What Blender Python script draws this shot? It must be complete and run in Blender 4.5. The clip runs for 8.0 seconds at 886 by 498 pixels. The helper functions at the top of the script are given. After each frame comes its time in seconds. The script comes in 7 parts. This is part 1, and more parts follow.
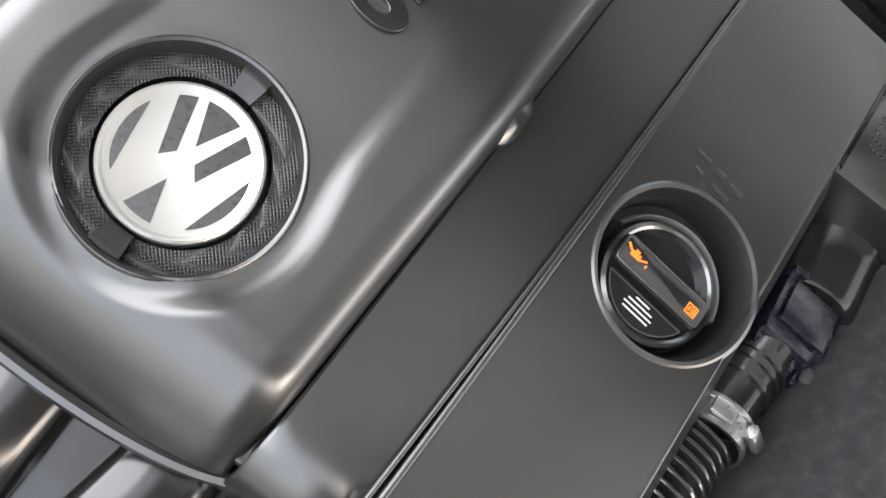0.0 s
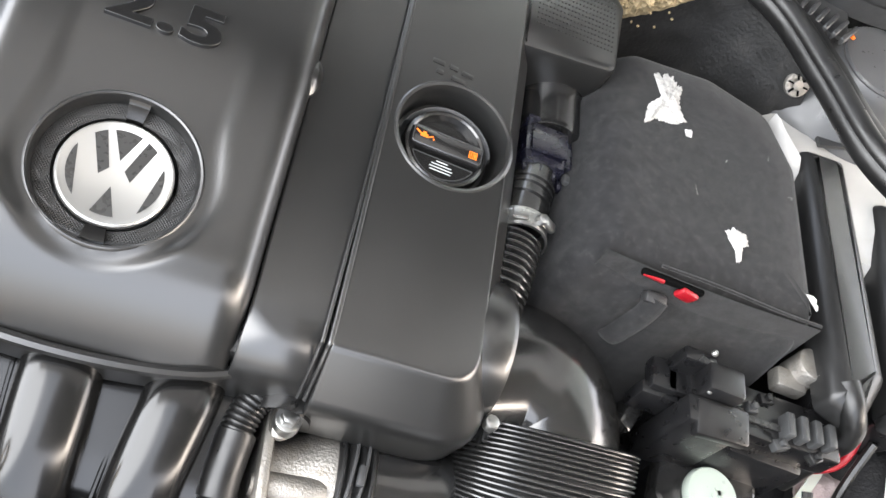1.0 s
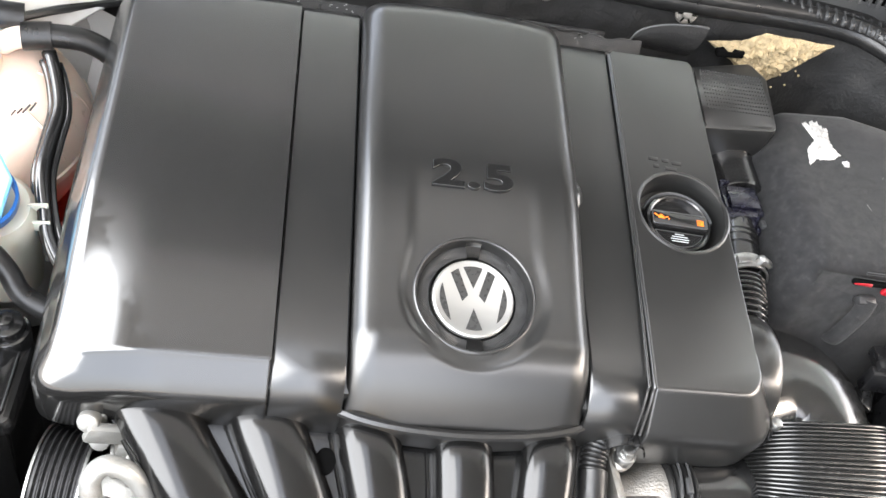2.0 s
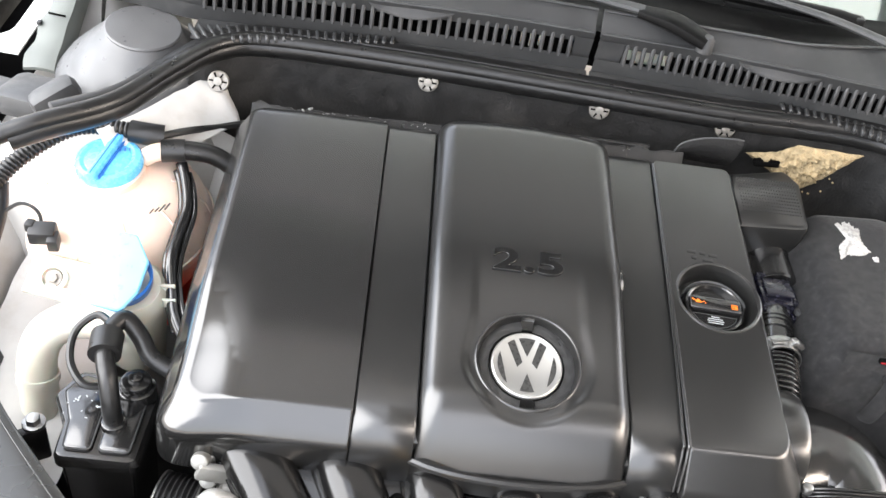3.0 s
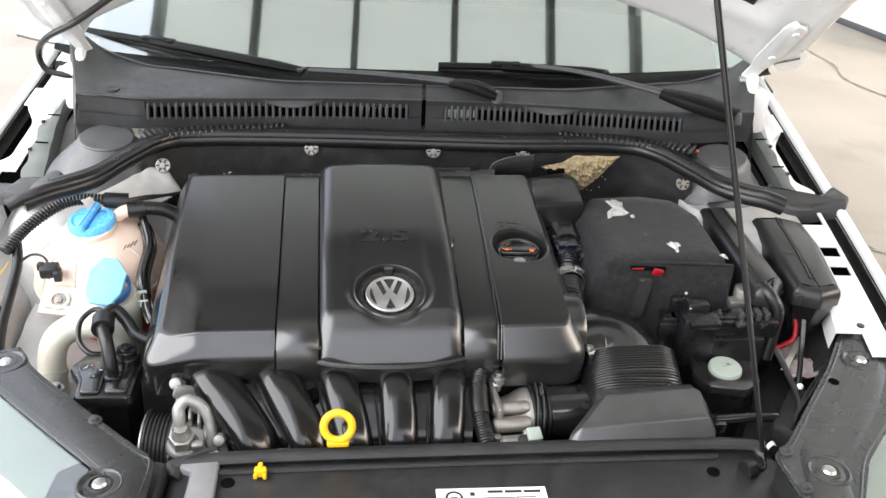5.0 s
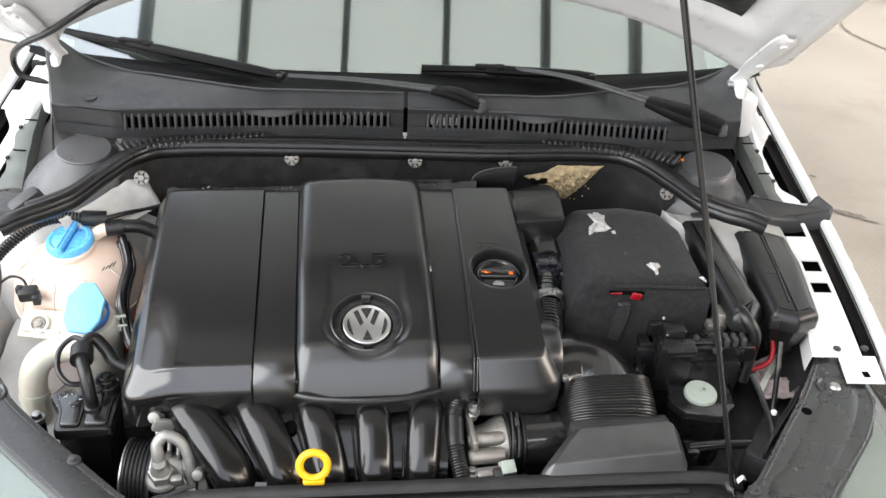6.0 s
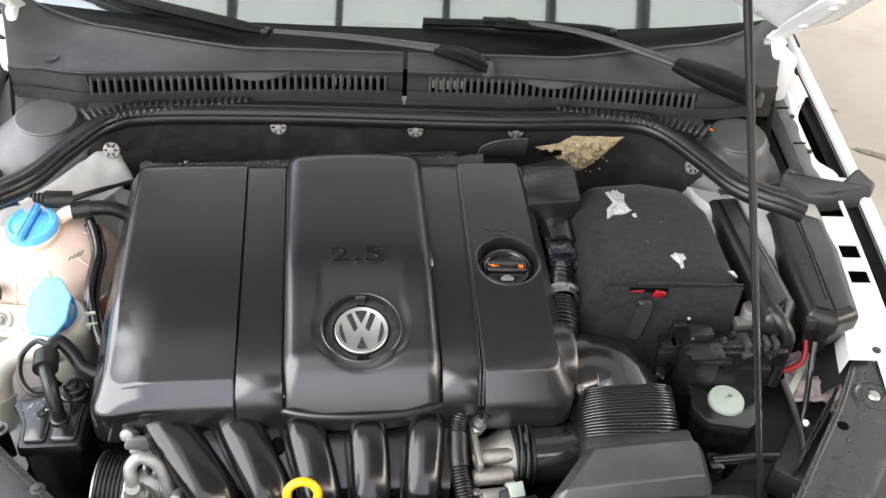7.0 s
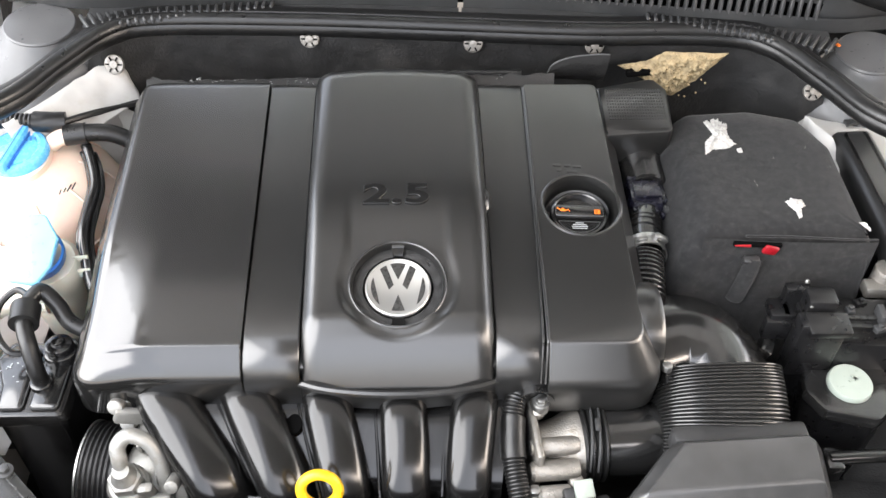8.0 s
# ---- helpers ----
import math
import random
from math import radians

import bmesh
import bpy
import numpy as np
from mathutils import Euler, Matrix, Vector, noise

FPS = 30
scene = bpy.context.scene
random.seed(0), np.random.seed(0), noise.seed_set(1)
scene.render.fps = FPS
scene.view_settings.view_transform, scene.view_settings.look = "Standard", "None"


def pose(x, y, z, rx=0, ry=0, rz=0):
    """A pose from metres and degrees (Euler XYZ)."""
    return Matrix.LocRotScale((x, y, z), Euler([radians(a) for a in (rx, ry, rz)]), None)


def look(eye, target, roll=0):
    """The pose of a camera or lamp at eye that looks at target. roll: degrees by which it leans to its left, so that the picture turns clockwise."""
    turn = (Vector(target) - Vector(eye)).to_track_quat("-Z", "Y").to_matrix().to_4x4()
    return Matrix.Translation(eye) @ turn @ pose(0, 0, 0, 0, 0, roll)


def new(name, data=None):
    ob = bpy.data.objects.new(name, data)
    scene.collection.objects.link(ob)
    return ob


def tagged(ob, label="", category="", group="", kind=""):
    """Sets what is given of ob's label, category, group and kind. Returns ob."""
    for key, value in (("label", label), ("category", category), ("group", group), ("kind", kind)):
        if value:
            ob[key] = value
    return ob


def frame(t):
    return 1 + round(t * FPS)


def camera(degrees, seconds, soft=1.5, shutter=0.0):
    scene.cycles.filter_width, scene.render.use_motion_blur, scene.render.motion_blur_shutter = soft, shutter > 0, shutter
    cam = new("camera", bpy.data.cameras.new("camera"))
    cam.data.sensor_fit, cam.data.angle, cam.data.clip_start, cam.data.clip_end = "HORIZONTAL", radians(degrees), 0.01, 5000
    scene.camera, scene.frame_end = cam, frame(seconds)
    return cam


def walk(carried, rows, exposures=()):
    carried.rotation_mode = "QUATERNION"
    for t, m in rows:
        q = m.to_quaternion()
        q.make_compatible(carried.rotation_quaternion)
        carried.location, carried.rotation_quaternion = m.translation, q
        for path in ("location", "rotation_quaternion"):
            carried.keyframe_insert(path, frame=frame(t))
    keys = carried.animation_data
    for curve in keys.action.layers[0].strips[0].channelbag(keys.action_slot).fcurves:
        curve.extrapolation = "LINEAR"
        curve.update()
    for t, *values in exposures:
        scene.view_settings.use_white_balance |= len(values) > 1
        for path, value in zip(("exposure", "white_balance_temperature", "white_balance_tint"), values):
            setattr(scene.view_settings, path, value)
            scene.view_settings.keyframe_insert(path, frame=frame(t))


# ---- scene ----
cam = camera(52.0, 8.0)
PATH = [
    (0, (0.021, -0.161, 1.255), (0.189, 0.801, -0.49), 52.3),
    (0.5, (0.05, -0.272, 1.323), (0.391, 0.858, -0.292), 47.0),
    (1, (0.027, -0.368, 1.374), (0.462, 0.848, -0.153), 36.6),
    (1.5, (-0.068, -0.441, 1.418), (0.309, 0.836, -0.074), 25.1),
    (2, (-0.201, -0.499, 1.479), (0.089, 0.82, 0.004), 18.0),
    (2.2, (-0.247, -0.509, 1.505), (0.019, 0.821, 0.035), 16.9),
    (3.3, (-0.116, -0.712, 1.566), (-0.14, 0.863, 0.333), 9.2),
    (3.5, (-0.069, -0.773, 1.589), (-0.091, 0.833, 0.396), 7.8),
    (4, (-0.028, -0.955, 1.627), (0.029, 0.743, 0.572), 4.5),
    (4.5, (-0.049, -1.135, 1.594), (0.057, 0.618, 0.637), 2.8),
    (4.7, (-0.059, -1.173, 1.585), (0.054, 0.579, 0.628), 3.3),
    (6, (-0.023, -1.088, 1.73), (0.094, 0.575, 0.625), 3.7),
    (6.5, (-0.024, -0.991, 1.771), (0.107, 0.601, 0.568), 4.4),
    (7, (-0.024, -0.889, 1.752), (0.101, 0.645, 0.476), 4.5),
    (7.5, (-0.007, -0.789, 1.692), (0.052, 0.689, 0.345), 3.2),
    (8, (0.003, -0.698, 1.607), (-0.016, 0.734, 0.211), 2.0),
]
walk(cam, [(t, look(eye, target, roll)) for t, eye, target, roll in PATH], [(0, 1.87, 6450, 10), (1, 2.08, 6450, 10), (2, 2.3, 6480, 10), (3.5, 1.80, 6550, 11), (4, 1.70, 6520, 10), (4.5, 1.42, 6500, 10), (6.5, 1.15, 6500, 10), (7.2, 1.46, 6500, 10), (8, 1.87, 6550, 11)])

# ---- light ----
SUN_DIR = (-0.77, -0.29, 0.57)          # towards the sun
world = bpy.data.worlds.new("sky")
scene.world = world
world.use_nodes = True
wn, wl = world.node_tree.nodes, world.node_tree.links
sky = wn.new("ShaderNodeTexSky")
sky.sky_type = "NISHITA"
sky.sun_disc = False
sky.sun_elevation = radians(37)
sky.sun_rotation = radians(111)
sky.dust_density = 7.0
sky.air_density = 0.7
sky.ozone_density = 0.5
haze = wn.new("ShaderNodeVectorMath")          # thin bright overcast over the clear sky
haze.operation = "ADD"
haze.inputs[1].default_value = (5.2, 5.35, 5.5)
wl.new(sky.outputs[0], haze.inputs[0])
wl.new(haze.outputs[0], wn["Background"].inputs[0])
wn["Background"].inputs[1].default_value = 0.15
sun_data = bpy.data.lights.new("sun", "SUN")
sun_data.energy, sun_data.angle, sun_data.color = 2.5, radians(75), (1.0, 0.985, 0.96)
sun = new("sun", sun_data)
sun.matrix_world = look(Vector(SUN_DIR) * 10, (0, 0, 0))


# ---- materials ----
def material(name, base, rough=0.5, metal=0.0, grain=0.0, grain_size=0.0006, vary=0.12, vary_size=0.05,
             rough_vary=0.1, coat=0.0, sub=0.0, trans=0.0, ior=1.5, spec=0.5, dirt=None, dirt_amount=0.0,
             dirt_size=0.03, sheen=0.0):
    """A surface with colour and gloss varied at two scales, fine relief, and optional dirt."""
    m = bpy.data.materials.new(name)
    m.use_nodes = True
    n, l = m.node_tree.nodes, m.node_tree.links
    b = n["Principled BSDF"]
    tc = n.new("ShaderNodeTexCoord")
    big = n.new("ShaderNodeTexNoise")
    big.inputs["Scale"].default_value = 1.0 / vary_size
    big.inputs["Detail"].default_value = 5
    l.new(tc.outputs["Object"], big.inputs["Vector"])
    ramp = n.new("ShaderNodeMapRange")
    ramp.inputs["From Min"].default_value, ramp.inputs["From Max"].default_value = 0.3, 0.7
    ramp.inputs["To Min"].default_value, ramp.inputs["To Max"].default_value = 1 - vary, 1 + vary
    l.new(big.outputs["Fac"], ramp.inputs["Value"])
    mul = n.new("ShaderNodeVectorMath")
    mul.operation = "SCALE"
    mul.inputs[0].default_value = base
    l.new(ramp.outputs[0], mul.inputs["Scale"])
    colour = mul.outputs[0]
    rr = n.new("ShaderNodeMapRange")
    rr.inputs["From Min"].default_value, rr.inputs["From Max"].default_value = 0.3, 0.7
    rr.inputs["To Min"].default_value = max(0.02, rough - rough_vary)
    rr.inputs["To Max"].default_value = min(1.0, rough + rough_vary)
    fine = n.new("ShaderNodeTexNoise")
    fine.inputs["Scale"].default_value = 4.0 / vary_size
    fine.inputs["Detail"].default_value = 6
    l.new(tc.outputs["Object"], fine.inputs["Vector"])
    l.new(fine.outputs["Fac"], rr.inputs["Value"])
    roughness = rr.outputs[0]
    if dirt:
        dn = n.new("ShaderNodeTexNoise")
        dn.inputs["Scale"].default_value = 1.0 / dirt_size
        dn.inputs["Detail"].default_value = 9
        dn.inputs["Roughness"].default_value = 0.65
        l.new(tc.outputs["Object"], dn.inputs["Vector"])
        dr = n.new("ShaderNodeMapRange")
        dr.inputs["From Min"].default_value, dr.inputs["From Max"].default_value = 0.52, 0.72
        dr.inputs["To Max"].default_value = dirt_amount
        l.new(dn.outputs["Fac"], dr.inputs["Value"])
        mix = n.new("ShaderNodeMix")
        mix.data_type = "RGBA"
        l.new(dr.outputs[0], mix.inputs["Factor"])
        l.new(colour, mix.inputs["A"])
        mix.inputs["B"].default_value = (*dirt, 1)
        colour = mix.outputs["Result"]
        add = n.new("ShaderNodeMath")
        add.operation = "MULTIPLY_ADD"
        l.new(dr.outputs[0], add.inputs[0])
        add.inputs[1].default_value = 0.35
        l.new(roughness, add.inputs[2])
        roughness = add.outputs[0]
    l.new(colour, b.inputs["Base Color"])
    l.new(roughness, b.inputs["Roughness"])
    b.inputs["Metallic"].default_value = metal
    b.inputs["IOR"].default_value = ior
    b.inputs["Specular IOR Level"].default_value = spec
    b.inputs["Coat Weight"].default_value = coat
    b.inputs["Coat Roughness"].default_value = 0.05
    b.inputs["Transmission Weight"].default_value = trans
    b.inputs["Sheen Weight"].default_value = sheen
    b.inputs["Sheen Roughness"].default_value = 0.5
    if sub:
        b.inputs["Subsurface Weight"].default_value = sub
        b.inputs["Subsurface Radius"].default_value = (0.03, 0.015, 0.01)
        b.inputs["Subsurface Scale"].default_value = 0.6
    if grain:
        g = n.new("ShaderNodeTexNoise")
        g.inputs["Scale"].default_value = 1.0 / grain_size
        g.inputs["Detail"].default_value = 2
        l.new(tc.outputs["Object"], g.inputs["Vector"])
        bump = n.new("ShaderNodeBump")
        bump.inputs["Strength"].default_value = grain
        bump.inputs["Distance"].default_value = grain_size
        l.new(g.outputs["Fac"], bump.inputs["Height"])
        l.new(bump.outputs[0], b.inputs["Normal"])
    return m


SATIN = material("satin_black_plastic", (0.010, 0.010, 0.0098), 0.28, vary=0.08, rough_vary=0.0, spec=0.85, ior=1.55)
GLOSS = material("glossy_black_plastic", (0.010, 0.010, 0.010), 0.16, grain=0.05, grain_size=0.001, rough_vary=0.03, spec=0.95)
RELAYPL = material("dull_black_lid_plastic", (0.012, 0.012, 0.012), 0.33, grain=0.05, grain_size=0.001, rough_vary=0.04, spec=0.5)
NUMPL = material("smooth_black_plastic", (0.008, 0.008, 0.008), 0.20, rough_vary=0.0, spec=0.68)
RUNPL = material("moulded_black_plastic", (0.006, 0.006, 0.006), 0.19, rough_vary=0.01, spec=0.55)
MATTE = material("matte_black_plastic", (0.016, 0.016, 0.0165), 0.45, grain=0.1, grain_size=0.0006, vary=0.25, rough_vary=0.1,
                 dirt=(0.06, 0.058, 0.055), dirt_amount=0.25, dirt_size=0.09)
GREYPL = material("weathered_grey_plastic", (0.035, 0.036, 0.037), 0.48, grain=0.1, grain_size=0.0006, vary=0.2,
                  dirt=(0.09, 0.088, 0.084), dirt_amount=0.3, dirt_size=0.06)
RUBBER = material("black_rubber", (0.008, 0.008, 0.008), 0.36, grain=0.08, grain_size=0.0008, vary=0.2)
# Sooty metal; also the colour of shaded panels on the right side.
DARK = material("soot_black_metal_and_shade", (0.01, 0.01, 0.011), 0.6, grain=0.3, grain_size=0.003, dirt=(0.018, 0.0165, 0.014), dirt_amount=0.4)
WHITE = material("white_car_paint", (0.78, 0.78, 0.77), 0.3, vary=0.03, vary_size=0.2, rough_vary=0.05, coat=0.6)
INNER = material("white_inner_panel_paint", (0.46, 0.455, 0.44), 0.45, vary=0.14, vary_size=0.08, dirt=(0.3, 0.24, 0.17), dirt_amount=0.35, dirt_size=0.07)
TANK = material("milky_pinkish_tank_plastic", (0.74, 0.58, 0.48), 0.36, vary=0.10, vary_size=0.06, sub=0.35, grain=0.05, grain_size=0.002)
NECK = material("milky_white_plastic", (0.62, 0.60, 0.51), 0.42, vary=0.08, vary_size=0.05, sub=0.3)
PINK = material("pink_coolant_plastic", (0.75, 0.13, 0.09), 0.4, vary=0.15, vary_size=0.04, sub=0.2)
BLUE = material("sky_blue_plastic", (0.12, 0.45, 0.82), 0.26, vary=0.06, vary_size=0.03, grain=0.08)
PALEBLUE = material("pale_sky_blue_plastic", (0.22, 0.56, 0.84), 0.34, vary=0.05, vary_size=0.03, grain=0.05)
# Darker copy of BLUE for faint marks and for shade in grooves and undersides.
DBLUE = material("blue_plastic_shade_and_marks", (0.02, 0.14, 0.48), 0.4, vary=0.06, vary_size=0.03)
YELLOW = material("yellow_plastic", (0.78, 0.44, 0.008), 0.4, vary=0.05, vary_size=0.02, grain=0.05)
RED = material("red_plastic", (0.24, 0.004, 0.010), 0.4, vary=0.1, vary_size=0.02)
ALU = material("cast_aluminium", (0.30, 0.285, 0.262), 0.48, metal=0.85, grain=0.4, grain_size=0.002, vary=0.12, vary_size=0.03,
               dirt=(0.18, 0.14, 0.1), dirt_amount=0.5, dirt_size=0.02)
CAST = material("pale_cast_metal", (0.29, 0.288, 0.272), 0.46, metal=0.6, grain=0.2, grain_size=0.002, vary=0.12, vary_size=0.02, dirt=(0.22, 0.19, 0.15), dirt_amount=0.5, dirt_size=0.015)
STEEL = material("bright_steel", (0.42, 0.42, 0.41), 0.36, metal=1.0, vary=0.1, vary_size=0.01)
SILVER = material("brushed_silver", (0.45, 0.447, 0.43), 0.30, metal=0.75, vary=0.03, vary_size=0.06, rough_vary=0.015)
EMBDARK = material("dark_grey_inlay", (0.035, 0.035, 0.034), 0.3, metal=0.3, vary=0.1, vary_size=0.02)
FELT = material("dark_grey_felt", (0.014, 0.014, 0.0145), 1.0, grain=0.7, grain_size=0.0005, vary=0.3, vary_size=0.012, sheen=0.10, spec=0.2,
                dirt=(0.04, 0.039, 0.038), dirt_amount=0.45, dirt_size=0.006)
LINER = material("black_bulkhead_liner", (0.011, 0.011, 0.011), 0.6, grain=0.25, grain_size=0.004, vary=0.3, vary_size=0.06,
                 dirt=(0.032, 0.03, 0.028), dirt_amount=0.5, dirt_size=0.04)
FOAM = material("yellowed_foam", (0.30, 0.235, 0.135), 0.9, grain=1.0, grain_size=0.004, vary=0.4, vary_size=0.012,
                dirt=(0.2, 0.13, 0.06), dirt_amount=0.6, dirt_size=0.012)
FLUFF = material("white_wadding", (0.46, 0.45, 0.43), 0.95, grain=1.0, grain_size=0.0015, vary=0.3, vary_size=0.006)
MINT = material("pale_green_grey_plastic", (0.30, 0.34, 0.30), 0.35, vary=0.05, vary_size=0.03)
ORANGE = material("orange_print", (0.80, 0.17, 0.008), 0.55, vary=0.03)
PRINT = material("white_print", (0.40, 0.42, 0.43), 0.5, vary=0.03)
PAPER = material("white_sticker", (0.78, 0.78, 0.77), 0.4, vary=0.03)
PALEPL = material("pale_grey_plastic", (0.19, 0.19, 0.195), 0.45, grain=0.1, grain_size=0.001, vary=0.1, vary_size=0.03)
INK = material("black_print", (0.02, 0.02, 0.02), 0.5, vary=0.03)
BLACKPL = material("black_moulded_plastic", (0.006, 0.006, 0.0065), 0.32, grain=0.08, grain_size=0.001, vary=0.2, spec=0.5, dirt=(0.03, 0.028, 0.026), dirt_amount=0.25, dirt_size=0.03)
TRIM = material("grey_green_trim", (0.115, 0.125, 0.114), 0.5, grain=0.2, grain_size=0.0012, vary=0.15, dirt=(0.09, 0.09, 0.08), dirt_amount=0.4, dirt_size=0.04)
INKBLUE = material("blue_black_plastic", (0.007, 0.007, 0.014), 0.25, grain=0.05, grain_size=0.001, vary=0.1, spec=0.8)
WIPER = material("dull_black_wiper", (0.0035, 0.0035, 0.0035), 0.5, vary=0.2, spec=0.15)
LAMPH = material("glossy_grey_lamp_plastic", (0.020, 0.0205, 0.020), 0.28, vary=0.06, vary_size=0.12, rough_vary=0.03, spec=0.7)
CLOTH = material("pale_pinkish_cloth", (0.42, 0.34, 0.33), 0.85, grain=0.4, grain_size=0.002, vary=0.25, vary_size=0.02, dirt=(0.10, 0.08, 0.08), dirt_amount=0.6, dirt_size=0.02)
# Flat black for openings: the shade of their depth is put into the colour.
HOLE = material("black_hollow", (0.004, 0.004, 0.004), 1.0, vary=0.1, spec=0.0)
FOIL = material("crinkled_foil", (0.30, 0.30, 0.295), 0.35, metal=0.8, grain=1.0, grain_size=0.003, vary=0.5, vary_size=0.008)
CONCRETE = material("pale_concrete", (0.33, 0.30, 0.265), 0.85, grain=0.5, grain_size=0.006, vary=0.12, vary_size=0.7,
                    dirt=(0.24, 0.21, 0.185), dirt_amount=0.5, dirt_size=0.5)
CRACK = material("crack_dark_fill", (0.2, 0.17, 0.14), 0.95, vary=0.3, vary_size=0.05)
STAIN = material("dark_ground_stain", (0.16, 0.14, 0.12), 0.9, vary=0.3, vary_size=0.02)
BEAM = material("dark_steel_beam", (0.05, 0.055, 0.06), 0.6, vary=0.1)
SKYBLOCK = material("pale_grey_sky_block", (0.32, 0.33, 0.33), 0.7, grain=0.3, grain_size=0.005, vary=0.1, vary_size=0.5)
DOME = material("dull_grey_cap_plastic", (0.085, 0.086, 0.088), 0.36, grain=0.08, grain_size=0.0006, vary=0.15)
BACKWALL = material("dark_grey_render", (0.10, 0.10, 0.10), 0.85, grain=0.4, grain_size=0.005, vary=0.1, vary_size=0.6)
AIRLID = material("satin_black_lid_plastic", (0.034, 0.034, 0.034), 0.30, vary=0.2, vary_size=0.03, rough_vary=0.02, spec=0.9)
WALL = material("pale_rendered_wall", (0.62, 0.6, 0.57), 0.85, grain=0.4, grain_size=0.005, vary=0.1, vary_size=0.6)


def mesh_material():
    """Fine woven plastic mesh: small raised cells."""
    m = material("fine_black_mesh", (0.02, 0.02, 0.02), 0.35)
    n, l = m.node_tree.nodes, m.node_tree.links
    tc = n.new("ShaderNodeTexCoord")
    rot = n.new("ShaderNodeMapping")
    rot.inputs["Rotation"].default_value = (0, 0, radians(45))
    l.new(tc.outputs["Object"], rot.inputs["Vector"])
    ch = n.new("ShaderNodeTexVoronoi")
    ch.distance = "CHEBYCHEV"
    ch.inputs["Scale"].default_value = 640
    ch.inputs["Randomness"].default_value = 0.0
    l.new(rot.outputs[0], ch.inputs["Vector"])
    bump = n.new("ShaderNodeBump")
    bump.inputs["Strength"].default_value = 1.0
    bump.inputs["Distance"].default_value = 0.001
    bump.invert = True
    l.new(ch.outputs["Distance"], bump.inputs["Height"])
    l.new(bump.outputs[0], n["Principled BSDF"].inputs["Normal"])
    cells = n.new("ShaderNodeMapRange")
    cells.inputs["From Min"].default_value, cells.inputs["From Max"].default_value = 0.28, 0.40
    cells.inputs["To Min"].default_value, cells.inputs["To Max"].default_value = 0.001, 0.014
    l.new(ch.outputs["Distance"], cells.inputs["Value"])
    l.new(cells.outputs[0], n["Principled BSDF"].inputs["Base Color"])
    return m


MESH = mesh_material()


def worn_panel_material():
    """Satin plastic whose dressing has crept off one corner, leaving a glossier patch with a ragged edge."""
    m = material("satin_black_plastic_with_glossy_patch", (0.010, 0.010, 0.0098), 0.28, vary=0.08, rough_vary=0.015, spec=0.85, ior=1.55)
    n, l = m.node_tree.nodes, m.node_tree.links
    b = n["Principled BSDF"]
    tc = n.new("ShaderNodeTexCoord")
    xyz = n.new("ShaderNodeSeparateXYZ")
    l.new(tc.outputs["Object"], xyz.inputs[0])
    slope = n.new("ShaderNodeMath")
    slope.operation = "MULTIPLY_ADD"
    l.new(xyz.outputs["Y"], slope.inputs[0])
    slope.inputs[1].default_value = 0.46
    l.new(xyz.outputs["X"], slope.inputs[2])
    ragged = n.new("ShaderNodeTexNoise")
    ragged.inputs["Scale"].default_value = 70
    ragged.inputs["Detail"].default_value = 4
    ragged.inputs["Roughness"].default_value = 0.6
    l.new(tc.outputs["Object"], ragged.inputs["Vector"])
    edge = n.new("ShaderNodeMath")
    edge.operation = "MULTIPLY_ADD"
    l.new(ragged.outputs["Fac"], edge.inputs[0])
    edge.inputs[1].default_value = 0.05
    l.new(slope.outputs[0], edge.inputs[2])
    fac = n.new("ShaderNodeMapRange")
    fac.inputs["From Min"].default_value, fac.inputs["From Max"].default_value = -0.277, -0.268
    fac.inputs["To Min"].default_value, fac.inputs["To Max"].default_value = 0.0, 1.0
    l.new(edge.outputs[0], fac.inputs["Value"])
    mix = n.new("ShaderNodeMix")
    l.new(fac.outputs[0], mix.inputs["Factor"])
    mix.inputs["A"].default_value = 0.13
    mix.inputs["B"].default_value = 0.27
    l.new(mix.outputs["Result"], b.inputs["Roughness"])
    return m


WORN = worn_panel_material()


def glass_material(name, colour, coat):
    m = bpy.data.materials.new(name)
    m.use_nodes = True
    n, l = m.node_tree.nodes, m.node_tree.links
    b = n["Principled BSDF"]
    b.inputs["Base Color"].default_value = (*colour, 1)
    b.inputs["Roughness"].default_value = 0.01
    b.inputs["Transmission Weight"].default_value = 1.0
    b.inputs["IOR"].default_value = 1.52
    b.inputs["Coat Weight"].default_value = 1.0
    b.inputs["Coat IOR"].default_value = coat
    return m


GLASS = glass_material("tinted_windscreen_glass", (0.55, 0.66, 0.62), 2.8)
LENS = glass_material("hazed_lamp_lens", (0.78, 0.82, 0.80), 1.45)


def canopy_material():
    """Translucent roof sheet, lit from above by the sky."""
    m = bpy.data.materials.new("translucent_roof_sheet")
    m.use_nodes = True
    n, l = m.node_tree.nodes, m.node_tree.links
    n.remove(n["Principled BSDF"])
    t = n.new("ShaderNodeBsdfTranslucent")
    d = n.new("ShaderNodeBsdfDiffuse")
    t.inputs["Color"].default_value = (0.60, 0.622, 0.61, 1)
    d.inputs["Color"].default_value = (0.75, 0.8, 0.76, 1)
    mix = n.new("ShaderNodeMixShader")
    mix.inputs[0].default_value = 0.2
    l.new(t.outputs[0], mix.inputs[1])
    l.new(d.outputs[0], mix.inputs[2])
    l.new(mix.outputs[0], n["Material Output"].inputs["Surface"])
    return m


CANOPY = canopy_material()


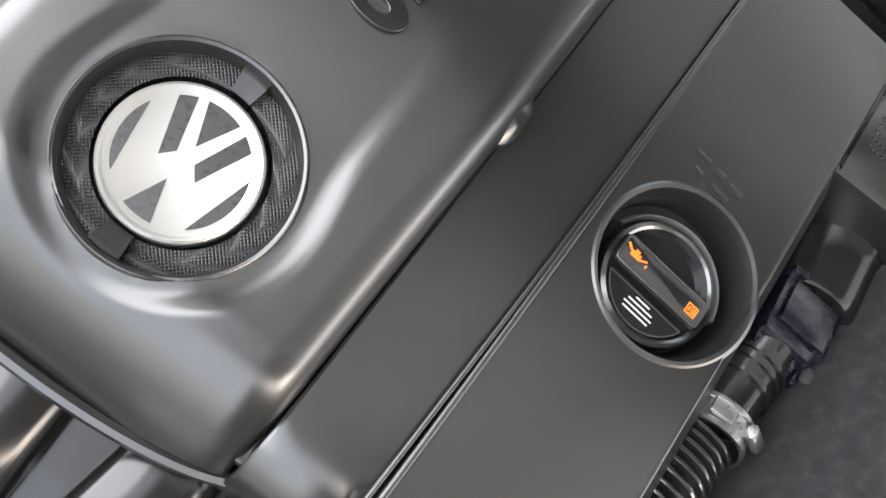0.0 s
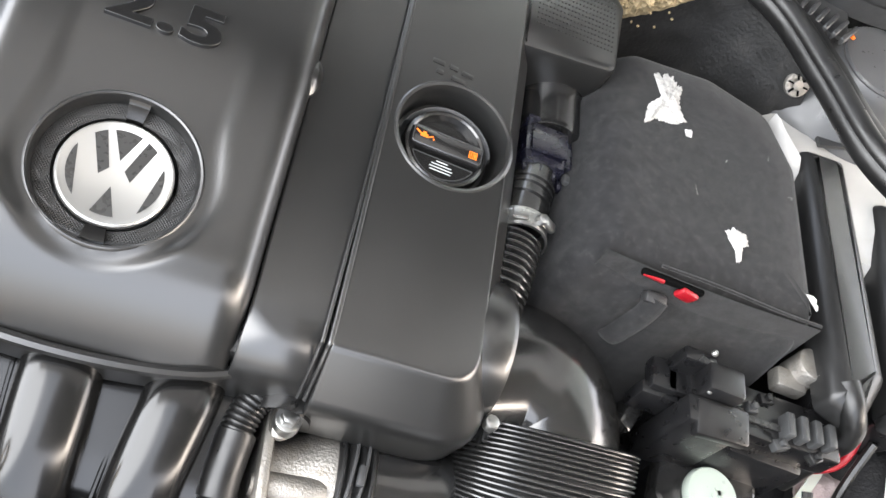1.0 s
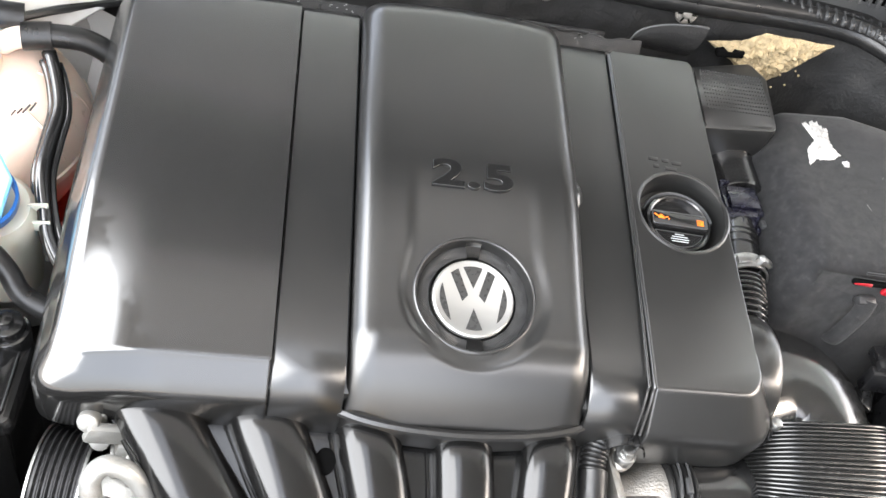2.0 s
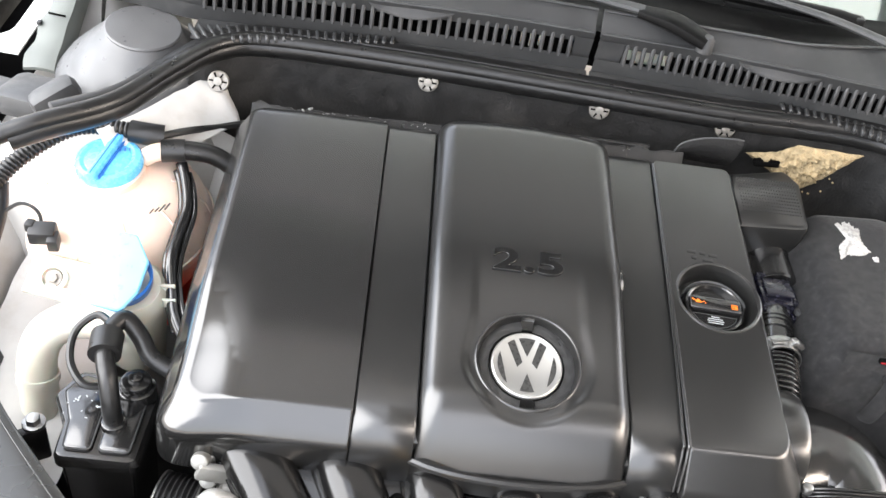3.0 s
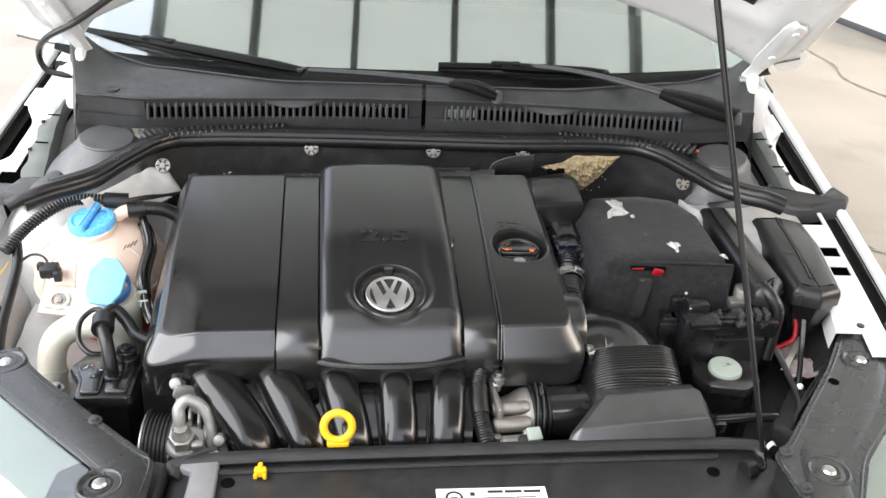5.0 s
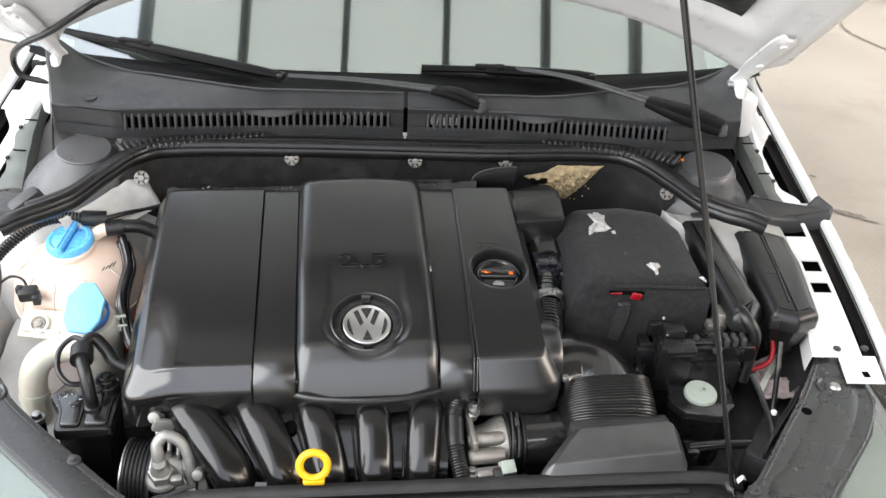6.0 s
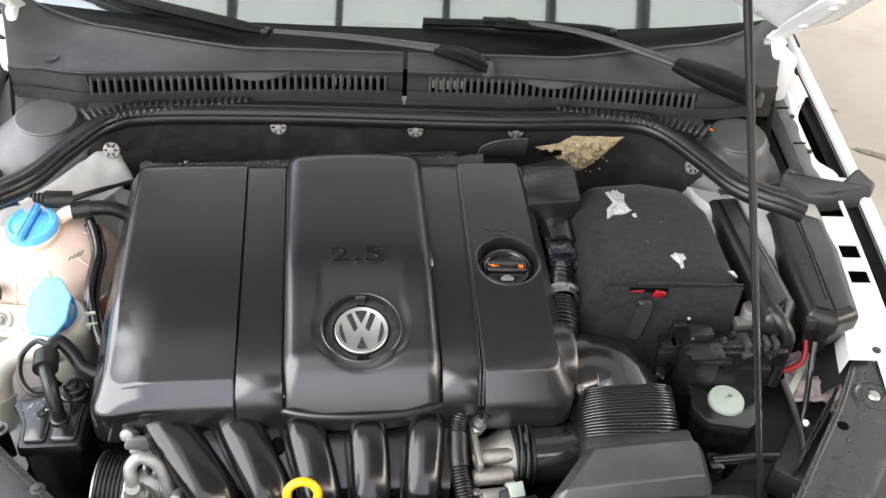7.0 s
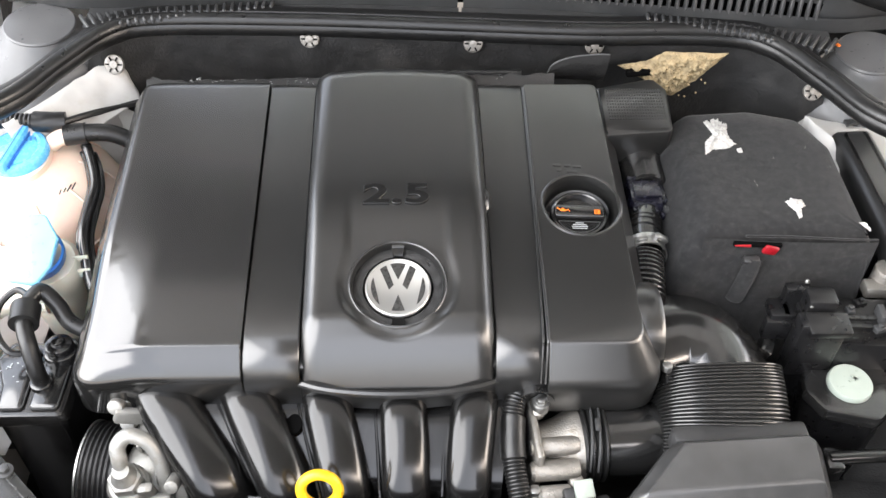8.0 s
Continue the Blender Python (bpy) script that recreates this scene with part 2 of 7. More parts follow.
# ---- mesh helpers ----
def thing(name, label, category, at=(0, 0, 0), group="", kind="", m=None):
    ob = new(name)
    ob.empty_display_size = 0.05
    ob.matrix_world = m if m is not None else Matrix.Translation(at)
    ob["base"] = [v for row in ob.matrix_world for v in row]
    return tagged(ob, label, category, group, kind)


def base_of(ob):
    while ob.parent:
        ob = ob.parent
    v = list(ob["base"]) if "base" in ob else [v for row in Matrix() for v in row]
    return Matrix([v[i * 4:i * 4 + 4] for i in range(4)])


def finish(bm, name, mat, angle=38):
    bmesh.ops.recalc_face_normals(bm, faces=bm.faces[:])
    me = bpy.data.meshes.new(name)
    bm.to_mesh(me)
    bm.free()
    me.shade_smooth()
    me.set_sharp_from_angle(angle=radians(angle))
    me.materials.append(mat)
    return me


def part(name, bm, mat, parent, label="", local=False, angle=38):
    """Links a bmesh as one mesh under a thing or a part. Coordinates are the world's, or the thing's own with local."""
    if not local:
        bm.transform(base_of(parent).inverted())
    ob = new(name, finish(bm, name, mat, angle))
    ob.parent = parent
    return tagged(ob, label)


def solo(name, bm, mat, label, category, group="", kind="", angle=38):
    """A top-level thing that is one mesh."""
    ob = new(name, finish(bm, name, mat, angle))
    return tagged(ob, label, category, group, kind)


def join(*bms):
    out = bms[0]
    for b in bms[1:]:
        me = bpy.data.meshes.new("tmp")
        b.to_mesh(me)
        b.free()
        out.from_mesh(me)
        bpy.data.meshes.remove(me)
    return out


def moved(bm, m):
    bm.transform(m)
    return bm


def box(c, s, bevel=0.004, rot=(0, 0, 0), seg=2):
    bm = bmesh.new()
    bmesh.ops.create_cube(bm, size=1.0, matrix=Matrix.Diagonal((*s, 1)))
    if bevel:
        bmesh.ops.bevel(bm, geom=bm.edges[:], offset=min(bevel, min(s) * 0.45), segments=seg, profile=0.5, affect="EDGES")
    bm.transform(pose(*c, *rot))
    return bm


def rounded(pts, radii, seg=6):
    """A closed outline with rounded corners; radii: one number or one a corner."""
    n, out = len(pts), []
    if not hasattr(radii, "__len__"):
        radii = [radii] * n
    for i, r in enumerate(radii):
        p, a, b = Vector(pts[i]), Vector(pts[i - 1]), Vector(pts[(i + 1) % n])
        u, v = (a - p).normalized(), (b - p).normalized()
        half = math.acos(max(-1, min(1, u.dot(v)))) / 2
        if r < 1e-5 or half > 1.5:
            out += [tuple(p)] * (seg + 1) if r >= 1e-5 else [tuple(p + (v - u) * 1e-5 * k) for k in range(seg + 1)]
            continue
        d = min(r / math.tan(half), (a - p).length * 0.49, (b - p).length * 0.49)
        r = d * math.tan(half)
        c = p + (u + v).normalized() * (r / math.sin(half))
        s, e = p + u * d - c, p + v * d - c
        ang = s.angle_signed(e)
        for k in range(seg + 1):
            t = -ang * k / seg
            out.append((c.x + s.x * math.cos(t) - s.y * math.sin(t), c.y + s.x * math.sin(t) + s.y * math.cos(t)))
    return out


def grown(pts, d):
    """The outline moved outwards by d (counter-clockwise points)."""
    n, out = len(pts), []
    for i in range(n):
        a, p, b = Vector(pts[i - 1]), Vector(pts[i]), Vector(pts[(i + 1) % n])
        j = i - 1
        while (p - a).length < 1e-4:
            j -= 1
            a = Vector(pts[j % n])
        j = i + 1
        while (b - p).length < 1e-4:
            j += 1
            b = Vector(pts[j % n])
        e, f = (p - a).normalized(), (b - p).normalized()
        q = Vector((e.y + f.y, -e.x - f.x))
        q = q.normalized() / max(0.4, math.cos(e.angle(f) / 2)) if q.length > 1e-6 else Vector((e.y, -e.x))
        out.append(tuple(p + q * d))
    return out


def densify(pts, d):
    """The outline with points added along its long edges."""
    out = []
    for a, b in zip(pts, pts[1:] + pts[:1]):
        n = max(1, int((Vector(b) - Vector(a)).length / d))
        out += [tuple(Vector(a).lerp(Vector(b), k / n)) for k in range(n)]
    return out


def stack(levels, holes=(), cap_bottom=True):
    """Lofts outlines of equal length, from the bottom up: (points, z). The top is filled, around round holes (x, y, r)."""
    bm = bmesh.new()
    rings = [[bm.verts.new((x, y, z)) for x, y in pts] for pts, z in levels]
    n = len(rings[0])
    for a, b in zip(rings, rings[1:]):
        for i in range(n):
            bm.faces.new((a[i], a[(i + 1) % n], b[(i + 1) % n], b[i]))
    if cap_bottom:
        bm.faces.new(rings[0][::-1])
    if not holes:
        bm.faces.new(rings[-1])
        return bm
    top = rings[-1]
    edges = [bm.edges.get((top[i], top[(i + 1) % n])) for i in range(n)]
    for x, y, r in holes:
        vs = [bm.verts.new((x + r * math.cos(k / 48 * math.tau), y + r * math.sin(k / 48 * math.tau), levels[-1][1])) for k in range(48)]
        edges += [bm.edges.new((vs[i], vs[(i + 1) % 48])) for i in range(48)]
    bmesh.ops.triangle_fill(bm, use_beauty=True, use_dissolve=False, edges=edges)
    return bm


def lathe(profile, seg=48, m=None, arc=math.tau, close=False):
    """Revolves (r, z) points about z."""
    bm = bmesh.new()
    full = abs(arc - math.tau) < 1e-6
    cols = []
    for k in range(seg if full else seg + 1):
        a = arc * k / seg
        cols.append([bm.verts.new((r * math.cos(a), r * math.sin(a), z)) for r, z in profile])
    for k in range(seg):
        a, b = cols[k], cols[(k + 1) % len(cols)]
        for i in range(len(profile) - 1):
            bm.faces.new((a[i], b[i], b[i + 1], a[i + 1]))
    bmesh.ops.remove_doubles(bm, verts=bm.verts[:], dist=1e-6)
    if m is not None:
        bm.transform(m)
    return bm


def disc(r, z0, z1, edge=0.002, seg=40, m=None):
    return lathe([(0, z0), (r, z0), (r, z1 - edge), (r - edge * 0.3, z1 - edge * 0.3), (r - edge, z1), (0, z1)], seg, m)


def smooth_path(pts, per=8):
    """Catmull-Rom through the points."""
    p = [Vector(q) for q in pts]
    p = [2 * p[0] - p[1]] + p + [2 * p[-1] - p[-2]]
    out = []
    for i in range(1, len(p) - 2):
        for k in range(per):
            t = k / per
            out.append(0.5 * (2 * p[i] + (p[i + 1] - p[i - 1]) * t + (2 * p[i - 1] - 5 * p[i] + 4 * p[i + 1] - p[i + 2]) * t * t
                              + (3 * p[i] - p[i - 1] - 3 * p[i + 1] + p[i + 2]) * t ** 3))
    return out + [p[-2]]


def tube(pts, r, seg=12, per=8, caps=True, flat=1.0, square=1.0):
    """A tube along a smooth path. r: a radius, or a function of the share of the way."""
    path = smooth_path(pts, per) if per > 1 else [Vector(q) for q in pts]
    bm = bmesh.new()
    rings, side, n = [], None, len(path)
    length = [0.0]
    for a, b in zip(path, path[1:]):
        length.append(length[-1] + (b - a).length)
    for i, p in enumerate(path):
        t = (path[min(i + 1, n - 1)] - path[max(i - 1, 0)]).normalized()
        if side is None:
            side = t.cross(Vector((0, 0, 1)))
            if side.length < 0.05:
                side = t.cross(Vector((0, 1, 0)))
        side = (side - t * side.dot(t)).normalized()
        up = side.cross(t)
        q = r(length[i] / length[-1]) if callable(r) else r
        rings.append([bm.verts.new(p + (side * math.copysign(abs(math.cos(a)) ** square, math.cos(a)) + up * flat * math.copysign(abs(math.sin(a)) ** square, math.sin(a))) * q) for a in (k / seg * math.tau for k in range(seg))])
    for a, b in zip(rings, rings[1:]):
        for k in range(seg):
            bm.faces.new((a[k], a[(k + 1) % seg], b[(k + 1) % seg], b[k]))
    if caps:
        bm.faces.new(rings[0][::-1])
        bm.faces.new(rings[-1])
    return bm


def ribbed(pts, r, depth, pitch, seg=20, samples=6, flat=1.0, square=1.0):
    """A corrugated hose."""
    path = smooth_path(pts, 10)
    length = sum((b - a).length for a, b in zip(path, path[1:]))
    n = max(2, int(length / pitch))
    fine, acc, j = [], 0.0, 0
    steps = n * samples
    cum = [0.0]
    for a, b in zip(path, path[1:]):
        cum.append(cum[-1] + (b - a).length)
    for k in range(steps + 1):
        d = length * k / steps
        while j < len(path) - 2 and cum[j + 1] < d:
            j += 1
        f = (d - cum[j]) / max(1e-9, cum[j + 1] - cum[j])
        fine.append(path[j].lerp(path[j + 1], f))
    return tube(fine, lambda s: r - depth * (0.5 + 0.5 * math.cos(s * n * math.tau)) ** 2, seg, per=1, flat=flat, square=square)


def surface(fn, us, vs, thick=0.0):
    """A sheet through fn(u, v) -> (x, y, z); with thickness it gets an underside and rims, moved down z."""
    bm = bmesh.new()
    top = [[bm.verts.new(fn(u, v)) for v in vs] for u in us]
    for i in range(len(us) - 1):
        for j in range(len(vs) - 1):
            bm.faces.new((top[i][j], top[i + 1][j], top[i + 1][j + 1], top[i][j + 1]))
    if thick:
        low = [[bm.verts.new(v.co - Vector((0, 0, thick))) for v in row] for row in top]
        for i in range(len(us) - 1):
            for j in range(len(vs) - 1):
                bm.faces.new((low[i][j], low[i][j + 1], low[i + 1][j + 1], low[i + 1][j]))
        for i in range(len(us) - 1):
            for j in (0, len(vs) - 1):
                bm.faces.new((top[i][j], low[i][j], low[i + 1][j], top[i + 1][j]))
        for j in range(len(vs) - 1):
            for i in (0, len(us) - 1):
                bm.faces.new((top[i][j], top[i][j + 1], low[i][j + 1], low[i][j]))
    return bm


def bolt(name, p, parent, r=0.008, mat=None, m=None, label=""):
    """A washer head with a hexagon."""
    q = (m or Matrix.Translation(p))
    return part(name, join(disc(r, 0, 0.003, 0.001, 20, q.copy()), disc(r * 0.6, 0.003, 0.008, 0.001, 6, q.copy())), mat or STEEL, parent, label)


def sm(a, b, x):
    t = max(0.0, min(1.0, (x - a) / (b - a)))
    return t * t * (3 - 2 * t)


def steps(a, b, n):
    return [a + (b - a) * i / n for i in range(n + 1)]


# ---- ground, canopy and surroundings ----
tagged(solo("ground", surface(lambda u, v: (u, v, 0.0), [-60, -8, -3, 0, 3, 8, 60], [-60, -8, -3, 0, 3, 8, 60]), CONCRETE,
            "pale pinkish concrete forecourt with stains and cracks", "ground"), kind="structure")
rng = random.Random(4)
for pts in ([(2.60, 4.55), (2.64, 4.2), (2.62, 3.9), (2.70, 3.5)], [(1.0, 0.9), (1.15, 0.75), (1.4, 0.7)], [(-1.5, 2.4), (-2.1, 1.6), (-2.9, 1.2)]):
    line = smooth_path([(x + rng.uniform(-.04, .04), y + rng.uniform(-.04, .04), 0.004) for x, y in pts], 8)
    bm = bmesh.new()
    row = []
    for i, p in enumerate(line):
        w = 0.003 + 0.009 * rng.random()
        row.append((bm.verts.new(p + Vector((w, w, 0))), bm.verts.new(p - Vector((w, w, 0)))))
    for a, b in zip(row, row[1:]):
        bm.faces.new((a[0], b[0], b[1], a[1]))
    solo("crack", bm, CRACK, "dark dirt-filled crack in the concrete", "crack", "cracks in the ground", kind="structure")

for cx, cy, w, d, seed in ((1.73, 1.825, 0.055, 0.022, 1), (1.70, 2.12, 0.012, 0.010, 2), (1.79, 1.775, 0.035, 0.006, 3)):
    bm = bmesh.new()
    bm.faces.new([bm.verts.new((cx + w * r * math.cos(a) - 0.35 * d * r * math.sin(a), cy + d * r * math.sin(a) - 0.35 * w * r * math.cos(a), 0.004)) for a, r in ((k / 40 * math.tau, 1 + 0.5 * noise.noise(Vector((math.cos(k / 40 * math.tau) * 3, math.sin(k / 40 * math.tau) * 3, seed)))) for k in range(40))])
    solo("stain", bm, STAIN, "dark smudged stain on the concrete", "stain", "stains on the ground", kind="structure")

canopy = thing("canopy_roof", "high open canopy roof of translucent sheets on dark beams", "canopy", (0, 0, 4.4), kind="structure")
part("sheet", surface(lambda u, v: (u, v, 4.4), steps(-1.35, 7.0, 12), steps(0.2, 9.0, 10), 0.02), CANOPY, canopy, "pale greenish translucent roof sheet")
for x in (-1.35, -0.87, -0.28, 0.385, 1.005, 1.49, 2.1, 2.7, 3.3, 3.9):
    part("beam", box((x, 4.6, 4.33), (0.040, 8.8, 0.10), 0.004), BEAM, canopy)
for y in (0.25, 8.9):
    part("cross_beam", box((2.8, y, 4.22), (8.3, 0.12, 0.14), 0.004), BEAM, canopy)
for x, y in ((-1.33, 8.9), (7.0, 8.9), (7.0, 0.25)):
    part("post", box((x, y, 2.1), (0.12, 0.12, 4.2), 0.006), BEAM, canopy)

# Unseen sheet, added to keep sky light off the right and front.
part("sky_block_sheet", box((3.6, -1.75, 4.43), (7.2, 3.9, 0.05), 0.01), SKYBLOCK, canopy, "unseen opaque sheet added to block sky light over the front of the bay")
wall = thing("wall_north", "pale rendered building wall behind the car", "wall", (0, 11, 0), kind="structure")
part("wall", box((0, 11.1, 2.6), (24, 0.25, 5.2), 0.02), WALL, wall)
wall2 = thing("wall_east", "pale low boundary wall beside the forecourt", "wall", (7.5, 3, 0), kind="structure")
part("wall", box((7.6, 3, 1.1), (0.2, 18, 2.2), 0.02), WALL, wall2)

kerb = thing("kerb_block", "low white painted block with a shadow line built along its base", "kerb", (3.55, 5.2, 0), kind="structure")
part("block", box((3.62, 5.13, 0.24), (0.9, 1.3, 0.44), 0.02, (0, 0, 17.5)), WALL, kerb)
# Dark strip that stands for the shadow under the block.
part("base_shadow", box((3.62, 5.13, 0.02), (0.94, 1.34, 0.04), 0.005, (0, 0, 17.5)), BEAM, kerb)

# Unseen wall, added so glossy parts reflect something dark at the right front.
wall3 = thing("wall_south_unseen", "unseen dark grey wall added to darken reflections from the front", "wall", (0.5, -3.6, 0), kind="structure")
part("wall", box((5.2, -3.7, 1.75), (8.0, 0.25, 3.5), 0.02), BACKWALL, wall3)

# ---- car body ----
def rail_z(y):
    return 0.80 + 0.05 * y + 0.35 * y * y if y > -0.07 else 0.798 + (y + 0.07) * 0.05


def fender(sign, name):
    """Front wing: outer skin, flange with openings, inner wing."""
    label = "white painted front wing with slotted inner flange"
    f = thing(name, label, "car wing", (sign * 0.8, 0.2, 0.3), "front wings")
    ox = lambda y: (0.782 + 0.15 * y - 0.35 * y * y if y < 0.7 else 0.7155 - 0.34 * (y - 0.7) * 0.0) + (0.0 if sign > 0 else 0.036)
    ys = steps(-0.10, 1.0, 56)
    prof = [(-0.002, -0.010), (-0.002, 0.003), (0.0, 0.0065), (0.004, 0.008), (0.013, 0.006), (0.03, -0.012), (0.05, -0.05), (0.065, -0.12), (0.07, -0.25), (0.06, -0.40), (0.045, -0.48)]
    part("skin", surface(lambda u, v: (sign * (ox(v) + prof[u][0]), v, rail_z(v) + prof[u][1]), range(len(prof)), ys), WHITE, f)

    Y0 = 0.024 if sign > 0 else -0.03

    def band(u0, u1, y0, y1, dz=0.0, t=0.003):
        y0 = max(y0, Y0)
        n = max(2, int((y1 - y0) / 0.008))
        g = lambda q, v: q(v) if callable(q) else q
        return surface(lambda u, v: (sign * (ox(v) - (g(u0, v) * (1 - u) + g(u1, v) * u)), v, rail_z(v) + dz), [0, 0.5, 1], steps(y0, y1, n), t)
    IN = lambda y: 0.083 + 0.035 * sm(0.30, 0.0, y)
    pieces = [band(0.034, 0.041, -0.10, 0.36), band(0.074, IN, -0.10, 0.31), band(0.041, 0.075, 0.253, 0.31), band(0.041, 0.075, 0.201, 0.226), band(0.041, 0.075, -0.10, 0.175),
              band(0.008, 0.05, 0.355, 0.392), band(0.009, 0.075, 0.56, 0.602), band(0.009, 0.075, 0.675, 0.95)]
    GAP = lambda y: 0.050 - 0.036 * sm(0.505, 0.570, y) - 0.028 * sm(0.430, 0.398, y)
    pieces += [band(GAP, 0.075, 0.39, 0.565), band(0.024, 0.07, 0.60, 0.68)]
    if sign > 0:
        pieces.append(surface(lambda u, v: (ox(v) - 0.012 - 0.062 * u, v, rail_z(v)), [0, 0.5, 1], steps(-0.036, Y0 + 0.001, 4), 0.003))
    for piece in pieces:
        part("flange_strip", piece, WHITE, f)
    lip = [(sign * (ox(y) - IN(y)), y, rail_z(y) - 0.002) for y in steps(Y0, 0.31, 8)]
    part("flange_lip", surface(lambda u, v: (lip[u][0] - sign * 0.004 * v, lip[u][1], lip[u][2] - 0.030 * v), range(len(lip)), [0, 1], 0.002), WHITE, f)
    # Two dark sheets give the openings their shade; no liner is known here.
    part("gap_shade", band(0.0, 0.10, -0.09, 0.70, -0.045), HOLE, f, "black sheet standing in for the shade below the openings")
    part("gap_side_shade", surface(lambda u, v: (sign * (ox(v) - 0.0032 + 0.012 * u), v, rail_z(v) - 0.003 - 0.060 * u), [0, 0.5, 1], steps(Y0, 0.70, 40)), MATTE, f, "dark sheet over the skin's inner face, standing in for shade")
    pin = [(0.088, -0.030), (0.105, -0.045), (0.12, -0.06), (0.15, -0.10), (0.17, -0.2), (0.19, -0.45)]
    # The right panel is black: shade below the flange put into its colour.
    part("inner_wing", surface(lambda u, v: (sign * (ox(v) - pin[u][0] - (0.03 * sm(0.0, -0.08, v) if u else 0)), v, rail_z(v) + pin[u][1] - 0.004), range(len(pin)), steps(Y0, 0.66, 26)), DARK if sign > 0 else INNER, f, "inner wing panel, dusty at left, blackened for shade at right")
    for y, k in ((0.041, 0.072), (0.043, 0.025)) if sign > 0 else ((0.075, 0.092), (0.085, 0.055)):
        part("bolt_hole", disc(0.0065, -0.002, 0.0025, 0.001, 16, pose(sign * (ox(y) - k), y, rail_z(y))), EMBDARK, f)
    part("square_hole", box((sign * (ox(-0.018) - 0.039), -0.018, rail_z(-0.018) + 0.0005), (0.010, 0.012, 0.002), 0), HOLE, f)
    # crumpled seam sealer by the hinge
    ga, gb = (0.016, 0.066) if sign > 0 else (0.036, 0.088)
    def gusset(u, v):
        off = ga + (gb - ga) * (u if v > 0.555 else max(u, sm(0.560, 0.510, v) * 0.86))
        fold = 0.012 * math.exp(-((u - 0.30) / 0.14) ** 2) + 0.014 * math.exp(-((u - 0.85) / 0.12) ** 2)
        return (sign * (ox(v) - off), v, rail_z(v) + 0.003 + fold * sm(0.51, 0.56, v) * sm(0.67, 0.62, v) + 0.006 * noise.noise(Vector((u * 2, v * 25, 4))) - 0.02 * sm(0.9, 1.0, u))
    part("gusset", surface(gusset, steps(0, 1, 14), steps(0.508, 0.655, 22), 0.003), WHITE, f, "white pressed gusset below the hinge")
    part("gusset_hole", box((sign * (ox(0.628) - 0.5 * (ga + gb) - 0.006), 0.628, rail_z(0.628) + 0.013), (0.010, 0.006, 0.006), 0.002, (20, 0, 0)), HOLE, f, "small dark hole in the gusset")
    return f


fender(1, "front_wing")
fender(-1, "front_wing")

# bonnet, propped open
ANG = radians(42)
def on_hood(x, h, d=0.0):
    """x across, h up along the raised bonnet, d out of its underside."""
    return Vector((x, 0.56 - h * math.cos(ANG) - d * math.sin(ANG), 1.07 + h * math.sin(ANG) - d * math.cos(ANG)))


hood = thing("bonnet", "white bonnet propped open over the engine bay", "bonnet", (0, 0.56, 1.07))
def hood_rear(x):
    a = abs(x) / 0.66
    return 0.27 * (1 - a ** 2.4) - 0.124 * (1 - a * a) + 0.045 * sm(-0.15, -0.45, x) * sm(-0.665, -0.60, x)
def hood_pt(u, v, d):
    x = (0.66 + 0.06 * sm(0, 0.10, v) - 0.05 * sm(0.75, 1, v)) * u
    h0 = hood_rear(0.66 * u)
    h = h0 + (1.05 - 0.08 * u * u - h0) * v
    return on_hood(x, h, d + 0.10 * (u * u - 1) + 0.02 * math.sin(v * math.pi) * 0)
US, VS = steps(-1, 1, 36), steps(0, 1, 30)
part("outer_skin", surface(lambda u, v: hood_pt(u, v, -0.03 * min(1, 12 * min(1 - abs(u), v, 1 - v) + 0.3)), US, VS), WHITE, hood)
def liner(u, v):
    e = min((1 - abs(u)) * 0.66, v * 0.8, (1 - v) * 0.8)
    rib = 0.022 * (1 - sm(0.09, 0.13, e)) * sm(0.0, 0.02, e)
    cross = 0.02 * max(0, 1 - abs(abs(u) - 0.35 - 0.25 * v) / 0.06)
    return hood_pt(u, v, max(rib, cross if e > 0.1 else 0) + 0.003)
part("inner_frame", surface(liner, steps(-1, 1, 100), steps(0, 1, 70)), WHITE, hood, "pressed white inner bonnet frame")
for sign in (1, -1):
    hg = part("hinge", join(box((sign * 0.664, 0.585, 0.985), (0.045, 0.12, 0.09), 0.012, (0, 0, sign * 8)), box((sign * 0.650, 0.545, 1.035), (0.018, 0.05, 0.06), 0.008)), WHITE, hood, "white painted steel hinge")
    def plate(u, v):
        c = Vector((0.648, -0.012)).lerp(Vector((0.656, 0.215)), u)
        wd = 0.015 + 0.009 * sm(0.15, 0.4, u) - 0.010 * sm(0.90, 1.0, u)
        return on_hood(sign * (c.x + wd * (v - 0.5) * 2), c.y - 0.012 * (v - 0.5), 0.012 + 0.006 * sm(0.9, 0.5, abs(v - 0.5) * 2))
    arm = part("arm", surface(plate, steps(0, 1, 14), steps(0, 1, 8), 0.006), WHITE, hg)
    for u in (0.46, 0.88):
        q = plate(u, 0.5)
        part("bolt", join(disc(0.010, 0, 0.003, 0.001, 16, look(q, q + Vector((0, math.sin(ANG), math.cos(ANG))))), disc(0.007, 0.002, 0.008, 0.001, 6, look(q, q + Vector((0, math.sin(ANG), math.cos(ANG)))))), WHITE, arm)
    part("pivot_bolt", disc(0.008, -0.006, 0.014, 0.002, 12, pose(sign * 0.642, 0.552, 1.045, 0, -sign * 90, 0)), STEEL, hg)
# Unseen mat; its extent is set by how dark the cover's reflections are.
def mat_pt(u, v):
    e = min(0.80 - abs(u), (v - 0.14) * 0.9, (0.46 - v) * 0.9)
    return hood_pt(u, v, 0.010 + 0.016 * sm(0, 0.05, e) + 0.004 * noise.noise(Vector((u * 7, v * 7, 3))))
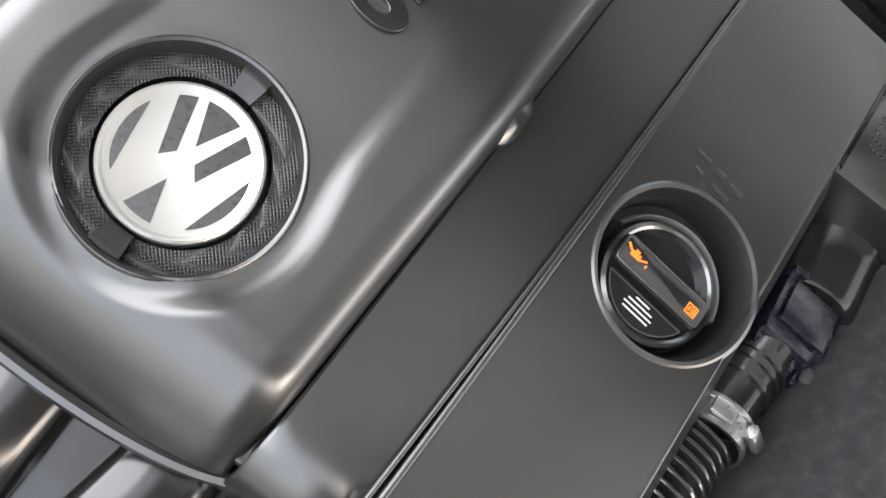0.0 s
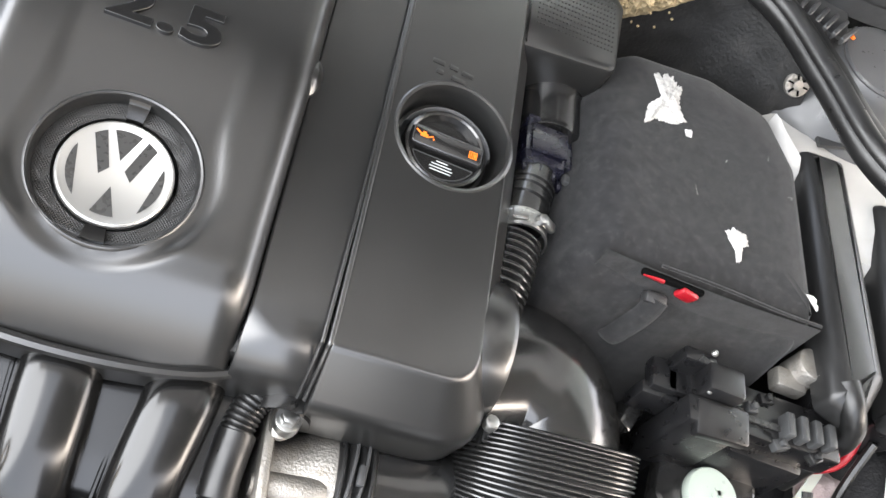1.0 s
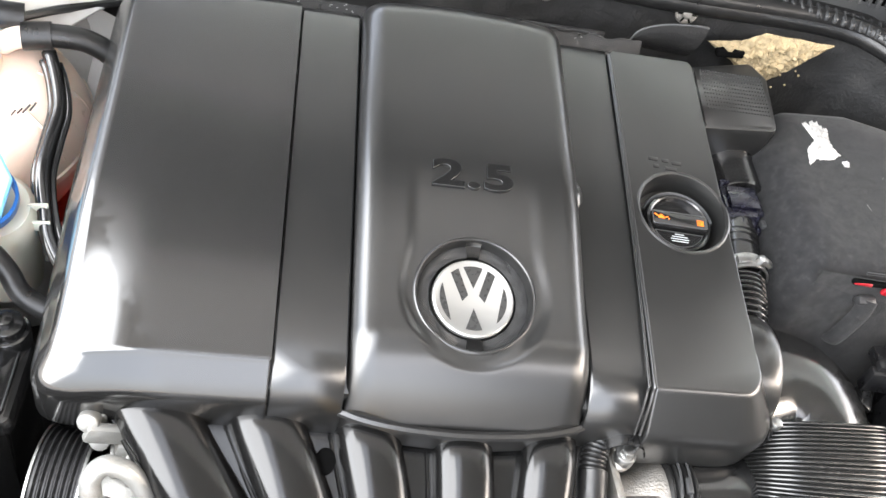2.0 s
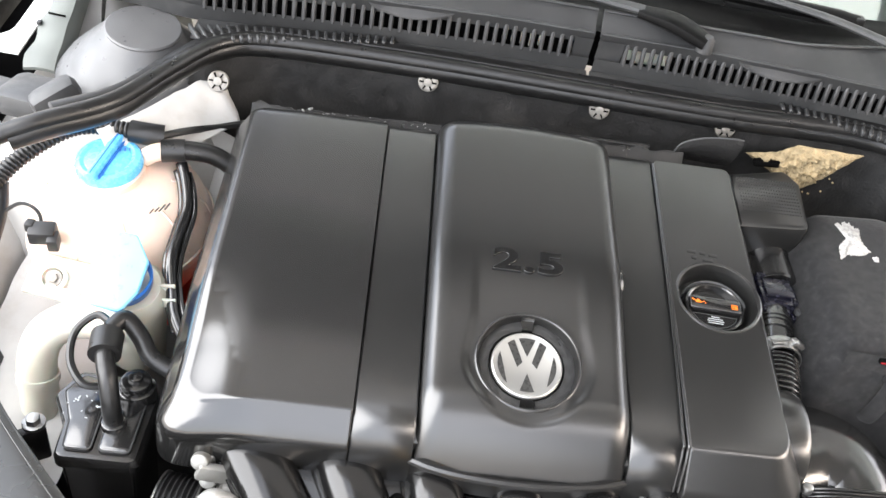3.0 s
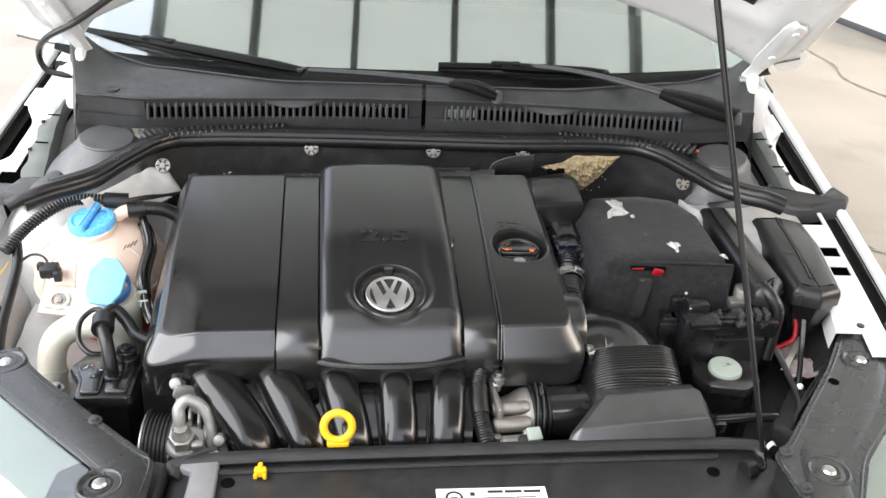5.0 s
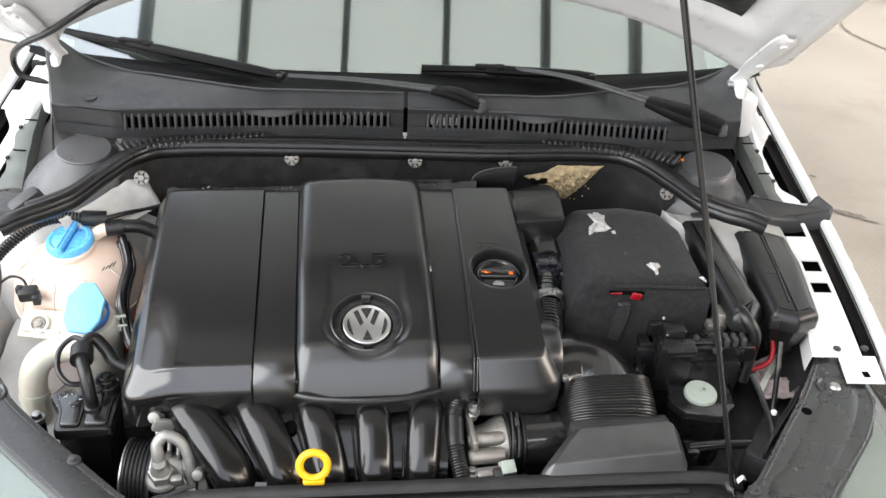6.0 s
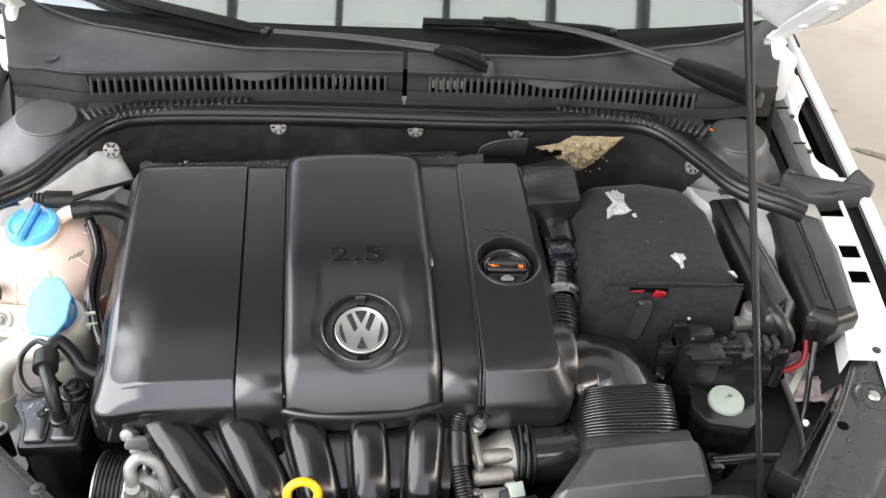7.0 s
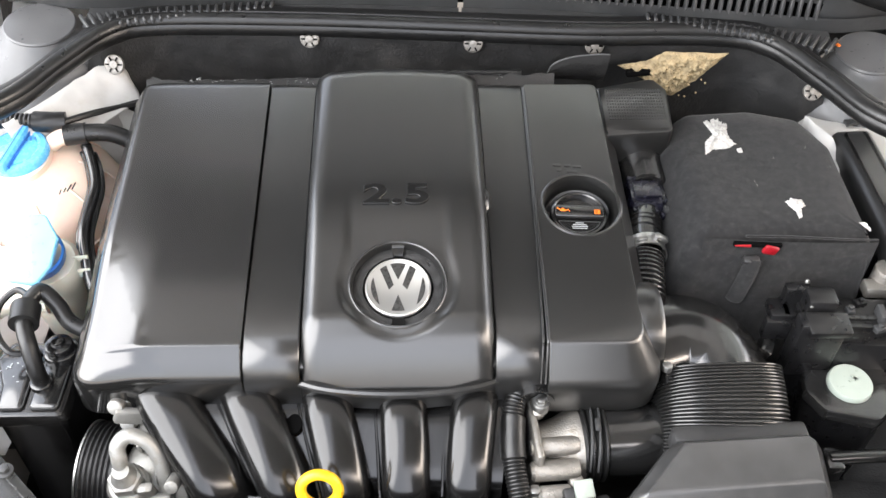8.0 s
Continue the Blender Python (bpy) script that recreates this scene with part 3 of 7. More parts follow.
part("insulation_mat", surface(mat_pt, steps(-0.80, 0.80, 60), steps(0.14, 0.46, 24)), LINER, hood, "unseen dark mat assumed under the bonnet to darken the cover's reflections")
part("washer_nozzle", box(on_hood(0.22, hood_rear(0.22) + 0.01, -0.082), (0.05, 0.02, 0.016), 0.005), MATTE, hood, "black washer nozzle at the bonnet's rear edge")
part("washer_hose", tube([(-0.46, 0.40, 1.235), (-0.517, 0.42, 1.208), (-0.553, 0.42, 1.186), (-0.625, 0.455, 1.135), (-0.690, 0.485, 1.096), (-0.722, 0.52, 1.057), (-0.715, 0.525, 1.022), (-0.672, 0.53, 1.010), (-0.64, 0.54, 1.008)], 0.006, 8), RUBBER, hood, "black washer hose")

rod = thing("bonnet_prop_rod", "thin black steel prop rod holding the bonnet", "prop rod", (0.49, -0.20, 0.745))
B = Vector((0.474, -0.215, 0.752))
T = B + Vector((-0.303, 0.012, 1.0)) * 0.98
part("rod", tube([B + Vector((-0.02, -0.03, -0.002)), B + Vector((-0.004, -0.02, -0.008)), B, B.lerp(T, 0.05), B.lerp(T, 0.5), B.lerp(T, 0.97), T], 0.0038, 10, 6), GLOSS, rod)
part("grommet", disc(0.013, -0.008, 0.008, 0.003, 16, pose(B.x - 0.03, B.y - 0.03, B.z, 0, 90, 20)), RUBBER, rod)

# ---- bulkhead, cowl and windscreen ----
bulk = thing("bulkhead", "black sound-deadening bulkhead liner held by metal clips", "bulkhead", (0, 0.4, 0.5), kind="structure")
def bulk_y(x):
    a = abs(x)
    return 0.4135 + 0.03 * x - 0.045 * sm(0.40, 0.50, a) - 0.05 * sm(0.5, 0.62, a)
part("liner", surface(lambda u, v: (u, bulk_y(u) + 0.012 * (0.95 - v) - 0.004 * noise.noise(Vector((u * 9, 2, v * 9))) - 0.002 * noise.noise(Vector((u * 40, 2, v * 40))), v - 0.13 * sm(0.48, 0.54, abs(u)) * sm(0.6, 0.95, v)), steps(-0.56, 0.56, 130), steps(0.45, 0.958, 60)), LINER, bulk)
for x, y, z in ((-0.468, 0.352, 0.911), (-0.207, 0.408, 0.931), (0.020, 0.412, 0.932), (0.189, 0.417, 0.934), (0.496, 0.385, 0.894)):
    m = (look((x, y - 0.004, z), (x, y + 1.0, z - 0.55)) if z < 0.92 else look((x, y - 0.006, z), (x, y + 1.0, z - 0.25))) @ Matrix.Scale(0.88, 4)
    clip = part("clip", lathe([(0, 0.006), (0.006, 0.005), (0.0065, 0.002), (0.010, 0.003), (0.0145, 0.002), (0.0155, 0), (0.0155, -0.002)], 24, m), ALU, bulk, "round star-shaped metal clip")
    fan = bmesh.new()
    for k in range(6):
        fan = join(fan, moved(box((0.0095, 0, 0.0036), (0.007, 0.0022, 0.0012), 0), m @ pose(0, 0, 0, 0, 0, k * 60)))
    part("slot", fan, HOLE, clip)

# torn patch with yellow foam showing
tear = thing("torn_insulation", "yellowed foam showing through the torn bulkhead liner", "insulation", (0.30, 0.39, 0.90))
fo = [(0.222, 0.911), (0.262, 0.920), (0.285, 0.936), (0.372, 0.937), (0.352, 0.912), (0.335, 0.890), (0.308, 0.864), (0.285, 0.868), (0.272, 0.884)]
def foam(r, a):
    k = a / math.tau * len(fo)
    i = int(k) % len(fo)
    p = Vector(fo[i]).lerp(Vector(fo[(i + 1) % len(fo)]), k - int(k))
    c = Vector((0.298, 0.907))
    q = c + (p - c) * r * (1 + 0.06 * noise.noise(Vector((a * 6, 1, 1))))
    d = 0.012 * (1 - r ** 3) + 0.007 * noise.noise(Vector((q.x * 90, q.y * 90, 1))) * (1 - r ** 4) + 0.006 * noise.noise(Vector((q.x * 200, q.y * 200, 4))) * (1 - r ** 4) + 0.003 * noise.noise(Vector((q.x * 420, q.y * 420, 4))) * (1 - r ** 4)
    return (q.x, 0.399 - d, q.y)
part("foam", surface(foam, steps(0.001, 1, 44), steps(0, math.tau, 160)), FOAM, tear, angle=70)
part("dark_hole", box((0.252, 0.392, 0.906), (0.034, 0.012, 0.010), 0.003, (0, -8, 0)), HOLE, tear, "dark tear behind the foam")
flap = smooth_path([(0.122, 0, 0.905), (0.130, 0, 0.925), (0.155, 0, 0.938), (0.190, 0, 0.944), (0.205, 0, 0.944)], 5)
part("flap", surface(lambda u, v: (flap[u].x, 0.393 - 0.022 * math.sin(v * 1.8), flap[u].z * v + 0.890 * (1 - v)), range(len(flap)), steps(0, 1, 8), 0.0015), LINER, tear, "black liner flap peeling away")
part("flap_edge", tube([(p.x, 0.393 - 0.022 * math.sin(1.8), p.z) for p in flap], 0.0012, 5, 1), GREYPL, tear)
rng = random.Random(9)
for k in range(7):
    x, z = 0.335 + rng.uniform(-0.03, 0.045), 0.880 + rng.uniform(-0.022, 0.02)
    part("crumb", box((x, 0.395, z), (rng.uniform(.002, .004), 0.003, rng.uniform(.001, .003)), 0.001, (0, rng.uniform(0, 90), 0)), FOAM, tear)

# weatherstrip
SZ = 0.953
SEAL = [(-0.650, 0.118, 0.938), (-0.630, 0.128, 0.946), (-0.598, 0.150, SZ), (-0.545, 0.207, SZ), (-0.508, 0.298, SZ), (-0.470, 0.370, SZ), (-0.405, 0.398, SZ), (-0.207, 0.411, SZ), (0, 0.414, SZ),
        (0.18, 0.417, SZ), (0.358, 0.430, SZ), (0.430, 0.407, SZ), (0.478, 0.332, SZ), (0.516, 0.257, SZ), (0.552, 0.222, SZ), (0.585, 0.204, SZ), (0.612, 0.196, 0.946)]
seal = thing("weatherstrip", "thick black rubber weatherstrip along the bulkhead", "seal", (0, 0.38, 0.96))
part("bulb", tube([(x, y, z) for x, y, z in SEAL], 0.0105, 14, 10), RUBBER, seal)
part("lip", tube([(x, y + 0.018, z + 0.004) for x, y, z in SEAL[2:-1]], 0.010, 8, 8, flat=0.5), RUBBER, seal)
part("carrier", tube([(x * 0.996, y - 0.003, z - 0.0095) for x, y, z in SEAL[1:]], 0.0092, 12, 8, flat=1.25), RUBBER, seal)

# cowl: two plastic halves, each with an upright slotted grille
FACE = lambda x: 0.456 + 0.02 * x - 0.11 * max(0, abs(x) - 0.12) ** 1.25 + 0.030 * sm(0.50, 0.63, abs(x))
BK = lambda x: 0.486 + 0.02 * x + 0.32 * max(0.0, abs(x) - 0.27) ** 1.1
Z0, Z1 = 0.974, 1.005
for sign in (-1, 1):
    c = thing("cowl_panel", "weathered black plastic cowl panel with a slotted air grille", "cowl panel", (sign * 0.3, 0.5, 0.95), "cowl panels")
    X1 = 0.632
    xs = [sign * v for v in steps(0.004, X1, 48)]
    def back(u, v):
        y0 = FACE(u) + 0.004
        y = y0 + (BK(u) - y0) * v
        a = abs(u)
        return (u + sign * 0.048 * sm(0.50, 0.632, a) * v, y, Z1 + 0.005 + 0.022 * v - 0.008 * math.sin(v * math.pi) * sm(0.3, 0.5, a) + 0.058 * sm(0.545, 0.632, a) * v ** 1.5)
    part("upper_panel", surface(back, xs, steps(0, 1, 12), 0.004), GREYPL, c)
    part("raised_edge", tube([(u, FACE(u) + 0.003, Z1 + 0.006) for u in xs[::4]], 0.0036, 8, 4), GREYPL, c)
    part("back_edge", tube([Vector(back(u, 1)) + Vector((0, -0.002, 0.001)) for u in xs[::4]], 0.003, 8, 4, flat=0.5), GREYPL, c)
    x0, x1 = (0.042, 0.488) if sign > 0 else (0.032, 0.503)
    face = lambda a, b, za, zb, n: surface(lambda u, v: (u, FACE(u) + 0.008 * (1 - v) - 0.002, za + (zb - za) * v), [sign * q for q in steps(a, b, n)], [0, 0.5, 1])
    part("upper_rail", face(0.004, X1, 0.995, Z1 + 0.008, 40), GREYPL, c)
    part("lower_rail", face(0.004, X1, Z0 - 0.022, Z0 + 0.004, 40), GREYPL, c)
    part("inner_block", face(0.004, x0 - 0.004, Z0, Z1, 3), GREYPL, c)
    part("outer_block", face(x1 + 0.004, X1, Z0 - 0.004, Z1 + 0.004, 12), GREYPL, c)
    n = 38
    for k in range(n + 1):
        x = sign * (x0 + (x1 - x0) * k / n)
        part("slat", box((x, FACE(x) + 0.004, (Z0 + Z1) / 2), (0.0056, 0.008, Z1 - Z0 + 0.004), 0.0016, (-9, 0, 0), 1), GREYPL, c)
    part("scoop", surface(lambda u, v: (sign * (0.185 + 0.115 * u), FACE(sign * (0.185 + 0.115 * u)) - 0.006 * math.sin(u * math.pi) + 0.01 * v, Z1 + 0.008 - 0.014 * math.sin(u * math.pi) ** 0.6 * (1 - v)), steps(0, 1, 20), steps(0, 1, 4), 0.003), GREYPL, c)
    # Black sheet close behind the slats, for the dark depth of the slots.
    part("slot_shade", surface(lambda u, v: (u, FACE(u) + 0.022 + 0.01 * v, Z0 - 0.02 + 0.048 * v), [sign * v for v in steps(0.0, 0.62, 24)], [0, 1]), HOLE, c, "black sheet standing in for the shade behind the grille")
    for k in range(5):
        hgt = 0.012 + 0.006 * ((k * 3) % 4) / 3
        part("rib_inside", box((sign * 0.05 + (0.012 * k if sign > 0 else -0.012 * k) + (0 if sign > 0 else -0.02), FACE(0.1 * sign) + 0.016, Z0 + 0.010), (0.0065, 0.003, hgt + 0.006), 0.001), NECK, c, "pale rib seen through the slots")
    # ledge between grille and seal, with fine ribs at its outer end
    part("ledge", surface(lambda u, v: (u, FACE(u) + 0.004 + (0.405 - 0.02 * sm(0.4, 0.5, abs(u)) + 0.02 * u - FACE(u)) * v, 0.956 - 0.006 * v), [sign * v for v in steps(0.002, 0.512, 40)], steps(0, 1, 4), 0.003), GREYPL, c)
    for k in range(24):
        f = k / 23
        x = sign * (0.262 + 0.243 * f)
        fy = FACE(x)
        part("rib", box((x, fy - 0.006 - 0.020 * f - 0.012 * f * f, 0.9608 - 0.003 * f), (0.0050, 0.016 + 0.024 * f, 0.008), 0.0014, (0, 0, sign * (-34 * f)), 1), GREYPL, c)
    dx, dy, dz = (0.574, 0.418, 0.930) if sign > 0 else (-0.575, 0.388, 0.938)
    w = 1.0 if sign < 0 else 0.80
    part("dome", lathe([(0.118 * w, -0.095), (0.112 * w, -0.070), (0.100 * w, -0.052), (0.093 * w, -0.046), (0.091 * w, -0.042), (0.074 * w, -0.024), (0.056, -0.006), (0.0475, 0.0045), (0.0480, 0.0065), (0.0460, 0.0085), (0, 0.0095)], 48, pose(dx, dy, dz, 6, -sign * 4, 0)), DOME, c, "grey domed plastic cap")
    part("end_tray", surface(lambda u, v: (sign * (0.54 + 0.135 * u), dy + 0.05 - 0.13 * v + 0.03 * u, 0.850 + 0.02 * sm(0.4, 1.0, v) + 0.01 * math.sin(u * 3)), steps(0, 1, 14), steps(0, 1, 12), 0.004), GREYPL, c)
    def channel(u, v):
        y = 0.590 - 0.225 * v
        wing = (0.782 + 0.15 * y - 0.35 * y * y) + (0.0 if sign > 0 else 0.036)
        a, b = (0.061, 0.092) if sign > 0 else (0.070 + 0.17 * max(0, 0.5 - y), 0.092 + 0.28 * max(0, 0.56 - y))
        return (sign * (wing - a - (b - a) * u - 0.003 * math.sin(v * 26) * (1 - u)), y, rail_z(y) + 0.004 + 0.004 * math.sin(u * 3.1) - 0.020 * sm(0.8, 1.0, u))
    part("side_channel", surface(channel, steps(0, 1, 10), steps(0, 1, 20), 0.004), TRIM, c, "grey-green channel along the wing")
    for v in (0.30, 0.62):
        q = Vector(channel(0.45, v))
        part("channel_joint", box(q + Vector((0, 0, 0.003)), (0.024, 0.0016, 0.003), 0.0005, (0, 0, sign * 4)), HOLE, c, "dark joint across the channel")
        q = Vector(channel(0.05, v + 0.06))
        part("channel_clip", box(q + Vector((0, 0, 0.003)), (0.006, 0.008, 0.005), 0.001), GREYPL, c, "small dark clip on the channel")
    def end_wall(u, v):
        p = Vector(back(sign * X1, u))
        return p + Vector((sign * 0.012 * math.sin(v * 1.6), -0.012 * v, -(p.z - 0.900) * v))
    part("end_wall", surface(end_wall, steps(0, 1, 12), steps(0, 1, 8), 0.004), GREYPL, c)
    cy = 0.340 if sign > 0 else 0.312
    if sign > 0:
        ct = rounded([(0.640, 0.352), (0.690, 0.336), (0.743, 0.343), (0.805, 0.345), (0.815, 0.360), (0.803, 0.406), (0.792, 0.402), (0.764, 0.377), (0.750, 0.381), (0.705, 0.375), (0.665, 0.386)], 0.006, 4)
        bm = stack([(ct, 0.842), (ct, 0.868), (grown(ct, -0.003), 0.874), (grown(ct, -0.007), 0.876)])
        for v in bm.verts:
            v.co.z += 0.012 * sm(0.76, 0.80, v.co.x) + 0.030 * sm(0.70, 0.65, v.co.x) - 0.006 * sm(0.36, 0.345, v.co.y)
        part("corner_trim", bm, GREYPL, c)
    else:
        part("corner_trim", join(box((sign * 0.728, cy - 0.008, 0.866), (0.115, 0.042, 0.030), 0.009, (0, sign * 6, sign * 16)), box((sign * 0.682, cy - 0.024, 0.880), (0.075, 0.066, 0.034), 0.012, (0, sign * 4, sign * 12)), box((sign * 0.640, cy - 0.050, 0.905), (0.060, 0.034, 0.034), 0.012, (0, sign * 24, -sign * 38))), GREYPL, c)
    part("panel_stop", lathe([(0.013, -0.001), (0.0125, 0.0006), (0.0115, 0.0009), (0.0105, 0.0003), (0, 0.0003)], 24, pose(sign * 0.575, back(sign * 0.575, 0.25)[1], back(sign * 0.575, 0.25)[2] + 0.001)), GREYPL, c)

# windscreen
GB = lambda x: 0.568 + 0.035 * x + 0.13 * x * x
def screen(u, v, lift=0.0):
    x = 0.80 * u
    y = GB(x) + 0.72 * v
    return (x, y, 1.018 + lift + 0.03 * (abs(x) / 0.72) ** 3 + (0.72 * v) * 0.50 - 0.015 * v * u * u)
ws = thing("windscreen", "tinted glass windscreen reflecting the canopy roof", "windscreen", (0, 0.6, 1.02))
part("glass", surface(screen, steps(-1, 1, 40), steps(0, 1, 20), 0.005), GLASS, ws)
def frit(u, v):
    x = 0.72 * u
    y0, y1 = BK(x) - 0.015, GB(x) + 0.016 - 0.04 * x * x
    y = y0 + (max(y1, y0 + 0.01) - y0) * v
    return (x, y, screen(x / 0.80, max(0.0, y - GB(x)) / 0.72, 0.003)[2] - 0.012 * sm(0.006, 0.03, GB(x) - y))
part("black_border", surface(frit, steps(-1, 1, 60), steps(0, 1, 10)), WIPER, ws, "black printed border along the glass")
dash = thing("dashboard", "dark grey dashboard seen through the windscreen", "dashboard", (0, 1.0, 0.9))
part("top", surface(lambda u, v: (u, 0.66 + 0.55 * v, 1.0 + 0.03 * math.sin(v * 3) - 0.02 * u * u), steps(-0.75, 0.75, 12), steps(0, 1, 8), 0.03), MATTE, dash)
cabin = thing("cabin_roof", "white car roof over a dark cabin", "car roof", (0, 2.0, 1.4))
part("roof", surface(lambda u, v: (u, 1.30 + 1.2 * v, 1.40 + 0.05 * math.sin(v * 3) - 0.08 * u * u), steps(-0.62, 0.62, 12), steps(0, 1, 8), 0.03), WHITE, cabin)
# One black block fills the cabin with shade; no seats are built.
part("seats_shadow", box((0, 1.95, 0.85), (1.35, 0.9, 0.7), 0.1), DARK, cabin, "black block standing in for the shade inside the cabin")
for sign in (1, -1):
    part("pillar", tube([(sign * 0.80, 0.72, 1.04), (sign * 0.74, 1.1, 1.25), (sign * 0.66, 1.4, 1.41)], 0.035, 10, 6), WHITE, cabin)
    part("door_skin", box((sign * 0.83, 1.75, 0.70), (0.06, 1.5, 0.72), 0.03), WHITE, cabin)

def wiper(name, blade, arm, head, wide, label):
    """A flat blade on a tapered arm; head: the thick end of the arm over its spindle."""
    w = thing(name, label, "wiper", head[-1], "windscreen wipers")
    b0, b1 = Vector(blade[0]), Vector(blade[1])
    turn = math.degrees(math.atan2(b1.y - b0.y, b1.x - b0.x))
    part("spoiler", tube([b0, b0.lerp(b1, 0.38) + Vector((0, 0, 0.003)), b0.lerp(b1, 0.42) + Vector((0, 0, 0.003)), b1], lambda s: 0.0090 + 0.0035 * sm(0.36, 0.44, s) - 0.004 * sm(0.9, 1.0, s), 10, 8, flat=0.8), WIPER, w)
    part("rubber", tube([b0 + Vector((0, -0.003, -0.008)), b1 + Vector((0, -0.003, -0.008))], 0.003, 6, 1, flat=1.8), RUBBER, w)
    part("hook", join(box(b0.lerp(b1, 0.40) + Vector((0, 0, 0.008)), (0.060, 0.016, 0.012), 0.004, (0, 0, turn)), box(b0.lerp(b1, 0.46) + Vector((0, 0, 0.010)), (0.018, 0.020, 0.008), 0.003, (0, 0, turn))), WIPER, w)
    part("end_cap", box(b1, (0.014, 0.018, 0.012), 0.003, (0, 0, turn)), RUBBER, w)
    part("arm", tube(arm, lambda s: 0.0060 + 0.0045 * s, 10, 8, flat=0.6), GREYPL, w)
    part("arm_head", tube(head, lambda s: wide * (0.72 + 0.40 * math.sin(s * 2.6)), 14, 8, flat=0.5, square=0.7), WIPER, w)
    part("pivot_cap", lathe([(0.0, 0.010), (0.006, 0.0095), (0.010, 0.004), (0.011, -0.012)], 20, pose(*head[-1])), GREYPL, w)
    return w


wiper("windscreen_wiper", ((-0.722, 0.668, 1.064), (-0.236, 0.530, 1.038)), [(-0.222, 0.528, 1.040), (-0.08, 0.512, 1.042), (0.055, 0.490, 1.040)], [(0.050, 0.490, 1.038), (0.095, 0.474, 1.038), (0.138, 0.456, 1.027)], 0.017, "black flat-blade wiper on a tapered arm")
wiper("windscreen_wiper", ((0.030, 0.592, 1.038), (0.365, 0.580, 1.040)), [(0.190, 0.592, 1.047), (0.32, 0.548, 1.048), (0.46, 0.466, 1.040)], [(0.455, 0.470, 1.040), (0.51, 0.430, 1.036), (0.575, 0.392, 1.026)], 0.026, "black flat-blade wiper with its arm crossing the cowl")

# strut towers, inner sheet metal and dark floor of the bay
for sign in (1, -1):
    t = thing("strut_tower", "dusty white suspension strut tower", "strut tower", (sign * 0.56, 0.28, 0.5), "strut towers")
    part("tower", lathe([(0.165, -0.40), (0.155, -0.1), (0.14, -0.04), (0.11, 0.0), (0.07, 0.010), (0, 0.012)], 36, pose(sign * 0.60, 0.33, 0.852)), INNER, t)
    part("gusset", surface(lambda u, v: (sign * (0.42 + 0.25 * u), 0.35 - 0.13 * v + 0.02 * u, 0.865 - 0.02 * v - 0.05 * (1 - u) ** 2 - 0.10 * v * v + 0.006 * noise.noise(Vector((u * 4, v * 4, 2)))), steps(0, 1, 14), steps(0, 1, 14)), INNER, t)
    ln = smooth_path([(0.470, 0.338), (0.492, 0.296), (0.512, 0.264), (0.528, 0.244), (0.560, 0.218), (0.60, 0.200)] if sign > 0 else [(-0.455, 0.380), (-0.480, 0.345), (-0.505, 0.298), (-0.530, 0.248), (-0.560, 0.205)], 6)
    def sheet(i, v):
        f = i / (len(ln) - 1)
        w = (0.046 if sign > 0 else 0.062) * sm(0.0, 0.18, f) * (1 - 0.55 * sm(0.45, 1.0, f))
        return (ln[i].x + sign * 0.012 - sign * w * 0.8 * v, ln[i].y + 0.008 - w * 0.62 * v, (0.877 - 0.040 * sm(0.20, 0.45, f) if sign > 0 else 0.905) - 0.014 * v - 0.020 * v * v + 0.003 * noise.noise(Vector((i * 0.5, v * 3, 3))))
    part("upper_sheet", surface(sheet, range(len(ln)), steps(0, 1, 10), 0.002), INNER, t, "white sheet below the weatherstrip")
    # Right sheet in black too, for the shade low in the bay.
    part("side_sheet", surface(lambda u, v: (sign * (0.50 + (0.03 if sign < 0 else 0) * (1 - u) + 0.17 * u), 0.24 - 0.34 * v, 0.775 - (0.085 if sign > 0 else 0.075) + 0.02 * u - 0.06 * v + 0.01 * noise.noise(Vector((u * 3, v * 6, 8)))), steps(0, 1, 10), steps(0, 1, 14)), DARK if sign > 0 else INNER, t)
tagged(solo("bay_floor", join(box((0, 0.0, 0.34), (1.35, 0.95, 0.04), 0.0), box((0, -0.33, 0.5), (1.1, 0.03, 0.36), 0.0), box((-0.66, 0.05, 0.5), (0.04, 0.75, 0.36), 0), box((0.66, 0.05, 0.5), (0.04, 0.75, 0.36), 0)), DARK,
            "black undertray and side members of the engine bay", "undertray"), kind="structure")

# ---- front panel ----
slam = thing("slam_panel", "black plastic radiator support cover with a white sticker", "support cover", (0.07, -0.4, 0.70))
def slam_out(d):
    return rounded([(-0.335 - d, -0.70), (0.50 + d, -0.66), (0.50 + d, -0.215 + d), (0.44, -0.19 + d), (-0.30, -0.235 + d), (-0.335 - d, -0.26 + d)], 0.02)
part("cover", stack([(slam_out(0.016), 0.66), (slam_out(0.014), 0.705), (slam_out(0.004), 0.730), (slam_out(-0.002), 0.742), (slam_out(-0.012), 0.746)]), MATTE, slam)
part("back_lip", tube([(-0.33, -0.27, 0.745), (-0.30, -0.243, 0.752), (0.05, -0.218, 0.755), (0.43, -0.197, 0.755), (0.475, -0.215, 0.75)], 0.011, 10, 8, flat=0.7), MATTE, slam)
part("groove", tube([(-0.29, -0.262, 0.7475), (0.05, -0.237, 0.7475), (0.41, -0.215, 0.7475)], 0.004, 6, 6), DARK, slam)
for x, y in ((-0.258, -0.278), (0.395, -0.245)):
    part("hole", disc(0.009, 0, 0.0015, 0.0005, 24, pose(x, y, 0.7462)), HOLE, slam)
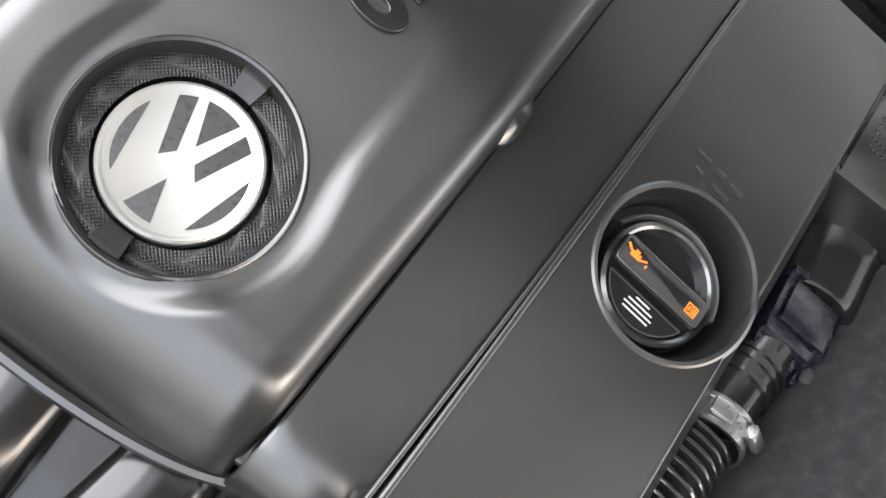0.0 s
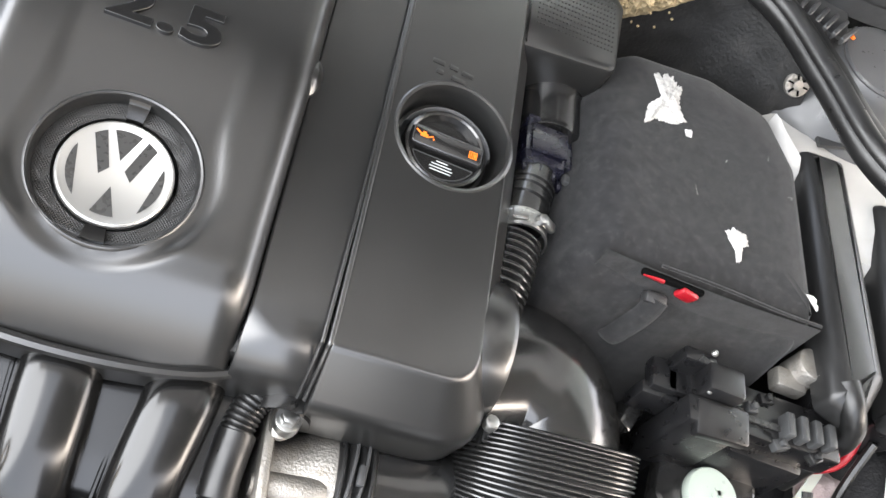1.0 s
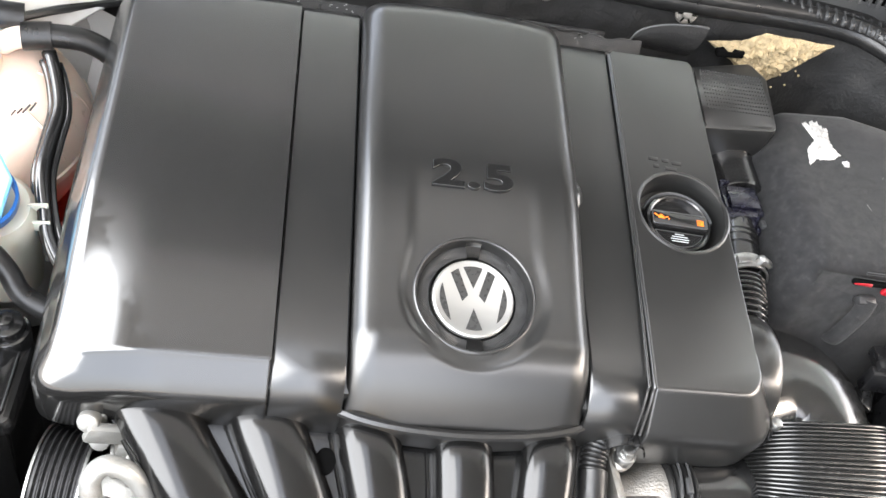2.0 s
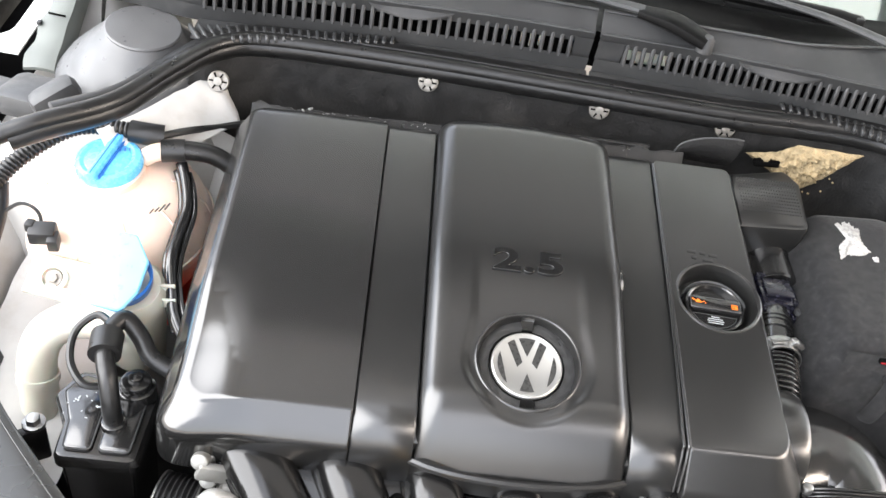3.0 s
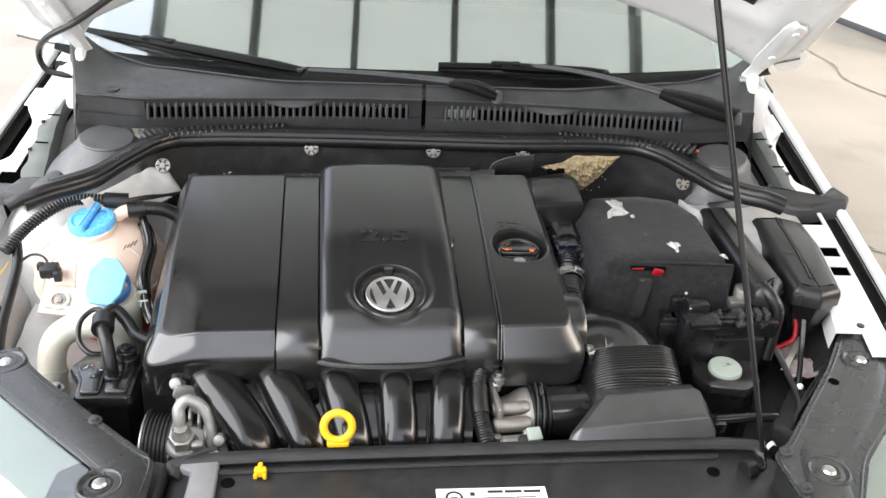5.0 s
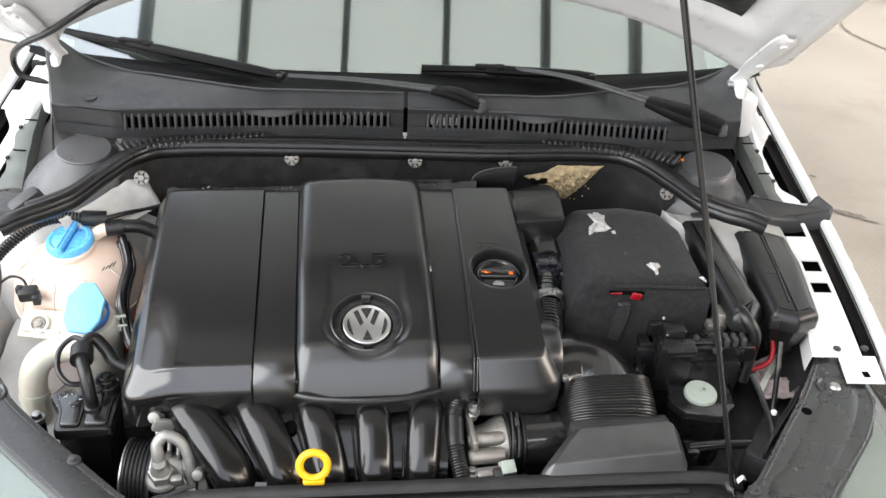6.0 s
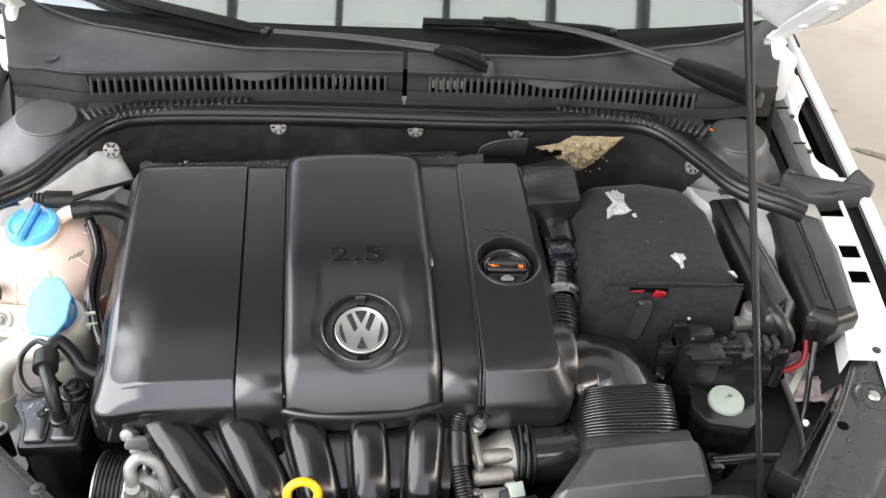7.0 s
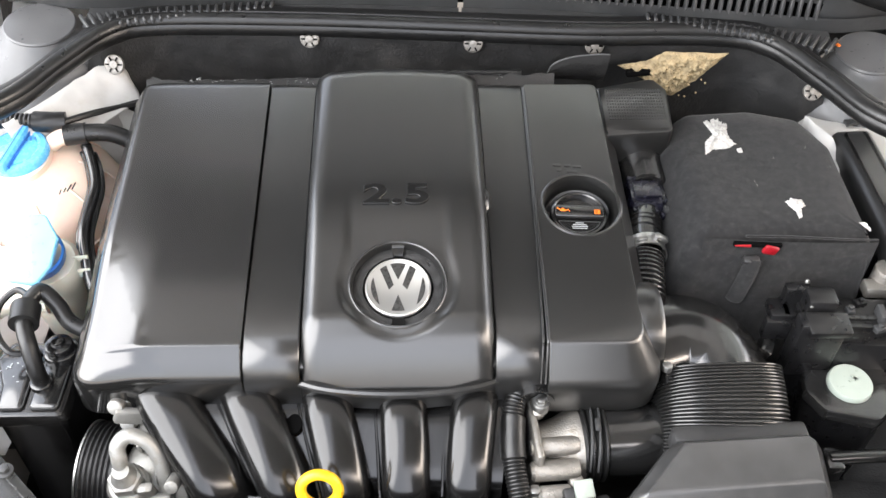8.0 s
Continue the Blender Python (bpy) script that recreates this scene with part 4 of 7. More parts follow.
eb = rounded([(-0.326, -0.244), (-0.322, -0.262), (-0.307, -0.268), (-0.305, -0.360), (-0.267, -0.360), (-0.274, -0.234), (-0.284, -0.217)], 0.003, 3)
part("end_bracket", stack([(eb, 0.735), (eb, 0.7535), (grown(eb, -0.0015), 0.7555), (grown(eb, -0.003), 0.7562)]), PALEPL, slam, "pale grey plastic end bracket")
part("bracket_ridge", tube([(-0.321, -0.248, 0.7565), (-0.296, -0.232, 0.758), (-0.281, -0.224, 0.7565)], 0.0035, 8, 5), MATTE, slam, "dark ridge over the bracket")
part("lock_tab", join(box((-0.217, -0.266, 0.7555), (0.016, 0.010, 0.013), 0.003), box((-0.217, -0.262, 0.762), (0.007, 0.008, 0.008), 0.0025), *[box((-0.217 + dx, -0.271, 0.752), (0.005, 0.005, 0.008), 0.0015) for dx in (-0.006, 0.006)]), YELLOW, slam, "small bright yellow plastic tab")
st = part("sticker", box((0.087, -0.325, 0.7475), (0.145, 0.085, 0.0012), 0, (0, 0, 3)), PAPER, slam, "white information sticker")
part("print_ring", lathe([(0.0085, 0.0), (0.0085, 0.0008), (0.0115, 0.0008), (0.0115, 0.0)], 28, pose(0.036, -0.302, 0.7482)), INK, st)
for x, y, sx, sy in ((0.036, -0.302, 0.009, 0.002), (0.060, -0.295, 0.006, 0.006), (0.062, -0.308, 0.008, 0.005), (0.090, -0.290, 0.020, 0.004), (0.114, -0.289, 0.022, 0.004), (0.139, -0.288, 0.022, 0.004), (0.108, -0.300, 0.070, 0.0012), (0.108, -0.306, 0.062, 0.0012), (0.090, -0.322, 0.11, 0.0012), (0.090, -0.329, 0.10, 0.0012), (0.090, -0.336, 0.11, 0.0012), (0.090, -0.345, 0.08, 0.0012)):
    part("print_bar", box((x, y, 0.7486), (sx, sy, 0.0008), 0, (0, 0, 3)), INK, st)
bumper = thing("front_bumper", "white front bumper with a dark grille", "bumper", (0.05, -0.75, 0.4))
part("skin", surface(lambda u, v: (0.05 + 0.86 * u, -0.76 + 0.28 * u * u - 0.06 * math.sin(v * 2.6), 0.70 - 0.45 * v), steps(-1, 1, 30), steps(0, 1, 10), 0.02), WHITE, bumper)
part("grille", surface(lambda u, v: (0.05 + 0.55 * u, -0.70 + 0.10 * u * u + 0.06 * v, 0.70 + 0.035 * v), steps(-1, 1, 20), [0, 1], 0.02), DARK, bumper)


def headlamp(sign, inner, outer, bushes, holes, name="headlamp"):
    """Upper housing of a headlamp with its two adjuster bushes and the clear lens beyond."""
    h = thing(name, "black headlamp housing with adjuster bushes and clear lens", "headlamp", (outer[1][0], outer[1][1], 0.70), "headlamps")
    pts = inner + outer[::-1]
    if sign < 0:
        pts = pts[::-1]
    o = rounded(pts, 0.015, 4)
    part("housing", stack([(o, 0.70), (o, 0.783), (grown(o, -0.002), 0.788), (grown(o, -0.006), 0.790)]), LAMPH, h)
    for x, y in bushes:
        b = part("bush", lathe([(0.030, 0.0), (0.029, 0.003), (0.026, 0.0042), (0.023, 0.0030), (0.0205, 0.0006), (0.0170, 0.0006), (0.0155, 0.0040), (0.0130, 0.0042), (0.0120, 0.0012), (0, 0.0012)], 40, pose(x, y, 0.789)), LAMPH, h, "round adjuster bush with a steel screw")
        part("screw", lathe([(0.0095, 0.001), (0.0095, 0.004), (0.007, 0.007), (0, 0.008)], 20, pose(x, y, 0.789)), STEEL, b)
    for x, y in holes:
        part("hole", disc(0.008, 0, 0.0012, 0.0004, 20, pose(x, y, 0.7898)), HOLE, h)
    lens = [(a[0], a[1]) for a in outer]
    part("lens", surface(lambda u, v: (lens[u][0] + sign * 0.15 * v, lens[u][1] - 0.19 * v, 0.785 - 0.02 * v - 0.10 * v * v), range(len(lens)), steps(0, 1, 8), 0.004), LENS, h, "clear curved lens")
    part("reflector", surface(lambda u, v: (lens[u][0] + sign * 0.13 * v, lens[u][1] - 0.17 * v, 0.765 - 0.14 * v), range(len(lens)), steps(0, 1, 4)), MINT, h, "pale grey-green reflector behind the lens")
    for name_, line in (("inner_bead", inner), ("outer_bead", outer)):
        part(name_, tube([(x, y, 0.789) for x, y in line], 0.0026, 8, 5), LAMPH, h)
    part("ridge", tube([((a[0] + b[0]) / 2, (a[1] + b[1]) / 2, 0.789) for a, b in zip(inner, outer)], 0.030, 12, 6, flat=0.12), LAMPH, h)
    return h


plate = rounded([(-0.470, -0.42), (-0.337, -0.42), (-0.337, -0.262), (-0.395, -0.258), (-0.440, -0.262), (-0.470, -0.285)], 0.008, 4)
corner = thing("corner_panel", "flat black corner panel between headlamp and support cover", "panel", (-0.40, -0.34, 0.70))
part("panel", stack([(plate, 0.735), (plate, 0.764), (grown(plate, -0.003), 0.768)]), MATTE, corner)
part("step", box((-0.405, -0.315, 0.769), (0.11, 0.012, 0.006), 0.003, (0, 0, 2)), MATTE, corner)
for x, y in ((-0.382, -0.276), (-0.395, -0.345)):
    part("screw", join(disc(0.012, 0.767, 0.771, 0.001, 20, pose(x, y, 0)), disc(0.007, 0.770, 0.775, 0.002, 12, pose(x, y, 0))), GREYPL, corner)
hr = headlamp(1, [(0.478, -0.345), (0.470, -0.262), (0.50, -0.235), (0.568, -0.142), (0.628, -0.060), (0.690, 0.040)], [(0.545, -0.345), (0.588, -0.264), (0.633, -0.212), (0.694, -0.139), (0.731, -0.068), (0.730, 0.012)], [(0.682, -0.040), (0.527, -0.290)], [(0.617, -0.094)])
hl = headlamp(-1, [(-0.350, -0.36), (-0.350, -0.290), (-0.372, -0.272), (-0.455, -0.203), (-0.565, -0.103), (-0.600, -0.050)], [(-0.390, -0.37), (-0.398, -0.315), (-0.425, -0.285), (-0.492, -0.226), (-0.592, -0.138), (-0.640, -0.080)], [(-0.602, -0.088), (-0.400, -0.330)], [(-0.52, -0.165)])
for (x, y, z), p in (((0.484, -0.252, 0.79), hr), ((0.484, -0.322, 0.79), hr), ((0.706, 0.026, 0.79), hr), ((-0.44, -0.212, 0.79), hl)):
    bolt("screw", (x, y, z), p, 0.009, GREYPL)


# ---- engine ----
# the cover's own frame: u to the right, v to the back, w up
CM = pose(-0.055, 0.0, 0.8734, 0, 0, 4.2) @ pose(0, 0, 0, 9.2, 0, 0)
cover = thing("engine_cover", "satin black plastic engine cover with raised numerals and a round emblem", "engine cover", m=CM)


def cpart(name, bm, mat, label="", parent=None, angle=38):
    return part(name, bm, mat, parent or cover, label, local=True, angle=angle)


# left flat panel with a chamfer along the front and the side
o = densify(rounded([(-0.331, -0.078), (-0.1675, -0.078), (-0.1675, 0.321), (-0.325, 0.321)], [0.024, 0.002, 0.003, 0.012], 8), 0.008)
def flare(pts, du, dv_front, w):
    out = []
    for x, y in pts:
        out.append((x - du * sm(-0.29, -0.33, x), y - dv_front * sm(-0.02, -0.078, y)))
    return out
def sag(x, y):
    """The flat panel falls away gently towards its outer front corner."""
    return -0.0125 * sm(-0.266, -0.345, x) * (0.15 + 0.85 * sm(0.09, -0.02, y)) - 0.0050 * sm(0.02, -0.085, y) - 0.0035 * sm(0.309, 0.324, y) ** 2
bm = bmesh.new()
lv = [(flare(o, 0.030, 0.029, 0), -0.085), (flare(o, 0.026, 0.0285, 0), -0.036), (flare(o, 0.022, 0.0265, 0), -0.0265), (flare(o, 0.0185, 0.0235, 0), -0.0215), (flare(o, 0.0120, 0.0125, 0), -0.0115), (flare(o, 0.0065, 0.0030, 0), -0.0035), (flare(o, 0.0030, 0.0008, 0), -0.0015), (flare(o, 0.0005, 0.0002, 0), -0.0006), (flare(o, -0.0030, -0.0012, 0), 0.0)]
c0 = Vector((-0.245, 0.12))
top = lv[-1][0]
for k in steps(0.98, 0.02, 40):
    lv.append(([tuple(c0 + (Vector(p) - c0) * k) for p in top], 0.0))
bm = stack(lv)
for v in bm.verts:
    v.co.z += sag(v.co.x, v.co.y)
cpart("side_panel", bm, WORN, "flat panel with a soft chamfer along its front", angle=55)

# recessed strips
def strip(u0, u1, name="strip"):
    prof = [(0.324, -0.075), (0.325, -0.02), (0.323, -0.010), (0.319, -0.0062), (0.312, -0.0048), (0.300, -0.0044), (0.15, -0.004), (-0.030, -0.004), (-0.045, -0.0042), (-0.065, -0.0055), (-0.082, -0.011), (-0.096, -0.022), (-0.104, -0.036), (-0.108, -0.055), (-0.109, -0.085)]
    e = 0.0015
    us = [(u0, -0.01), (u0, -e), (u0 + e, 0), ((u0 + u1) / 2, 0.0004), (u1 - e, 0), (u1, -e), (u1, -0.01)]
    slim = (lambda i, v: -0.006 * sm(0.25, -0.11, v) if i > 3 and u0 > 0 else 0.0)
    return cpart(name, surface(lambda i, j: (us[i][0] + slim(i, prof[j][0]), prof[j][0], prof[j][1] + us[i][1]), range(len(us)), range(len(prof))), SATIN)
strip(-0.1662, -0.1062)
strip(0.1055, 0.1645)

# raised centre panel
HU, EV = 0.1045, -0.0092
def crown(u, v):
    a = min(1.0, abs(u) / HU)
    edge = HU - abs(u)
    r = 0.022
    roll = r - math.sqrt(max(0.0, r * r - max(0.0, r - edge) ** 2))
    top = 0.012 + 0.015 * sm(-0.05, 0.13, v)
    s = (abs(u) - 0.074 + 0.007 * sm(EV, EV + 0.05, v)) if v > EV else math.hypot(u, v - EV) - 0.074
    field = 0.0042 * sm(-0.004, -0.0165, s) * sm(0.125, 0.03, v)
    t = max(0.0, (-0.048 - v) / 0.060)
    front = 0.047 * t ** 1.9
    arc = 0.322 + 0.010 * (1 - a * a)
    e2 = arc - v
    q = max(0.0, 0.03 - e2)
    backroll = 0.03 - math.sqrt(max(0.0, 0.03 ** 2 - min(q, 0.03) ** 2))
    return top - roll * 0.85 - field - front - backroll * 0.9
us = sorted(set([-HU, HU] + [round(s * (HU - d), 5) for s in (1, -1) for d in (0.0006, 0.0015, 0.003, 0.005, 0.008)] + [round(-0.095 + 0.19 * i / 84, 5) for i in range(85)]))
def centre(i, j):
    u = us[i]
    k = u / HU
    v0, v1 = -0.103 - 0.012 * (1 - k * k), 0.322 + 0.010 * (1 - k * k)
    t = VJ[j]
    v = v0 + (v1 - v0) * t
    return (u, v, crown(u, v))
VJ = sorted(set([0, 1, 0.002, 0.006, 0.994, 0.998] + [i / 190 for i in range(191)]))
bm = surface(centre, range(len(us)), range(len(VJ)))
R0 = 0.0525
bm.verts.ensure_lookup_table()
bmesh.ops.delete(bm, geom=[v for v in bm.verts if math.hypot(v.co.x, v.co.y - EV) < R0 - 0.0008], context="VERTS")
for v in bm.verts:
    d = math.hypot(v.co.x, v.co.y - EV)
    if v.is_boundary and d < R0 + 0.006:
        v.co.x, v.co.y = v.co.x * R0 / d, EV + (v.co.y - EV) * R0 / d
# skirts
for e in [e for e in bm.edges if e.is_boundary and math.hypot(e.verts[0].co.x, e.verts[0].co.y - EV) > R0 + 0.01]:
    a, b = e.verts
    lo = [bm.verts.new((q.co.x, q.co.y, min(q.co.z - 0.006, -0.03 if q.co.y > -0.1 else -0.06))) for q in (a, b)]
    bm.faces.new((a, b, lo[1], lo[0]))
centre_panel = cpart("centre_panel", bm, SATIN, "raised centre panel with a dished field", angle=50)
lip = [(HU * k * 1.03, -0.106 - 0.012 * (1 - k * k) + 0.004 * abs(k) ** 6, -0.0445 + 0.002 * (1 - k * k)) for k in steps(-1, 1, 16)]
cpart("front_lip", join(tube(lip, 0.0045, 8, 2, flat=0.9), surface(lambda i, j: (lip[i][0], lip[i][1] + 0.001 - 0.0025 * j, lip[i][2] - 0.012 * j), range(len(lip)), [0, 1, 2], 0.003)), SATIN, "thin moulded lip")

def skirt(u, j):
    low = 0.012 * math.exp(-((u + 0.025) / 0.016) ** 2) + 0.013 * math.exp(-((u - 0.055) / 0.014) ** 2) + 0.006 * math.exp(-((u + 0.105) / 0.02) ** 2)
    k = u / 0.112
    return (u, -0.104 - 0.010 * (1 - k * k) - 0.003 * j, -0.046 - (0.011 + low) * j)
cpart("skirt", surface(skirt, steps(-0.118, 0.112, 60), steps(0, 1, 4), 0.004), SATIN, "scalloped lower edge above the runners")

# emblem well with mesh, tabs and the silver badge
W = pose(0, EV, 0.0030, 5.5, 0, 0) @ Matrix.Diagonal((0.95, 0.95, 1, 1))
well = [(0.0590, 0.0040), (0.0575, 0.0078), (0.0562, 0.0086), (0.0548, 0.0080), (0.0537, 0.0050), (0.0530, 0.0005), (0.0527, -0.0080)]
cpart("emblem_well", lathe(well, 72, W), SATIN, parent=centre_panel)
cpart("mesh_ring", lathe([(0.0529, -0.0030), (0.0470, -0.0020), (0.0412, -0.0030), (0.0405, -0.010)], 72, W), MESH, "fine black mesh ring", parent=centre_panel)
for a, wd in ((90, 8), (-90, 9)):
    prof = [(0.0400, -0.0060), (0.0408, 0.0005), (0.0430, 0.0012), (0.0510, 0.0022), (0.0540, 0.0052), (0.0555, 0.0084)]
    cpart("tab", lathe(prof, 8, W @ pose(0, 0, 0, 0, 0, a - wd), arc=radians(2 * wd)), RUNPL, parent=centre_panel)
BW = pose(0, EV, -0.0030, 5.5, 0, 0) @ Matrix.Diagonal((0.925, 0.925, 1, 1))
badge = cpart("badge", lathe([(0.0398, -0.006), (0.0398, 0.004), (0.0392, 0.0062), (0.0378, 0.0072), (0.0362, 0.0068), (0.0355, 0.0064), (0, 0.0064)], 72, BW), SILVER, "round silver badge with dark inlays", parent=centre_panel)
cpart("badge_rim", lathe([(0.0402, 0.0), (0.0408, 0.0018), (0.0404, 0.0034), (0.0394, 0.0042)], 72, BW), GLOSS, parent=centre_panel)
def inlay(pts):
    cpart("inlay", moved(stack([(pts, 0.0060), (pts, 0.00675)]), BW), EMBDARK, parent=badge)
RI = 0.0325
def rim(a):
    return (RI * math.cos(radians(a)), RI * math.sin(radians(a)))
inlay([rim(a) for a in steps(73, 107, 6)] + [(0.0, 0.0095)])
for s in (1, -1):
    def fl(pts):
        return [(s * x, y) for x, y in (pts if s > 0 else pts[::-1])]
    inlay(fl([(0.0052, 0.0026), (0.0108, -0.0040)] + [rim(a) for a in steps(48, 64, 4)]))
    inlay(fl([rim(a) for a in steps(-48, 24, 12)]))
inlay([(0.0, -0.0105)] + [rim(a) for a in steps(-104, -76, 4)])

# raised numerals
def glyph(ch, u):
    txt = bpy.data.curves.new("numeral", "FONT")
    txt.body, txt.size, txt.extrude, txt.bevel_depth, txt.offset = ch, 0.0415, 0.0022, 0.0006, 0.0010
    txt.align_x, txt.align_y = "CENTER", "BOTTOM_BASELINE"
    tob = new("numeral_curve", txt)
    me = bpy.data.meshes.new_from_object(tob.evaluated_get(bpy.context.evaluated_depsgraph_get()))
    bpy.data.objects.remove(tob)
    bm = bmesh.new()
    bm.from_mesh(me)
    bm.transform(pose(u, 0.0915, 0.0250, 2.5, 0, 0) @ Matrix.Diagonal((1.45, 0.92, 1, 1)))
    cpart("numeral", bm, NUMPL, "raised moulded numeral " + ch if ch != "." else "raised moulded point", parent=centre_panel, angle=30)


glyph("2", -0.0250)
glyph(".", -0.0013)
glyph("5", 0.0224)

# right panel with the filler well
OC = (0.219, 0.110)
o = rounded([(0.1620, -0.080), (0.266, -0.080), (0.262, 0.315), (0.1675, 0.315)], [0.002, 0.022, 0.006, 0.003], 8)
def flare2(pts, d):
    return [(x + d * sm(0.235, 0.266, x) * 0.7, y - d * sm(-0.02, -0.08, y)) for x, y in pts]
cpart("service_panel", stack([(flare2(o, 0.037), -0.09), (flare2(o, 0.036), -0.048), (flare2(o, 0.033), -0.037), (flare2(o, 0.029), -0.031), (flare2(o, 0.004), -0.0045), (flare2(o, 0.001), -0.0008), (flare2(o, -0.002), 0.0)], holes=[(OC[0], OC[1], 0.0465)]), SATIN, "flat panel with the oil filler well")
cpart("filler_well", lathe([(0.0525, -0.05), (0.0522, -0.006), (0.0515, -0.0005), (0.0490, 0.0007), (0.0468, -0.0002), (0.0450, -0.005), (0.0440, -0.012), (0.0435, -0.024), (0.040, -0.029), (0.02, -0.030)], 72, pose(*OC, 0) @ Matrix.Diagonal((0.968, 0.968, 1, 1))), SATIN, "rounded well around the filler cap")
for off, r in ((0.0, 0.0020), (-0.0052, 0.0014)):
    cpart("edge_rib", tube([(0.1668 + off * 0.35, 0.31, -0.0015), (0.1642 + off * 0.5, 0.1, -0.0003), (0.1616 + off, -0.06, -0.0005), (0.1606 + off, -0.083, -0.006), (0.1600 + off, -0.108, -0.042)], r, 10, 6), SATIN, "fine raised ridge along the seam")
cpart("base", box((-0.03, 0.10, -0.055), (0.54, 0.39, 0.06), 0.004), SATIN, "dark base below the seams")
for k, (x, y, w) in enumerate(((0.196, 0.172, 0.010), (0.209, 0.171, 0.007), (0.221, 0.169, 0.010), (0.198, 0.163, 0.006), (0.214, 0.161, 0.012))):
    cpart("moulded_mark", box((x, y, 0.0003), (w, 0.0045, 0.0008), 0.0002, (0, 0, -4)), SATIN)
# latch dimple on the seam
cpart("dimple", lathe([(0.0, -0.013), (0.008, -0.010), (0.0125, -0.003), (0.0125, 0.003), (0.008, 0.010), (0, 0.0125)], 24, pose(0.0980, 0.110, 0.0060) @ Matrix.Diagonal((1.0, 1.5, 0.9, 1))), SATIN, "small moulded bump on the seam")

# front corner ear and breather box
cpart("ear", lathe([(0, -0.018), (0.054, -0.018), (0.056, -0.014), (0.056, 0.008), (0.0530, 0.0135), (0.044, 0.016), (0.0, 0.016)], 48, pose(0.280, -0.033, -0.056, 0, 90, 0)), SATIN, "rounded ear beside the intake duct")
BX = rounded([(0.264, 0.228), (0.358, 0.236), (0.362, 0.315), (0.345, 0.338), (0.264, 0.318)], [0.003, 0.012, 0.01, 0.01, 0.003], 5)
cpart("breather_box", stack([(BX, -0.09), (BX, -0.014), (grown(BX, -0.002), -0.009), (grown(BX, -0.006), -0.007)]), SATIN, "box with a finely dotted pad")
bm = bmesh.new()
for i in range(22):
    for j in range(11):
        bmesh.ops.create_cone(bm, cap_ends=True, segments=6, radius1=0.0013, radius2=0.0008, depth=0.0016, matrix=Matrix.Translation((0.277 + i * 0.0035, 0.258 + j * 0.0055, -0.0066)))
tagged(cpart("dotted_pad", bm, SATIN), kind="stuff")

# crinkled foil heat shield peeping out behind the cover
shield = thing("heat_shield", "crumpled silver foil heat shield behind the engine cover", "heat shield", (-0.2, 0.34, 0.85))
def foil(u, v):
    x = -0.418 + 0.55 * u
    yb = 0.338 + 0.073 * (x + 0.055) + 0.004 * noise.noise(Vector((x * 25, 1, 1))) + 0.006 * sm(-0.36, -0.40, x)
    n1 = noise.noise(Vector((x * 60, v * 5, 1))) * 0.004 + noise.noise(Vector((x * 180, v * 9, 5))) * 0.0025
    return (x, yb - 0.008 + 0.013 * v + n1 * 0.5 * (1 + sm(0.3, 0, u)), 0.9020 + 0.0045 * v + n1 * (0.5 + 0.9 * sm(0.25, 0, u)) + 0.014 * u - 0.012 * (1 - v))
part("foil_edge", tube([Vector(foil(u, 1)) + Vector((0, -0.001, 0.0004 + 0.0012 * noise.noise(Vector((u * 90, 3, 3))))) for u in steps(0, 0.98, 130)], lambda s: 0.0007 + 0.0005 * noise.noise(Vector((s * 60, 1, 7))), 5, 1), MESH, shield, "ragged mesh edge")
part("foil", surface(foil, steps(0, 1, 150), steps(0, 1, 8), 0.002), MESH, shield, "black mesh-faced edge", angle=20)
rng = random.Random(21)
for k in range(12):
    q = Vector((-0.408 + 0.006 * k + rng.uniform(-.004, .004), 0.291 + 0.0015 * k + rng.uniform(-.005, .005), 0.904 + 0.001 * k + rng.uniform(-.003, .003)))
    part("foil_crumple", box(q, (rng.uniform(.003, .009), rng.uniform(.002, .004), 0.002), 0.0008, (rng.uniform(-60, 60), rng.uniform(-60, 60), rng.uniform(0, 90)), 1), FOIL, shield, "crumpled foil corner")
for k in range(60):
    u = 0.10 + 0.8 * rng.random() ** 1.6
    q = Vector(foil(u, rng.uniform(0.6, 1.0))) + Vector((0, -0.001, 0.0012))
    part("foil_fleck", box(q, (rng.uniform(.0012, .0035), rng.uniform(.0008, .0016), 0.0008), 0.0003, (rng.uniform(-40, 40), rng.uniform(-40, 40), rng.uniform(-30, 30)), 1), FOIL, shield, "small bright foil fleck")
part("bar", box((0.030, 0.356, 0.917), (0.115, 0.006, 0.007), 0.002, (0, -2, 2)), MESH, shield, "black mesh-covered bar")

# oil filler cap
cap = thing("oil_filler_cap", "black oil filler cap with orange symbols and white print", "oil cap", m=CM @ pose(OC[0] - 0.002, OC[1] - 0.0075, -0.0285, 0, 0, -3) @ Matrix.Scale(1.03, 4))
part("body", lathe([(0, 0.0), (0.0325, 0.0), (0.0332, 0.004), (0.0332, 0.016), (0.0322, 0.019), (0.0300, 0.0200), (0.0285, 0.0190), (0.0280, 0.0135), (0, 0.0135)], 72), GLOSS, cap, local=True)
grip = rounded([(-0.0285, -0.0070), (0.0285, -0.0070), (0.0285, 0.0095), (-0.0285, 0.0095)], 0.003, 4)
g = part("grip", stack([(grip, 0.012), (grip, 0.021), (grown(grip, -0.0006), 0.0222), (grown(grip, -0.0016), 0.0228)]), GLOSS, cap, local=True)
